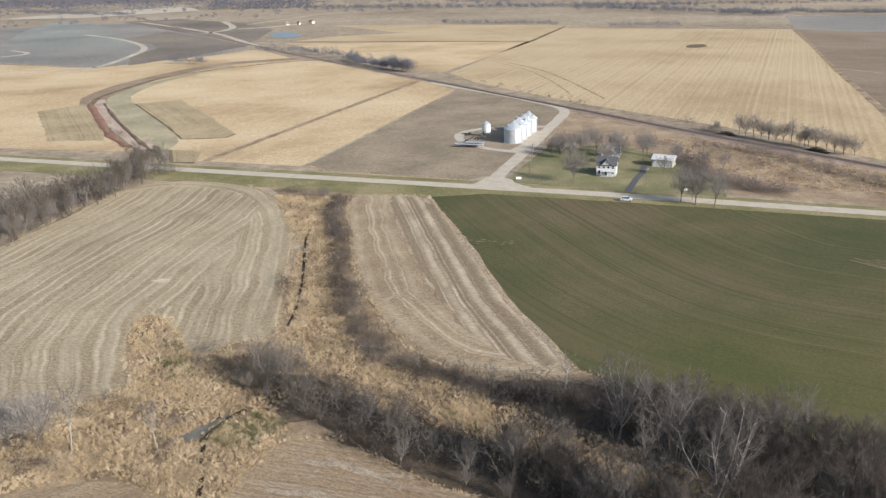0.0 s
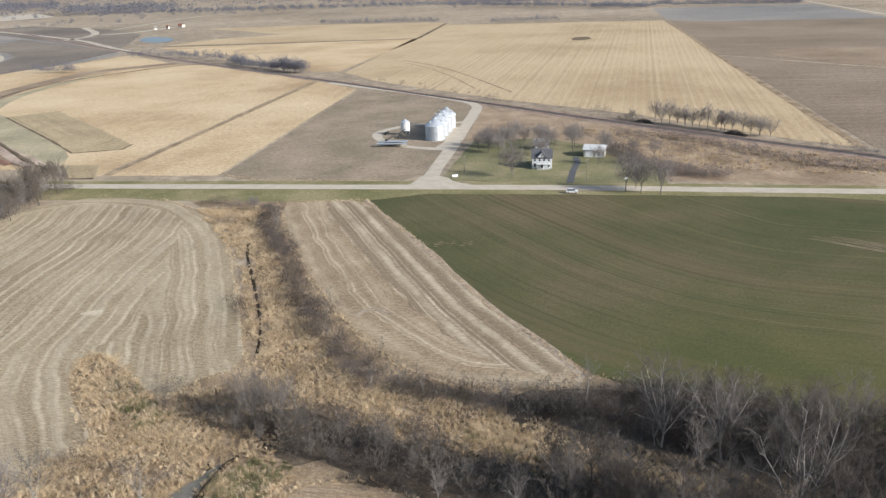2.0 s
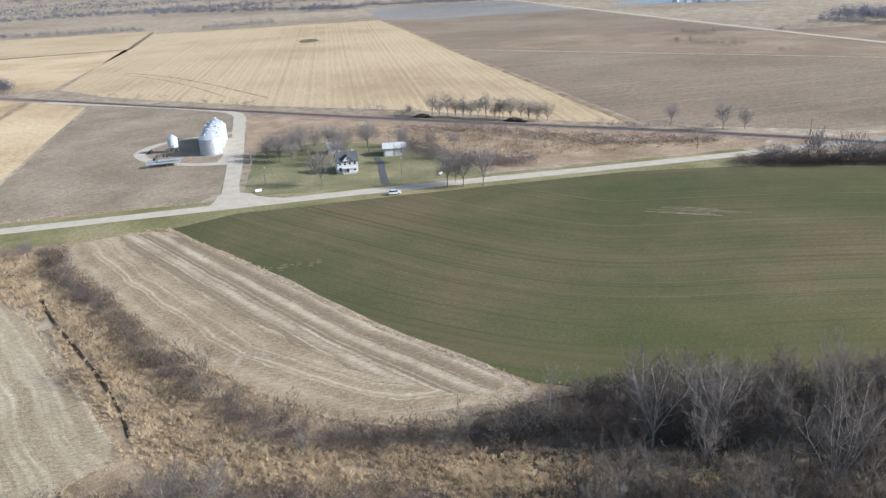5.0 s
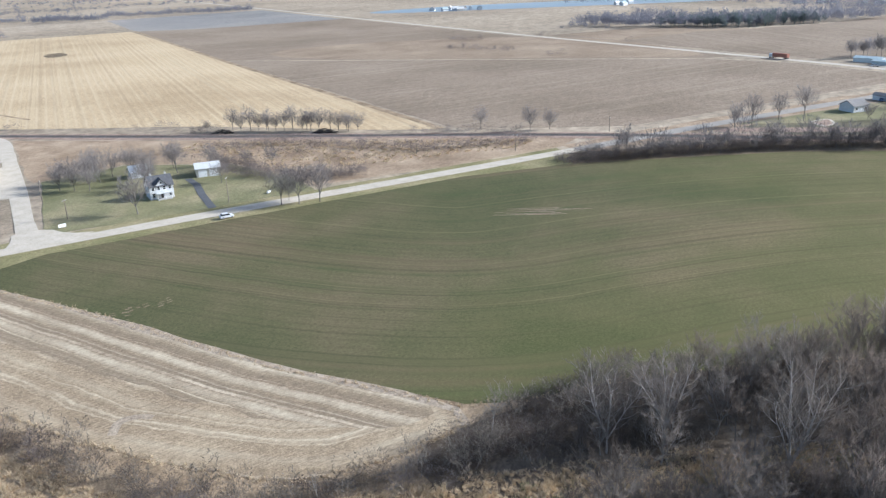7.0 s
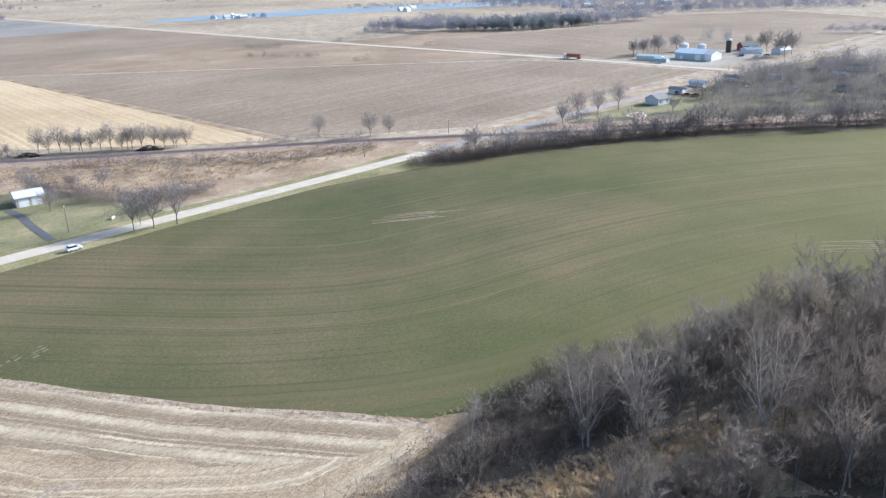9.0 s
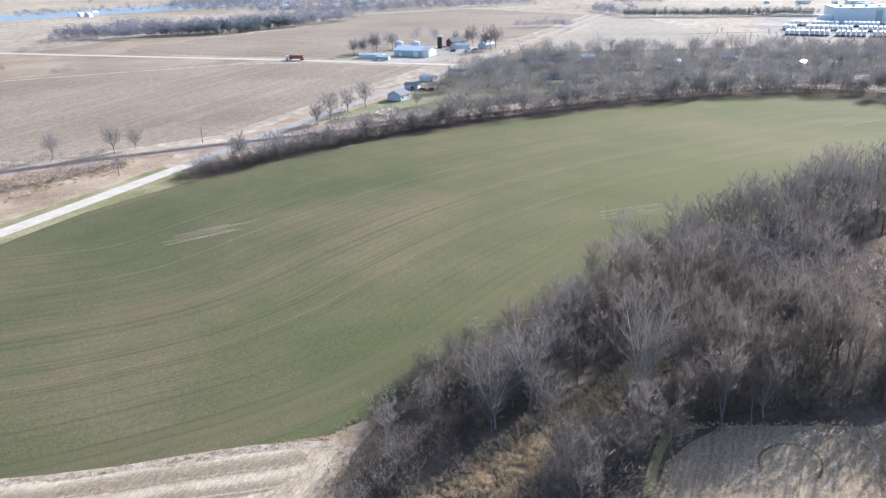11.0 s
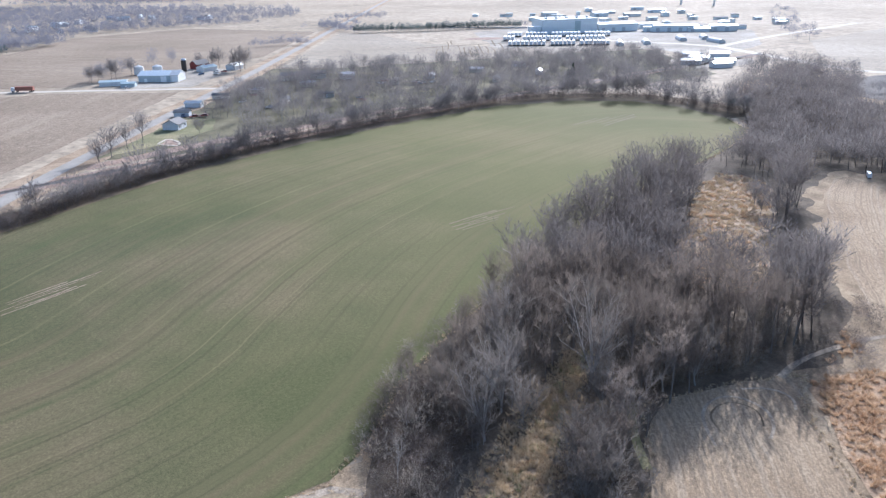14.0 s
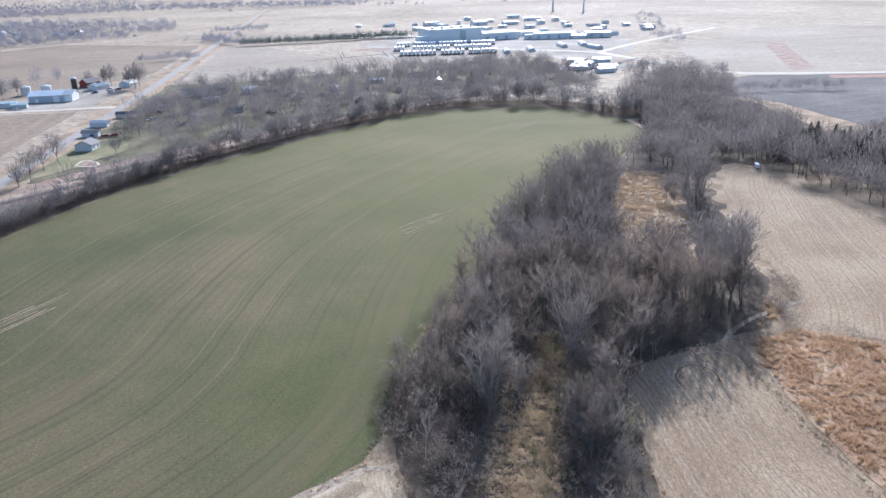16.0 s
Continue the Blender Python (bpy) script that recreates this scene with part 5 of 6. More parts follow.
scatter("horizon_woods", mist_shapes, [q for q in horizon if 1350 ** 2 <= q[0] ** 2 + q[1] ** 2 < 1950 ** 2], M["hazed_farwoods"], "hazy grey blue woods beyond the fields", "woods", rng, (0.8, 1.3))
scatter("horizon_woods", speck_shapes, [q for q in horizon if q[0] ** 2 + q[1] ** 2 >= 1950 ** 2], M["hazed_farwoods"], "hazy grey blue woods on the horizon", "woods", rng, (1.3, 2.2))
pine_shapes = [arrays(haze_tree(s, h, 130, 0.36, 0.5, 0.28)) for s, h in ((101, 11.0), (102, 9.0))]
scatter("windbreak", pine_shapes, along([(793, -204), (778, -236), (755, -276), (743, -330), (713, -374)], 1.5, 8, rng), M["hazed_pinewood"], "dark evergreen windbreak beside the factory", "trees", rng, (0.7, 1.05))
scatter("far_pines", pine_shapes, along([(800, 282), (790, 212), (846, 140)], 1.1, 34, rng), M["hazed_pinewood"], "dark green pines in the distant woods", "woods", rng, (0.8, 1.4))
scatter("far_grey_wood", fine_mist, along([(826, 362), (776, 312), (795, 262), (800, 212), (858, 138), (905, 84)], 0.9, 40, rng) + along([(860, 330), (850, 220), (920, 130)], 1.0, 60, rng), M["hazed_farwoods"], "hazy grey wood beyond the crossroad", "woods", rng, (0.7, 1.35))
CONIFERS = [(124, -112), (136, -122), (132, -142), (112, -150), (92, -142), (76, -124), (66, -104), (84, -106), (100, -112)]
pine = Stand([tree_kind("dark green conifer at the edge of bare woods", *conifer(s, h), M["bark_dark"], M["needles"], "conifers") for s, h in ((103, 13.0), (104, 11.0))])
for x, y in spots(CONIFERS, 5.0, rng, 0.9) + [(373, -161), (377, -168)]:
    pine.place(rng, x, y, (0.6, 0.95))

for x, y, k in ((561, 99, 0.8), (566, 92, 0.75), (572, 81, 1.15), (574, 84, 0.9), (591, 67, 0.8), (586, 4, 1.0), (590, 8, 0.8), (556, -3, 1.05), (564, -9, 1.15), (560, 0, 0.9), (604, 14, 0.8), (578, 92, 0.7)):
    belt_trees.place(rng, x, y, (1.3 * k, 1.3 * k))
scatter("tree_belt", haze_shapes, spots([(490, 34), (478, 8), (434, 4), (400, 14), (322, 46), (334, 68), (372, 62), (384, 44), (440, 40)], 12, rng, 0.85), M["twig_yard"], "bare trees behind the homes beside the crossroad", "woods", rng, (0.7, 1.15))

# brush: purple grey thickets along ditches and edges
BRUSH = [([(-4, 150), (4, 158), (16, 144), (30, 128)], 0.6, 5), ([(2, 140), (12, 128), (24, 112)], 0.8, 5), ([(48, 136), (58, 130), (66, 122)], 0.45, 12), (GLADES[0][:4], 1.3, 14), (GLADES[0][4:8], 1.5, 14), ([(34, 290), (28, 268), (27, 240), (23, 210), (22, 186), (22, 168), (27, 154), (36, 142), (46, 134), (56, 128)], 0.3, 6.5), ([(12, 308), (20, 299), (30, 294)], 0.8, 9), ([(14, 282), (22, 276), (30, 272)], 1.0, 7), ([(7, 212), (6, 196)], 1.6, 3),
         ([(-6, 162), (2, 150), (10, 138), (22, 124), (34, 113), (47, 102), (59, 91)], 0.95, 11), ([(-16, 178), (-14, 168), (-6, 158)], 1.0, 8), ([(-60, 132), (-46, 136), (-36, 133)], 0.7, 9), ([(-36, 150), (-26, 147), (-16, 140)], 1.1, 8), ([(-22, 133), (-17, 130)], 1.2, 5), ([(-10, 158), (-1, 156)], 0.8, 10),
         ([(-84, 258), (-70, 290), (-54, 326), (-36, 352), (-30, 358)], 0.45, 11), ([(232, 183), (246, 166), (270, 146), (286, 130)], 0.6, 16), ([(160, 262), (168, 257)], 1.4, 4), ([(176, 300), (190, 320), (186, 350)], 2.0, 12),
         ([(60, 10), (50, 24), (46, 40)], 1.2, 10), ([(36, 34), (26, 32)], 1.6, 6), ([(-70, 470), (-60, 440)], 4, 4), ([(172, 590), (190, 520), (205, 465)], 6, 10), ([(66, 133), (76, 126), (96, 106), (110, 78), (130, 46)], 1.0, 5), ([(104, 22), (92, 26)], 1.4, 8), ([(22, 270), (18, 230), (15, 200), (12, 180)], 3.0, 9), ([(14, 170), (24, 152), (40, 132), (56, 114)], 2.4, 8), ([(-24, 186), (-20, 164)], 4.0, 6), ([(-50, 130), (-30, 130), (-14, 124)], 2.5, 9), ([(20, 60), (0, 66)], 4.0, 16), ([(60, 14), (50, 26), (45, 38), (48, 50)], 0.6, 9), ([(40, 110), (50, 98), (59, 85), (60, 76), (58, 60), (54, 46)], 0.6, 7)]
brambles = {"brush": [], "scrub": [], "thicket": []}
for line, gap, width in BRUSH:
    for x, y in along(line, gap, width, rng):
        lump = noise.noise((x * 0.16, y * 0.16, 3.0)) + 0.35 * noise.noise((x * 0.5, y * 0.5, 9.0))
        tint = noise.noise((x * 0.11, y * 0.11, 14.0)) + rng.uniform(-0.18, 0.18)
        if lump > -0.24 or rng.random() < 0.3:
            brambles["scrub" if tint > 0.16 else "thicket" if tint < -0.22 else "brush"].append((x, y))
for kind, label in (("brush", "purple brown bare brush and brambles"), ("scrub", "lavender grey bare shrubs in uneven patches"), ("thicket", "pale grey bare shrubs in uneven patches")):
    scatter("brush", bush_shapes, brambles[kind], M[kind], label, "bushes", rng, (0.5, 1.45))
for line, gap, width in (([(182, 306), (180, 290), (176, 276), (182, 258), (192, 242)], 0.38, 12), ([(204, 330), (216, 312), (223, 302), (228, 266), (231, 241), (246, 220), (262, 204)], 0.9, 6), ([(196, 320), (206, 296), (210, 270), (214, 250)], 3.5, 12), ([(574, 405), (569, 366), (562, 341)], 1.6, 12), ([(645, 441), (636, 403)], 1.6, 12), ([(538, 304), (550, 294)], 1.6, 8), ([(682, 367), (684, 360)], 1.5, 5), ([(651, 276), (653, 270)], 2, 4), ([(258, 262), (266, 240), (276, 214)], 2.2, 6), ([(228, 362), (233, 350)], 1.0, 5), ([(222, 392), (230, 370)], 3, 8), ([(200, 462), (204, 450)], 2, 8)):
    scatter("scrub", scrub_shapes, along(line, gap, width, rng), M["scrub"], "soft lavender grey bare scrub in rough grass", "bushes", rng, (0.7, 1.35))
scatter("hedge_trees", haze_shapes, along([(232, -256), (214, -276), (196, -296), (186, -304)], 2.2, 9, rng), M["hazed_beltwood"], "row of grey bare trees along the far road", "woods", rng, (0.45, 0.8))
scatter("hedge_trees", haze_shapes, along([(238, 178), (262, 141), (284, 106), (300, 72)], 1.1, 8, rng), M["hazed_beltwood"], "young grey trees in the hedge beside the road", "woods", rng, (0.35, 0.62))
scatter("hedge_brush", scrub_shapes, along(HEDGE, 0.42, 8, rng), M["brush"], "dense dark brush along the wheat", "bushes", rng, (0.75, 1.35))
scatter("tip_brush", bush_shapes, spots([(54, 136), (66, 133), (80, 123), (88, 112), (76, 108), (62, 112), (52, 124)], 1.25, rng, 0.9), M["brush"], "low purple brown brush at the point of the woods", "bushes", rng, (0.5, 1.1))
scatter("underbrush", bush_shapes, spots(WOODS, 4.5, rng, 0.85, GLADES + [PATH]), M["brush"], "brown undergrowth beneath the woodland trees", "bushes", rng, (0.4, 0.8))

thicket_shapes = [joined(*bare_tree(s, h, 5, 0.0, fl, 5, 4, 6, 0.012, 0.045, True)) for s, h, fl in ((111, 6.0, 0.6), (112, 5.0, 0.75), (113, 7.0, 0.5))]
thicket = along([(-4, 158), (4, 147), (12, 136), (24, 122), (36, 111), (48, 101), (60, 90)], 1.0, 10, rng) + along([(24, 200), (23, 180), (24, 162), (30, 150), (42, 138), (56, 129)], 4.5, 5, rng) + along([(60, 128), (72, 120), (84, 104)], 3.0, 12, rng) + along([(44, 131), (54, 122), (62, 112), (70, 100)], 4.0, 10, rng) + along([(62, 76), (64, 96), (54, 110)], 1.3, 7, rng) + along([(58, 82), (58, 74), (56.5, 64), (55, 54), (60, 42), (70, 32)], 0.8, 4, rng)
scatter("thicket", thicket_shapes, thicket, M["thicket"], "dense thicket of small grey bare trees", "woods", rng, (0.7, 1.15))

# tall dry grass
DITCH = [(19, 256), (16, 243), (13, 215), (9.5, 191), (6, 179)]
DITCH_SIDES = [(x - 0.8, y) for x, y in DITCH] + [(x + 0.8, y) for x, y in DITCH[::-1]]
REEDS = [([(10, 300), (30, 292), (26, 262), (22, 216), (20, 186), (19, 166), (26, 152), (38, 138), (50, 124), (62, 108), (76, 84), (70, 80), (56, 96), (44, 110), (32, 122), (20, 136), (12, 150), (4, 164), (5, 176), (9, 208), (14, 240)], 0.7, "reeds"),
         ([(-8, 172), (-15, 166), (-22, 193), (-27, 196), (-31, 189), (-29, 171), (-26, 158), (-18, 146), (-8, 146), (0, 160)], 0.7, "reeds"), ([(-42, 148), (-30, 160), (-26, 158), (-18, 147), (-6, 147), (2, 158), (8, 146), (0, 138), (-8, 143), (-20, 140), (-36, 146)], 0.75, "reeds"), ([(-58, 134), (-36, 148), (-20, 140), (-8, 143), (2, 132), (-6, 121), (-10, 110), (-18, 118), (-26, 126), (-38, 127), (-56, 124)], 0.7, "reeds"),
         ([(43, 51), (40, 38), (22, 31), (-20, 36), (-40, 70), (-14, 90), (4, 81), (22, 69), (37, 57)], 0.85, "russet_reeds"), (GLADES[0], 1.0, "reeds"), (GLADES[0], 2.2, "russet_reeds"), ([(56, 24), (66, 14), (52, 28), (46, 42), (44, 34)], 1.0, "russet_reeds"),
         ([(184, 270), (216, 236), (254, 202), (264, 208), (240, 270), (212, 340), (196, 350), (192, 310)], 1.5, "reeds"), ([(-11, 137), (-4, 140), (4, 136), (-4, 128), (-10, 131)], 0.7, "greenreeds"), (PATH, 0.7, "reeds"), (PATH, 1.3, "greenreeds"), ([(-24, 176), (-20, 184), (-16, 168), (-12, 160), (-20, 158)], 0.9, "greenreeds")]
for outline, gap, kind in REEDS:
    scatter("tall_grass", clump_shapes, spots(outline, gap * (1.6 if kind == "russet_reeds" else 1.9 if outline[0][1] < 400 and outline[0][0] < 40 and gap == 0.7 else 2.15), rng, 0.93, (POND, DITCH_SIDES)), M[kind], "tall dry tan grass in matted clumps" if kind == "reeds" else "reddish brown dry grass clumps" if kind == "russet_reeds" else "greenish sedge by the pool", "grass", rng, (0.55, 1.45), base=0.05)

# a fringe of weeds along the field edges
for line in (A_EDGE[3:], B_EDGE + B_EDGE[:1], J_EDGE + J_EDGE[:1], C_SOUTH, [(26, 346), (37, 331), (85, 300)]):
    scatter("field_fringe", reed_shapes, along(line, 0.5, 1.6, rng), M["reeds"], "straggling dry weeds along a field edge", "grass", rng, (0.5, 1.0), base=0.05)


# ---- buildings, vehicles and yard things ----
def add_box(bm, x0, x1, y0, y1, z0, z1):
    m = Matrix.Translation(((x0 + x1) / 2, (y0 + y1) / 2, (z0 + z1) / 2)) @ Matrix.Diagonal((x1 - x0, y1 - y0, z1 - z0, 1))
    bmesh.ops.create_cube(bm, size=1, matrix=m)


def box(x0, x1, y0, y1, z0, z1, edge=0.0):
    bm = bmesh.new()
    add_box(bm, x0, x1, y0, y1, z0, z1)
    if edge:
        bmesh.ops.bevel(bm, geom=bm.edges[:], offset=edge, segments=1, affect="EDGES")
    return bm


def prism(profile, y0, y1):
    """A profile of x and z, drawn out along y."""
    bm = bmesh.new()
    a = [bm.verts.new((x, y0, z)) for x, z in profile]
    b = [bm.verts.new((x, y1, z)) for x, z in profile]
    bm.faces.new(a)
    bm.faces.new(b[::-1])
    for i in range(len(a)):
        j = (i + 1) % len(a)
        bm.faces.new((a[j], a[i], b[i], b[j]))
    bmesh.ops.recalc_face_normals(bm, faces=bm.faces[:])
    return bm


def turned(bm, degrees, shift=(0, 0, 0)):
    bmesh.ops.transform(bm, matrix=Matrix.Translation(shift) @ Matrix.Rotation(radians(degrees), 4, "Z"), verts=bm.verts[:])
    return bm


def lathe(profile, sides=32, start=0.0):
    """A profile of radius and height, turned round z."""
    bm = bmesh.new()
    rings = []
    for r, z in profile:
        rings.append([bm.verts.new((r * math.cos(2 * math.pi * k / sides + start), r * math.sin(2 * math.pi * k / sides + start), z)) for k in range(sides)])
    for a, b in zip(rings[:-1], rings[1:]):
        for k in range(sides):
            j = (k + 1) % sides
            bm.faces.new((a[k], a[j], b[j], b[k]))
    bm.faces.new(rings[-1])
    bm.faces.new(rings[0][::-1])
    return bm


def rod(a, b, r, sides=6):
    out = ([], [])
    tube(out, [Vector(a), Vector(b)], r, r, sides)
    bm = bmesh.new()
    vs = [bm.verts.new(v) for v in out[0]]
    for t in out[1]:
        bm.faces.new([vs[i] for i in t])
    for ring in (vs[:sides], vs[-sides:]):
        bm.faces.new(ring)
    bmesh.ops.recalc_face_normals(bm, faces=bm.faces[:])
    return bm


def metal(name, a, c, scale, rough, met):
    return plain(name, a, c, scale, rough, met, spec=0.5)


def sheeting(name, colour, pitch, rough=0.5, met=0.0):
    """Ribbed or lapped boarding: fine lines at a true pitch, with streaks."""
    m, nodes, links, b = shader(name, rough, met, 0.4)
    at = coords(nodes)
    sep = nodes.new("ShaderNodeSeparateXYZ")
    links.new(at, sep.inputs[0])
    run = maths(nodes, links, "ADD", sep.outputs[0], sep.outputs[1]) if pitch > 0 else sep.outputs[2]
    wave = maths(nodes, links, "SINE", maths(nodes, links, "MULTIPLY", run, 2 * math.pi / abs(pitch)))
    dirt = ramp(nodes, links, noise_node(nodes, links, 0.7, 5, 0.65, at), [(0.3, tuple(v * 0.82 for v in colour)), (0.7, colour)])
    links.new(dirt, b.inputs["Base Color"])
    bump(nodes, links, b, wave, 0.35, 0.03)
    return m


M["galv"] = sheeting("galvanised_steel", (0.50, 0.52, 0.54), 0.3, 0.42, 0.35)
M["galv_roof"] = sheeting("galvanised_roof", (0.62, 0.64, 0.66), 0.6, 0.38, 0.35)
M["white_board"] = sheeting("white_clapboard", (0.62, 0.63, 0.64), -0.18, 0.65)
M["white_steel"] = sheeting("white_steel", (0.72, 0.72, 0.70), 0.3, 0.5)
M["cream_steel"] = sheeting("cream_steel", (0.56, 0.53, 0.46), 0.3, 0.55)
M["blue_steel"] = sheeting("light_blue_steel", (0.47, 0.52, 0.53), 0.3, 0.5)
M["pale_blue"] = sheeting("pale_blue_cladding", (0.76, 0.80, 0.80), 0.6, 0.5)
M["teal_roof"] = sheeting("grey_teal_roof", (0.44, 0.52, 0.52), 0.4, 0.5)
M["red_board"] = sheeting("barn_red", (0.26, 0.05, 0.04), 0.2, 0.7)
M["grey_roof"] = plain("grey_shingles", (0.07, 0.07, 0.075), (0.13, 0.13, 0.135), 2.0, 0.9, relief=0.3)
M["tan_roof"] = plain("weathered_shingles", (0.18, 0.165, 0.15), (0.27, 0.25, 0.23), 2.0, 0.9, relief=0.3)
M["white_roof"] = plain("white_roof_coating", (0.50, 0.50, 0.49), (0.63, 0.63, 0.61), 0.5, 0.6)
M["dull_roof"] = plain("dull_pale_roof", (0.34, 0.38, 0.39), (0.44, 0.48, 0.49), 0.5, 0.7)
M["glass"] = plain("dark_window_glass", (0.02, 0.025, 0.03), (0.035, 0.04, 0.045), 1.0, 0.08, spec=0.6)
M["trim"] = plain("white_trim_paint", (0.74, 0.74, 0.73), (0.82, 0.82, 0.81), 2.0, 0.5)
M["brick"] = plain("chimney_brick", (0.26, 0.10, 0.07), (0.36, 0.17, 0.12), 4.0, 0.9)
M["pole"] = plain("weathered_pole_wood", (0.15, 0.12, 0.095), (0.26, 0.22, 0.18), 2.0, 0.9)
M["rubber"] = plain("black_rubber", (0.015, 0.015, 0.016), (0.03, 0.03, 0.03), 3.0, 0.85)
M["silver_paint"] = metal("silver_car_paint", (0.52, 0.54, 0.57), (0.58, 0.60, 0.63), 3.0, 0.3, 0.5)
M["white_paint"] = metal("white_vehicle_paint", (0.62, 0.62, 0.62), (0.70, 0.70, 0.70), 3.0, 0.35, 0.0)
M["red_paint"] = metal("red_vehicle_paint", (0.2, 0.035, 0.03), (0.25, 0.05, 0.045), 3.0, 0.35, 0.0)
M["blue_paint"] = metal("dark_blue_paint", (0.05, 0.09, 0.16), (0.07, 0.12, 0.2), 3.0, 0.35, 0.0)
M["dark_iron"] = metal("dark_machine_steel", (0.04, 0.038, 0.036), (0.09, 0.08, 0.075), 2.0, 0.7, 0.3)
M["concrete"] = plain("pale_concrete", (0.38, 0.37, 0.35), (0.48, 0.47, 0.45), 1.0, 0.9)


def window(parent, x, y, z, w, h, facing="y"):
    """A sash window in a wall that faces -y or +x."""
    bm = bmesh.new()
    for a in ((-w / 2 - 0.1, w / 2 + 0.1, h, h + 0.12), (-w / 2 - 0.1, w / 2 + 0.1, -0.1, 0.0), (-w / 2 - 0.1, -w / 2, 0, h), (w / 2, w / 2 + 0.1, 0, h), (-w / 2, w / 2, h / 2 - 0.04, h / 2 + 0.04)):
        add_box(bm, a[0], a[1], -0.06, 0.05, a[2], a[3])
    turn = 0 if facing == "y" else 90
    frame_ob = part("window", turned(bm, turn, (x, y, z)), M["trim"], parent)
    part("pane", turned(box(-w / 2, w / 2, -0.02, 0.03, 0, h), turn, (x, y, z)), M["glass"], frame_ob, "dark window pane")


def gable_shell(width, depth, eave, ridge):
    """Walls with two gables; the ridge runs along x."""
    return turned(prism([(0, 0), (depth, 0), (depth, eave), (depth / 2, ridge), (0, eave)], 0, width), 90, (width, 0, 0))


def gable_roof(width, depth, eave, ridge, over=0.45, thick=0.22):
    """Two slopes with thickness and eaves; the ridge runs along x."""
    rise = (ridge - eave) / (depth / 2)
    drop = over * rise
    profile = [(-over, eave - drop + 0.02), (depth / 2, ridge + 0.02), (depth + over, eave - drop + 0.02), (depth + over, eave - drop + thick), (depth / 2, ridge + thick * 1.15), (-over, eave - drop + thick)]
    return turned(prism(profile, -over, width + over), 90, (width, 0, 0))


def shed(label, category, x, y, turn, width, depth, eave, ridge, wall, roof, doors=(), windows=(), name="shed", parts=True):
    """A plain gabled building; x, y is its front left corner."""
    s = thing(name, label, category, pose(x, y, 0, 0, 0, turn))
    part("wall", gable_shell(width, depth, eave, ridge), wall, s)
    part("roof", gable_roof(width, depth, eave, ridge), roof, s)
    for dx, w, h in doors:
        d = part("door", box(dx, dx + w, -0.08, 0.04, 0.02, h), M["trim"], s)
        part("handle", box(dx + w * 0.85, dx + w * 0.9, -0.14, -0.06, 0.95, 1.1), M["dark_iron"], d)
    for wx, wz, w, h in windows:
        window(s, wx, 0, wz, w, h)
    return s


# farmhouse
ROAD_TURN = -31.5
home = thing("farmhouse", "white two storey farmhouse with grey gabled roof and porch", "house", pose(137.0, 291.0, 0, 0, 0, ROAD_TURN) @ Matrix.Scale(0.82, 4))
W, D = 9.4, 8.4
part("foundation", box(-0.1, W + 0.1, -0.1, D + 0.1, 0, 0.5), M["concrete"], home)
part("wall", turned(gable_shell(W, D, 5.3, 8.6), 0, (0, 0, 0.3)), M["white_board"], home)
part("roof", turned(gable_roof(W, D, 5.3, 8.6), 0, (0, 0, 0.3)), M["grey_roof"], home, "dark grey shingle roof")
part("front_gable", turned(prism([(W / 2 - 2.2, 5.3), (W / 2 + 2.2, 5.3), (W / 2, 7.7)], -0.06, 3.0), 0, (0, 0, 0.3)), M["white_board"], home)
part("gable_roof", turned(prism([(W / 2 - 2.7, 5.0), (W / 2, 7.92), (W / 2 + 2.7, 5.0), (W / 2 + 2.7, 5.25), (W / 2, 8.2), (W / 2 - 2.7, 5.25)], -0.45, 3.4), 0, (0, 0, 0.3)), M["grey_roof"], home, "small front gable roof")
for wx in (1.4, 3.6, W - 3.6, W - 1.4):
    window(home, wx, 0, 3.9, 0.95, 1.6)
for wx in (1.4, W - 1.4):
    window(home, wx, 0, 1.1, 1.1, 1.7)
window(home, W / 2, -0.06, 6.2, 0.7, 0.9)
for wy in (2.2, D - 2.2):
    window(home, W, wy, 1.1, 1.0, 1.6, "x")
    window(home, W, wy, 3.9, 1.0, 1.6, "x")
front_door = part("door", box(W / 2 - 0.5, W / 2 + 0.5, -0.07, 0.05, 0.5, 2.55), M["dark_iron"], home, "dark front door")
part("handle", box(W / 2 + 0.32, W / 2 + 0.4, -0.14, -0.06, 1.4, 1.55), M["galv"], front_door)
part("porch_floor", box(W / 2 - 2.2, W / 2 + 3.6, -2.1, -0.1, 0.0, 0.45), M["concrete"], home)
part("porch_roof", prism([(W / 2 - 2.5, 2.75), (W / 2 + 3.9, 2.75), (W / 2 + 3.9, 2.95), (W / 2 - 2.5, 2.95)], -2.4, -0.05), M["white_roof"], home, "flat white porch roof")
for px in (W / 2 - 2.1, W / 2 + 0.9, W / 2 + 3.5):
    part("porch_post", box(px - 0.08, px + 0.08, -2.05, -1.89, 0.45, 2.75), M["trim"], home)
for cx, cy in ((2.0, D * 0.62), (W - 1.6, D * 0.55)):
    part("chimney", box(cx - 0.35, cx + 0.35, cy - 0.35, cy + 0.35, 6.5, 9.9, 0.03), M["concrete"], home, "pale chimney")
part("rear_wing", turned(gable_shell(6.0, 5.0, 3.0, 5.0), 0, (0.5, D, 0)), M["white_board"], home)
part("wing_roof", turned(gable_roof(6.0, 5.0, 3.0, 5.0), 0, (0.5, D, 0)), M["white_roof"], home, "white metal roof of the rear wing")

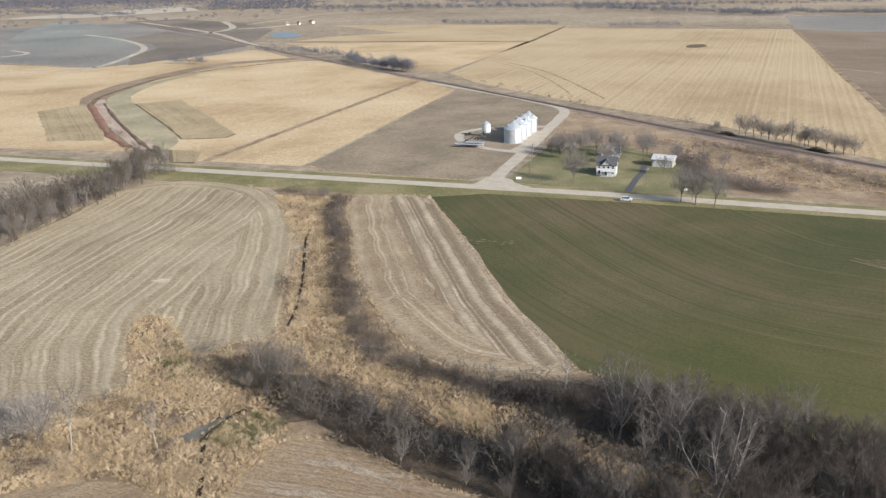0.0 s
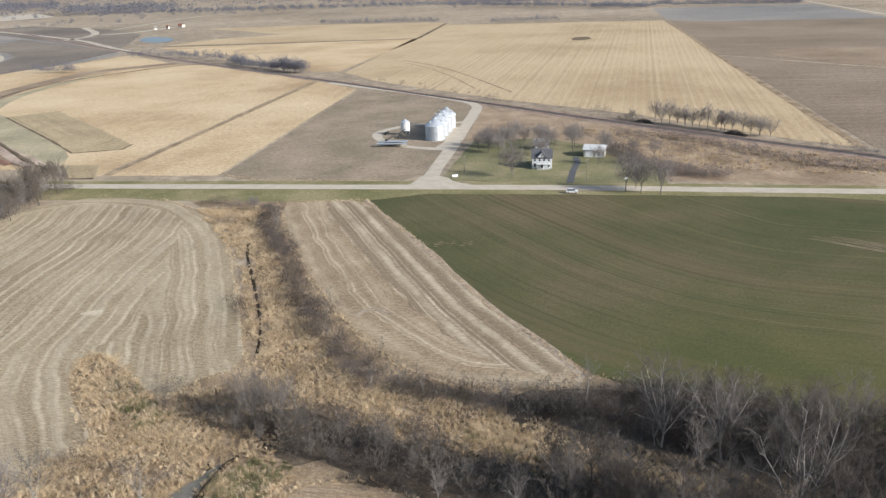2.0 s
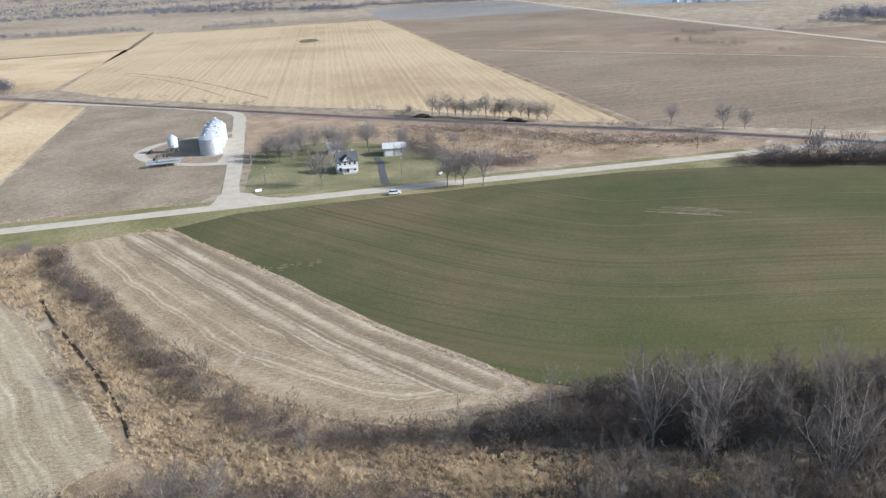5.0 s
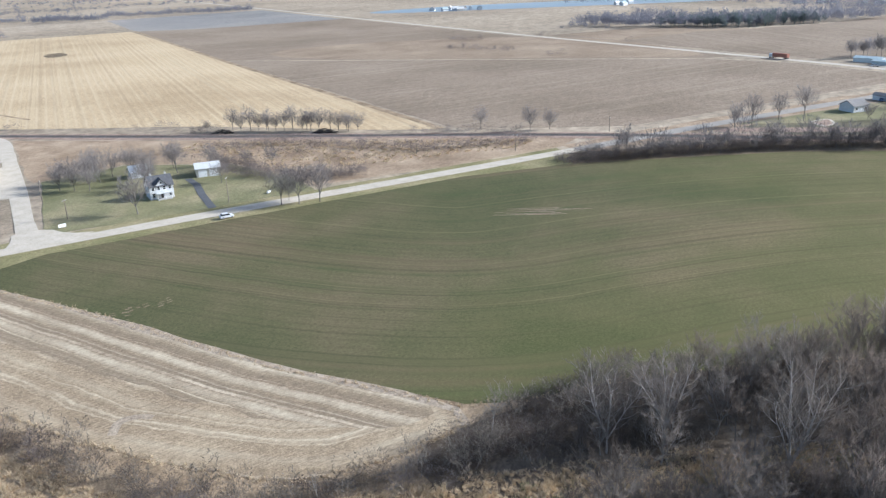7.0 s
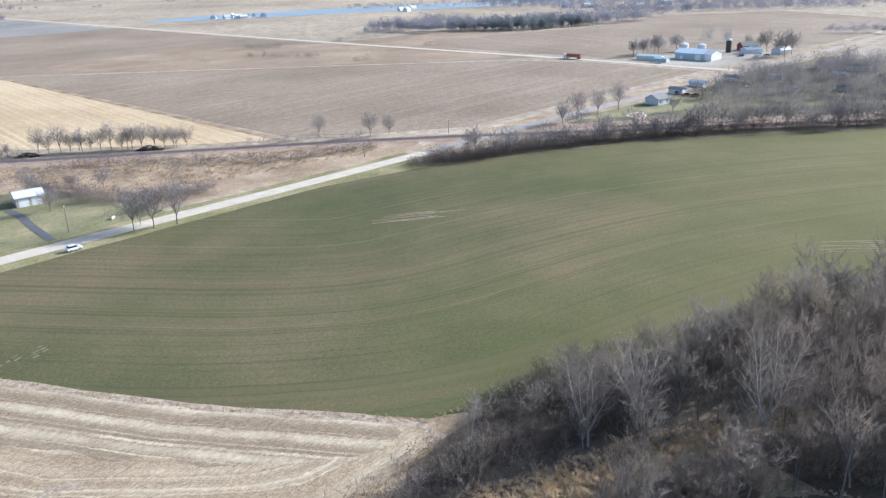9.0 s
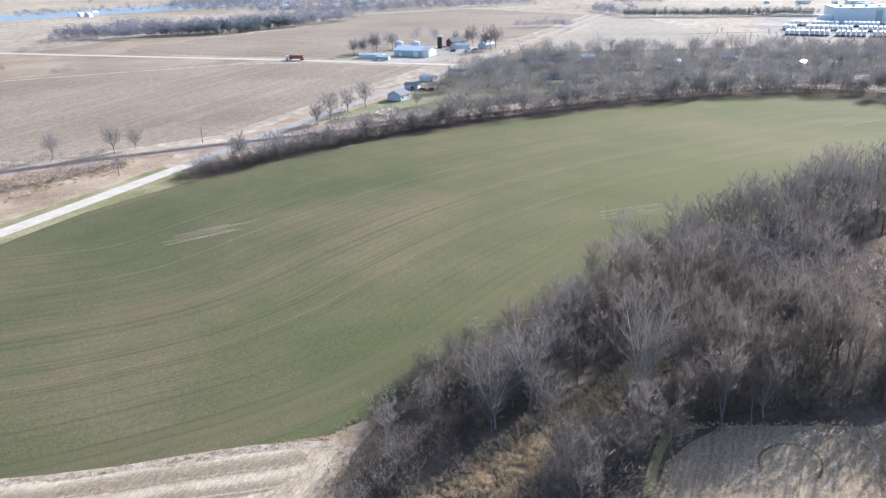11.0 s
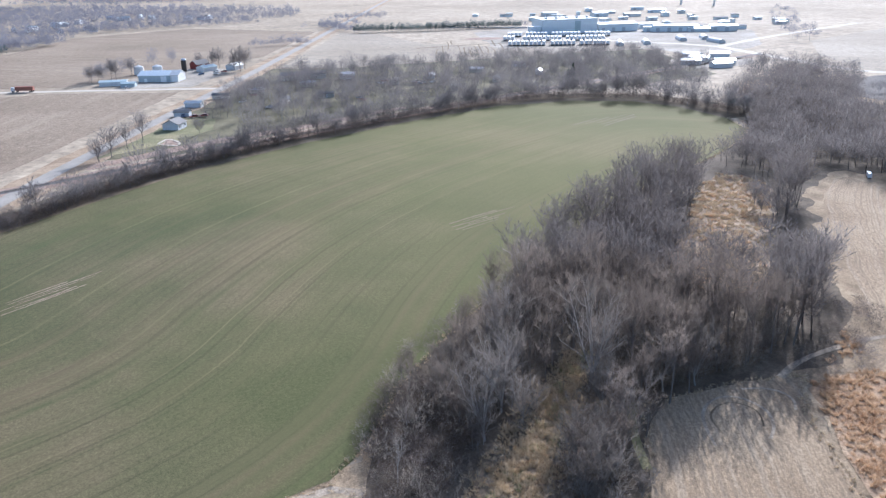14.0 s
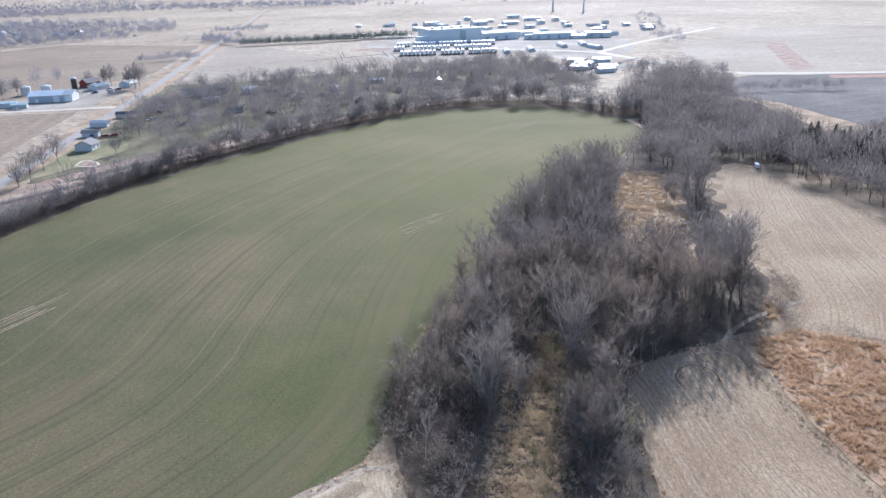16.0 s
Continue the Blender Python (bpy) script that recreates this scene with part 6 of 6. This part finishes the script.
shed("small white outbuilding with a bright roof behind the farmhouse", "shed", 155, 320, ROAD_TURN, 6, 5, 2.6, 4.4, M["white_board"], M["white_roof"], ((2.2, 1.4, 2.1),))
shed("cream white machine shed with a pale roof", "shed", 165.5, 298, -42, 8.4, 7.5, 3.2, 4.5, M["cream_steel"], M["white_roof"], ((0.7, 3.0, 2.7), (4.6, 3.0, 2.7)), name="garage")

# grain bins
def grain_bin(x, y):
    b = thing("grain_bin", "bright galvanised steel grain bin with a conical ribbed roof", "grain bin", pose(x, y, 0, 0, 0, 20), "grain bins in a row")
    part("footing", lathe([(4.35, 0.0), (4.35, 0.3)], 40), M["concrete"], b)
    wall = [(4.1, 0.3)]
    for k in range(24):
        wall.append((4.2 if k % 2 else 4.12, 0.3 + 6.0 * (k + 0.5) / 24))
    wall.append((4.12, 6.3))
    part("wall", lathe(wall, 48), M["galv"], b)
    cone = part("roof", lathe([(4.35, 6.22), (4.3, 6.36), (0.75, 9.2), (0.7, 9.25)], 48), M["galv_roof"], b)
    for k in range(24):
        a = 2 * math.pi * k / 24
        part("rib", rod((4.25 * math.cos(a), 4.25 * math.sin(a), 6.42), (0.8 * math.cos(a), 0.8 * math.sin(a), 9.22), 0.05, 4), M["galv_roof"], cone)
    part("cap", lathe([(0.8, 9.2), (0.8, 9.5), (0.3, 9.72)], 20), M["galv_roof"], b)
    part("door", turned(box(-0.5, 0.5, -0.06, 0.06, 0.6, 2.4), 0, (0, -4.2, 0)), M["galv_roof"], b)
    lad = part("ladder", rod((4.28, 0.25, 0.4), (4.28, 0.25, 6.4), 0.03, 4), M["dark_iron"], b)
    part("rail", rod((4.28, -0.25, 0.4), (4.28, -0.25, 6.4), 0.03, 4), M["dark_iron"], lad)
    for k in range(3):
        a = 1.1 + k * 2.1
        part("vent", turned(box(-0.35, 0.35, -0.35, 0.35, 0, 0.5, 0.05), 0, (3.1 * math.cos(a), 3.1 * math.sin(a), 7.9)), M["galv_roof"], b)
    return b


first_bin = grain_bin(127.2, 364.5)
first_bin.scale = (1.1, 1.1, 1.08)
for k in (1, 2, 3):
    copy_thing(first_bin, pose(127.2 + 5.4 * k, 364.5 + 7.8 * k, 0, 0, 0, 20 + 31 * k))

hopper = thing("hopper_bin", "small white steel hopper bin on legs", "grain bin", pose(119, 382, 0, 0, 0, 10))
part("body", lathe([(2.1, 2.3), (2.15, 2.4), (2.15, 6.2), (2.1, 6.3)], 28), M["white_steel"], hopper)
part("roof", lathe([(2.25, 6.25), (2.2, 6.35), (0.4, 7.6), (0.3, 7.75)], 28), M["galv_roof"], hopper)
part("cone", lathe([(0.3, 0.9), (2.1, 2.35)], 28), M["galv"], hopper)
for k in range(6):
    a = math.pi / 3 * k
    part("leg", rod((2.1 * math.cos(a), 2.1 * math.sin(a), 0), (2.1 * math.cos(a), 2.1 * math.sin(a), 2.6), 0.09), M["galv"], hopper)
part("ladder", rod((2.3, 0.2, 0.3), (2.3, 0.2, 6.4), 0.04, 4), M["dark_iron"], hopper)

auger = thing("grain_auger", "long rusty grain auger on wheels beside the bins", "farm machine", pose(112, 376, 0, 0, 0, 22))
part("tube", rod((-6, 0, 0.6), (6, 0, 3.6), 0.18, 8), M["dark_iron"], auger)
for side in (-1, 1):
    part("frame", rod((0, 0.9 * side, 0.45), (2.5, 0.1 * side, 2.6), 0.06), M["dark_iron"], auger)
    part("wheel", turned(lathe([(0.2, -0.12), (0.45, -0.12), (0.45, 0.12), (0.2, 0.12)], 14), 0), M["rubber"], auger).matrix_basis = pose(0, 0.95 * side, 0.45, 90, 0, 0)
part("hopper", box(-6.9, -5.7, -0.6, 0.6, 0.15, 0.9, 0.1), M["dark_iron"], auger)

wagon = thing("implement", "dark folded tillage implement parked in the yard", "farm machine", pose(112, 389, 0, 0, 0, 60))
part("frame", box(-4, 4, -0.15, 0.15, 0.8, 1.05), M["dark_iron"], wagon)
for k in range(7):
    part("shank", rod((-3.6 + 1.2 * k, 0, 0.9), (-3.6 + 1.2 * k, -0.5, 0.05), 0.06, 4), M["dark_iron"], wagon)
part("drawbar", rod((0, 0, 0.9), (0, 3.2, 0.5), 0.1), M["dark_iron"], wagon)
for side in (-1, 1):
    part("wheel", lathe([(0.2, -0.15), (0.5, -0.15), (0.5, 0.15), (0.2, 0.15)], 14), M["rubber"], wagon).matrix_basis = pose(1.6 * side, 0.6, 0.5, 0, 90, 0)

lean = thing("low_shed", "low open shed with a grey blue metal roof", "shed", pose(97, 362.5, 0, 0, 0, -30))
part("roof", prism([(0, 1.5), (13.5, 1.5), (13.5, 1.62), (0, 1.62)], 0, 2.6), M["galv"], lean)
part("upper_roof", prism([(4.5, 2.0), (13.8, 2.0), (13.8, 2.14), (4.5, 2.14)], 2.2, 5.4), M["galv"], lean)
part("back_wall", box(0.2, 13.3, 5.0, 5.15, 0, 2.0), M["galv"], lean)
for k in range(6):
    part("post", box(0.2 + 2.6 * k, 0.35 + 2.6 * k, 0.2, 0.35, 0, 1.5), M["pole"], lean)


# vehicles
def car(label, x, y, turn, paint, tall=1.45, long=4.5, name="car", group=""):
    c = thing(name, label, name, pose(x, y, 0.16, 0, 0, turn), group)
    w, l = 0.9, long / 2
    part("body", prism([(-l, 0.35), (l, 0.35), (l, 0.75), (l * 0.95, 0.85), (l * 0.5, 0.98), (-l * 0.9, 1.0), (-l, 0.9)], -w, w), paint, c)
    cabin = prism([(-l * 0.86, 0.98), (l * 0.48, 0.98), (l * 0.18, tall), (-l * 0.7, tall)], -w * 0.86, w * 0.86)
    part("window", cabin, M["glass"], c, "dark car windows")
    part("roof", box(-l * 0.7, l * 0.2, -w * 0.82, w * 0.82, tall - 0.02, tall + 0.05, 0.02), paint, c)
    for sx in (-0.62, 0.62):
        for sy in (-1, 1):
            wh = part("wheel", lathe([(0.18, -0.11), (0.33, -0.11), (0.33, 0.11), (0.18, 0.11)], 14), M["rubber"], c)
            wh.matrix_basis = pose(l * sx, w * 0.92 * sy, 0.33, 90, 0, 0)
            part("rim", lathe([(0.02, -0.12), (0.19, -0.12), (0.19, 0.12), (0.02, 0.12)], 10), M["galv"], wh)
    for sy in (-0.62, 0.62):
        part("headlight", box(l - 0.05, l + 0.02, w * sy - 0.14, w * sy + 0.14, 0.62, 0.76), M["trim"], c)
    return c


car("silver white car standing on the gravel road", 131.5, 253.2, ROAD_TURN, M["white_paint"], 1.5, 4.1)

def utility_pole(x, y, height, turn, arms=1, label="weathered wooden utility pole with a crossarm"):
    p = thing("utility_pole", label, "utility pole", pose(x, y, 0, 0, 0, turn), "utility poles")
    part("pole", lathe([(0.17, 0), (0.11, height)], 8), M["pole"], p)
    for k in range(arms):
        part("crossarm", box(-1.1, 1.1, -0.06, 0.06, height - 0.55 - k * 0.9, height - 0.42 - k * 0.9), M["pole"], p)
        for s in (-1, -0.5, 0.5, 1):
            part("insulator", lathe([(0.05, height - 0.42 - k * 0.9), (0.05, height - 0.25 - k * 0.9)], 6).copy(), M["trim"], p).location = (s, 0, 0)
    return p


for x, y, h, a in ((145, 264.5, 8.5, 30), (112, 300.5, 6.5, 20), (123, 327, 7, 30), (289, 181, 6.5, 20), (243, 205, 6.5, 60), (226, 240, 6, 40)):
    utility_pole(x, y, h, a)

tank = thing("propane_tank", "white propane tank on feet beside the lawn", "tank", pose(158.5, 259, 0, 0, 0, 10) @ Matrix.Scale(0.65, 4))
body = lathe([(0.1, -1.6), (0.42, -1.5), (0.55, -1.25), (0.55, 1.25), (0.42, 1.5), (0.1, 1.6)], 16)
part("body", body, M["white_paint"], tank).matrix_basis = pose(0, 0, 0.85, 0, 90, 0)
for s in (-0.9, 0.9):
    part("foot", box(s - 0.12, s + 0.12, -0.35, 0.35, 0, 0.45), M["concrete"], tank)
part("valve_dome", lathe([(0.18, 1.38), (0.18, 1.55), (0.08, 1.6)], 10), M["white_paint"], tank)

sign = thing("yard_sign", "small white sign board on two posts by the lane", "sign", pose(105, 294, 0, 0, 0, -20))
part("board", box(-1.1, 1.1, -0.05, 0.05, 0.4, 1.4, 0.02), M["trim"], sign)
for s in (-0.9, 0.9):
    part("post", box(s - 0.05, s + 0.05, 0.05, 0.14, 0, 1.5), M["pole"], sign)

pile = random.Random(31)
for x, y, l in ((231.5, 345.5, 8.5), (247.5, 299.5, 10)):
    heap = thing("tie_stack", "black heap of old railway ties under the trees", "timber heap", pose(x, y, 0, 0, 0, 110))
    for k in range(60):
        f = pile.uniform(-1, 1)
        up = 1.9 * (1 - f * f) * pile.random()
        tie = part("tie", box(-1.25, 1.25, -0.13, 0.13, 0, 0.2, 0.02), M["sleeper"], heap)
        tie.matrix_basis = pose(f * l / 2, pile.uniform(-1.3, 1.3), up, pile.uniform(-15, 15), pile.uniform(-14, 14), pile.uniform(-50, 50))

# the farm by the crossroads
shed("long light blue steel machine shed with a white end", "shed", 547, 71, -124, 22, 14, 4.4, 6.8, M["blue_steel"], M["pale_blue"], ((15.5, 4.0, 3.8), (4, 2, 2.4)))
shed("white end bay of the blue machine shed", "shed", 534.6, 52.6, -124, 5.5, 14, 4.5, 6.9, M["white_steel"], M["white_roof"], ((1, 4, 4),))
shed("low grey teal shed with a flat roof", "shed", 543, 97, -112, 17, 8, 2.6, 3.4, M["white_steel"], M["teal_roof"])
shed("low teal roofed store beside the farm road", "shed", 529, 86, -115, 9, 6, 2.4, 3.1, M["blue_steel"], M["teal_roof"])
shed("dark red barn with a pale roof", "barn", 590, 20, -66, 12, 8, 3.6, 6.2, M["red_board"], M["tan_roof"], ((5, 3, 3.2),), name="barn")
shed("low pale green farm store", "shed", 572, 20, -66, 13, 8, 2.8, 4.2, M["white_steel"], M["teal_roof"])
shed("white farm cottage beside the barn", "house", 566, -2, -50, 11, 8, 3, 5, M["white_board"], M["white_roof"], ((4, 1, 2.1),), name="cottage")
silo_dark = thing("tower_silo", "dark stave tower silo with a domed cap", "silo", pose(583, 31, 0))
part("tower", lathe([(1.9, 0), (1.9, 8.5)], 20), M["sleeper"], silo_dark)
part("dome", lathe([(2.0, 8.5), (1.7, 9.3), (0.8, 9.8), (0.1, 10.0)], 20), M["galv"], silo_dark)
for x, y in ((590, 62), (584, 50)):
    t = thing("storage_tank", "squat white storage tank behind the machine shed", "tank", pose(x, y, 0), "storage tanks")
    part("shell", lathe([(3.4, 0), (3.4, 5.6)], 24), M["white_steel"], t)
    part("lid", lathe([(3.5, 5.6), (0.3, 6.8)], 24), M["white_roof"], t)
for x, y, a, p in ((553, 16, 20, "white_paint"), (560, 8, 60, "red_paint"), (556, 26, 110, "blue_paint"), (566, 12, 40, "white_paint"), (520, 84, -64, "silver_paint")):
    car("parked car on the gravel farmyard", x, y, a, M[p])
truck = thing("box_truck", "dark red truck with a long trailer on the crossroad", "truck", pose(550, 142, 0.15, 0, 0, 60))
part("trailer", box(-7, 4.5, -1.25, 1.25, 1.1, 3.6, 0.05), M["brick"], truck)
part("cab", box(5.0, 7.2, -1.2, 1.2, 0.6, 3.0, 0.2), M["white_paint"], truck)
for wx in (-6, -4.8, 3.6, 6.2):
    for s in (-1, 1):
        part("wheel", lathe([(0.2, -0.15), (0.5, -0.15), (0.5, 0.15), (0.2, 0.15)], 12), M["rubber"], truck).matrix_basis = pose(wx, 1.1 * s, 0.5, 90, 0, 0)

# small house by the road and the homes among the trees
shed("small pale grey single storey house with a white porch end", "house", 360, 90, -40, 9, 8, 2.9, 4.9, M["white_board"], M["tan_roof"], ((4.2, 1.0, 2.1),), ((1.8, 1.1, 1.2, 1.1), (7.2, 1.1, 1.2, 1.1)), name="cottage")
homes = random.Random(7)
for x, y in ((397, 74), (421, 61), (440, 40), (399, 20), (408, -2), (424, -64), (431, -95), (448, 16), (378, -80), (392, -120), (440, -140), (446, -180), (400, -160), (456, -10)):
    roof = homes.choice(("white_roof", "tan_roof", "tan_roof", "galv_roof", "grey_roof"))
    shed({"white_roof": "narrow mobile home with a white roof", "tan_roof": "narrow mobile home with a weathered brown roof", "grey_roof": "narrow mobile home with a dark grey roof", "galv_roof": "narrow mobile home with a bare metal roof"}[roof], "mobile home",
         x, y, homes.choice((-34, 58, -118, 62)) + homes.uniform(-9, 9), homes.uniform(8, 11), 4.2, 2.5, 3.4, M[homes.choice(("white_board", "cream_steel", "cream_steel", "white_steel"))], M[roof], ((homes.uniform(4, 6), 0.9, 2.1),), name="mobile_home")
shed("long low dark roofed building among trees", "building", 489, -10, -106, 30, 12, 3.2, 4.8, M["cream_steel"], M["grey_roof"], name="building")
shed("white building at the field edge", "building", 467, -44, -106, 9, 8, 3.4, 4.6, M["white_board"], M["white_roof"], name="building")
for k in range(16):
    x, y = homes.choice(((395, 74), (410, 62), (425, 44), (445, 30), (392, 30), (388, -20), (418, -80), (440, -60)))
    car("parked car among the homes", x + homes.uniform(-7, 7), y + homes.uniform(-7, 7), homes.uniform(0, 180), M[homes.choice(("white_paint", "silver_paint", "red_paint", "blue_paint"))], group="parked cars")

# factory on the far side
hall = thing("factory_hall", "tall windowless pale blue factory hall", "factory", pose(632, -340, 0, 0, 0, -110))
part("wall", box(0, 58, 0, 38, 0, 13.5), M["pale_blue"], hall)
part("roof", box(-0.4, 58.4, -0.4, 38.4, 13.5, 14.1), M["dull_roof"], hall)
part("door_bay", box(34, 40, -0.4, 0.1, 0, 12), M["teal_roof"], hall, "grey loading bay")
part("annex", box(-11, -0.4, 4, 16, 0, 7.5), M["pale_blue"], hall)
for k in range(5):
    part("roof_vent", box(6 + 11 * k, 8.5 + 11 * k, 12, 14.5, 14.1, 15.6, 0.1), M["galv"], hall)
yard_rng = random.Random(41)
blocks = [(612, -397, -110, 42, 22, 7, "dull_roof"), (576, -437, -130, 40, 16, 5.5, "dull_roof"), (540, -480, -128, 26, 14, 5, "teal_roof"), (560, -462, -120, 18, 10, 4, "dull_roof")]
for k in range(46):
    x, y = yard_rng.uniform(500, 860), yard_rng.uniform(-660, -430)
    w = yard_rng.uniform(7, 24)
    blocks.append((x + 40, y, yard_rng.choice((-110, -128, -38, -20)) + yard_rng.uniform(-4, 4), w, w * yard_rng.uniform(0.4, 0.7), yard_rng.uniform(2.4, 4.4), yard_rng.choice(("white_roof", "dull_roof", "dull_roof", "teal_roof", "galv_roof", "tan_roof"))))
for x, y, a, w, d, h, roof in blocks:
    f = thing("factory_building", "low factory building with a pale roof", "factory", pose(x, y, 0, 0, 0, a), "factory buildings")
    part("wall", box(0, w, 0, d, 0, h), M["pale_blue"] if roof != "teal_roof" else M["white_steel"], f)
    part("roof", turned(prism([(-0.4, h), (d + 0.4, h), (d + 0.4, h + 0.3), (d / 2, h + 0.3 + d * 0.09), (-0.4, h + 0.3)], -0.4, w + 0.4), 90, (w, 0, 0)), M[roof], f)
    for k in range(max(1, int(w / 12))):
        part("door", box(3 + 11 * k, 6.5 + 11 * k, -0.1, 0.05, 0.02, min(4.0, h - 0.6)), M["galv"], f)
for x, y, h in ((875, -792, 30), (820, -802, 24)):
    c = thing("chimney_stack", "slim white factory chimney", "chimney", pose(x, y, 0), "chimneys")
    part("shaft", lathe([(1.8, 0), (1.2, h)], 14), M["white_steel"], c)
    part("collar", lathe([(1.5, h - 1), (1.5, h)], 14), M["galv"], c)


def trailer(m):
    t = thing("trailer", "white box trailer parked in a row", "trailer", m, "trailers in rows")
    part("box", box(0, 2.6, 0, 13, 1.1, 4.0, 0.06), M["white_paint"], t)
    for y in (1.2, 2.5):
        part("axle", rod((0.1, y, 0.5), (2.5, y, 0.5), 0.48, 10), M["rubber"], t)
    part("landing_leg", box(0.4, 2.2, 10.0, 10.15, 0, 1.1), M["dark_iron"], t)
    return t


first_trailer = trailer(pose(565, -250, 0, 0, 0, -128))
for k in range(1, 24):
    if k not in (9, 16):
        copy_thing(first_trailer, pose(565 - 2.3 * k, -250 - 2.95 * k, 0, 0, 0, -128 + (k * 7) % 5 - 2))
for k in range(28):
    if k not in (4, 11, 20):
        copy_thing(first_trailer, pose(634 - 2.25 * k, -298 - 2.8 * k, 0, 0, 0, -128 + (k * 5) % 5 - 2))
for k in range(26):
    if k not in (3, 4, 15):
        copy_thing(first_trailer, pose(612 - 2.3 * k, -282 - 2.85 * k, 0, 0, 0, 52 + (k * 5) % 5 - 2))
for x, y, a in ((499, -322, -130), (492, -347, -128), (492, -391, -125), (487, -414, -130), (456, -400, -110)):
    h = thing("hoop_house", "white rounded storage tent", "storage tent", pose(x, y, 0, 0, 0, a), "storage tents")
    part("cover", prism([(3.2 * math.cos(math.pi * k / 10), 0.1 + 3.4 * math.sin(math.pi * k / 10)) for k in range(11)], 0, 22), M["white_roof"], h)
    part("end_frame", prism([(3.3 * math.cos(math.pi * k / 10), 3.55 * math.sin(math.pi * k / 10)) for k in range(11)] + [(3.0 * math.cos(math.pi * k / 10), 3.25 * math.sin(math.pi * k / 10)) for k in range(10, -1, -1)], -0.3, 0.0), M["galv"], h)
for x, y, a in ((372, -282, 40), (380, -300, 30), (360, -300, 60), (396, -310, 10), (352, -286, 70), (388, -330, 40)):
    shed("low storage shed with a pale metal roof in the yard", "shed", x, y, a, 14, 7, 3, 4.2, M["white_steel"], M["galv_roof"])
far_cars = random.Random(9)
for k in range(26):
    car("car in the factory car park", 776 - 2.8 * k + far_cars.uniform(-1, 1), -306 - 2.7 * k, 40, M[far_cars.choice(("white_paint", "silver_paint", "blue_paint"))], group="parked cars")
box_trailer = copy_thing(first_trailer, pose(123, -92, 0, 0, 0, 40))
box_trailer.scale = (0.5, 0.3, 0.5)
tagged(box_trailer, "small white utility trailer at the wood edge", "trailer")

# far farms and houses
for x, y, n in ((95, 1345, 2), (125, 1360, 2), (-390, 1625, 1), (1020, 655, 4), (1035, 612, 4), (1130, 420, 3), (1150, 160, 5), (1180, 40, 6), (1120, 100, 5), (1240, -60, 6), (1160, -140, 5), (1060, 40, 4)):
    for k in range(n):
        w = far_cars.uniform(8, 14) * (1 if n != 2 else 0.55)
        shed("distant white farm building" if far_cars.random() < 0.7 else "distant grey roofed house", "building", x + far_cars.uniform(-25, 25) * (1 if n != 2 else 0.4), y + far_cars.uniform(-25, 25) * (1 if n != 2 else 0.4), far_cars.uniform(-60, 60), w, w * 0.6, 3.2, 5.5, M["white_board" if n != 2 else "cream_steel"], M[far_cars.choice(("white_roof", "tan_roof", "teal_roof")) if n != 2 else ("brick", "tan_roof")[k]], name="far_house")
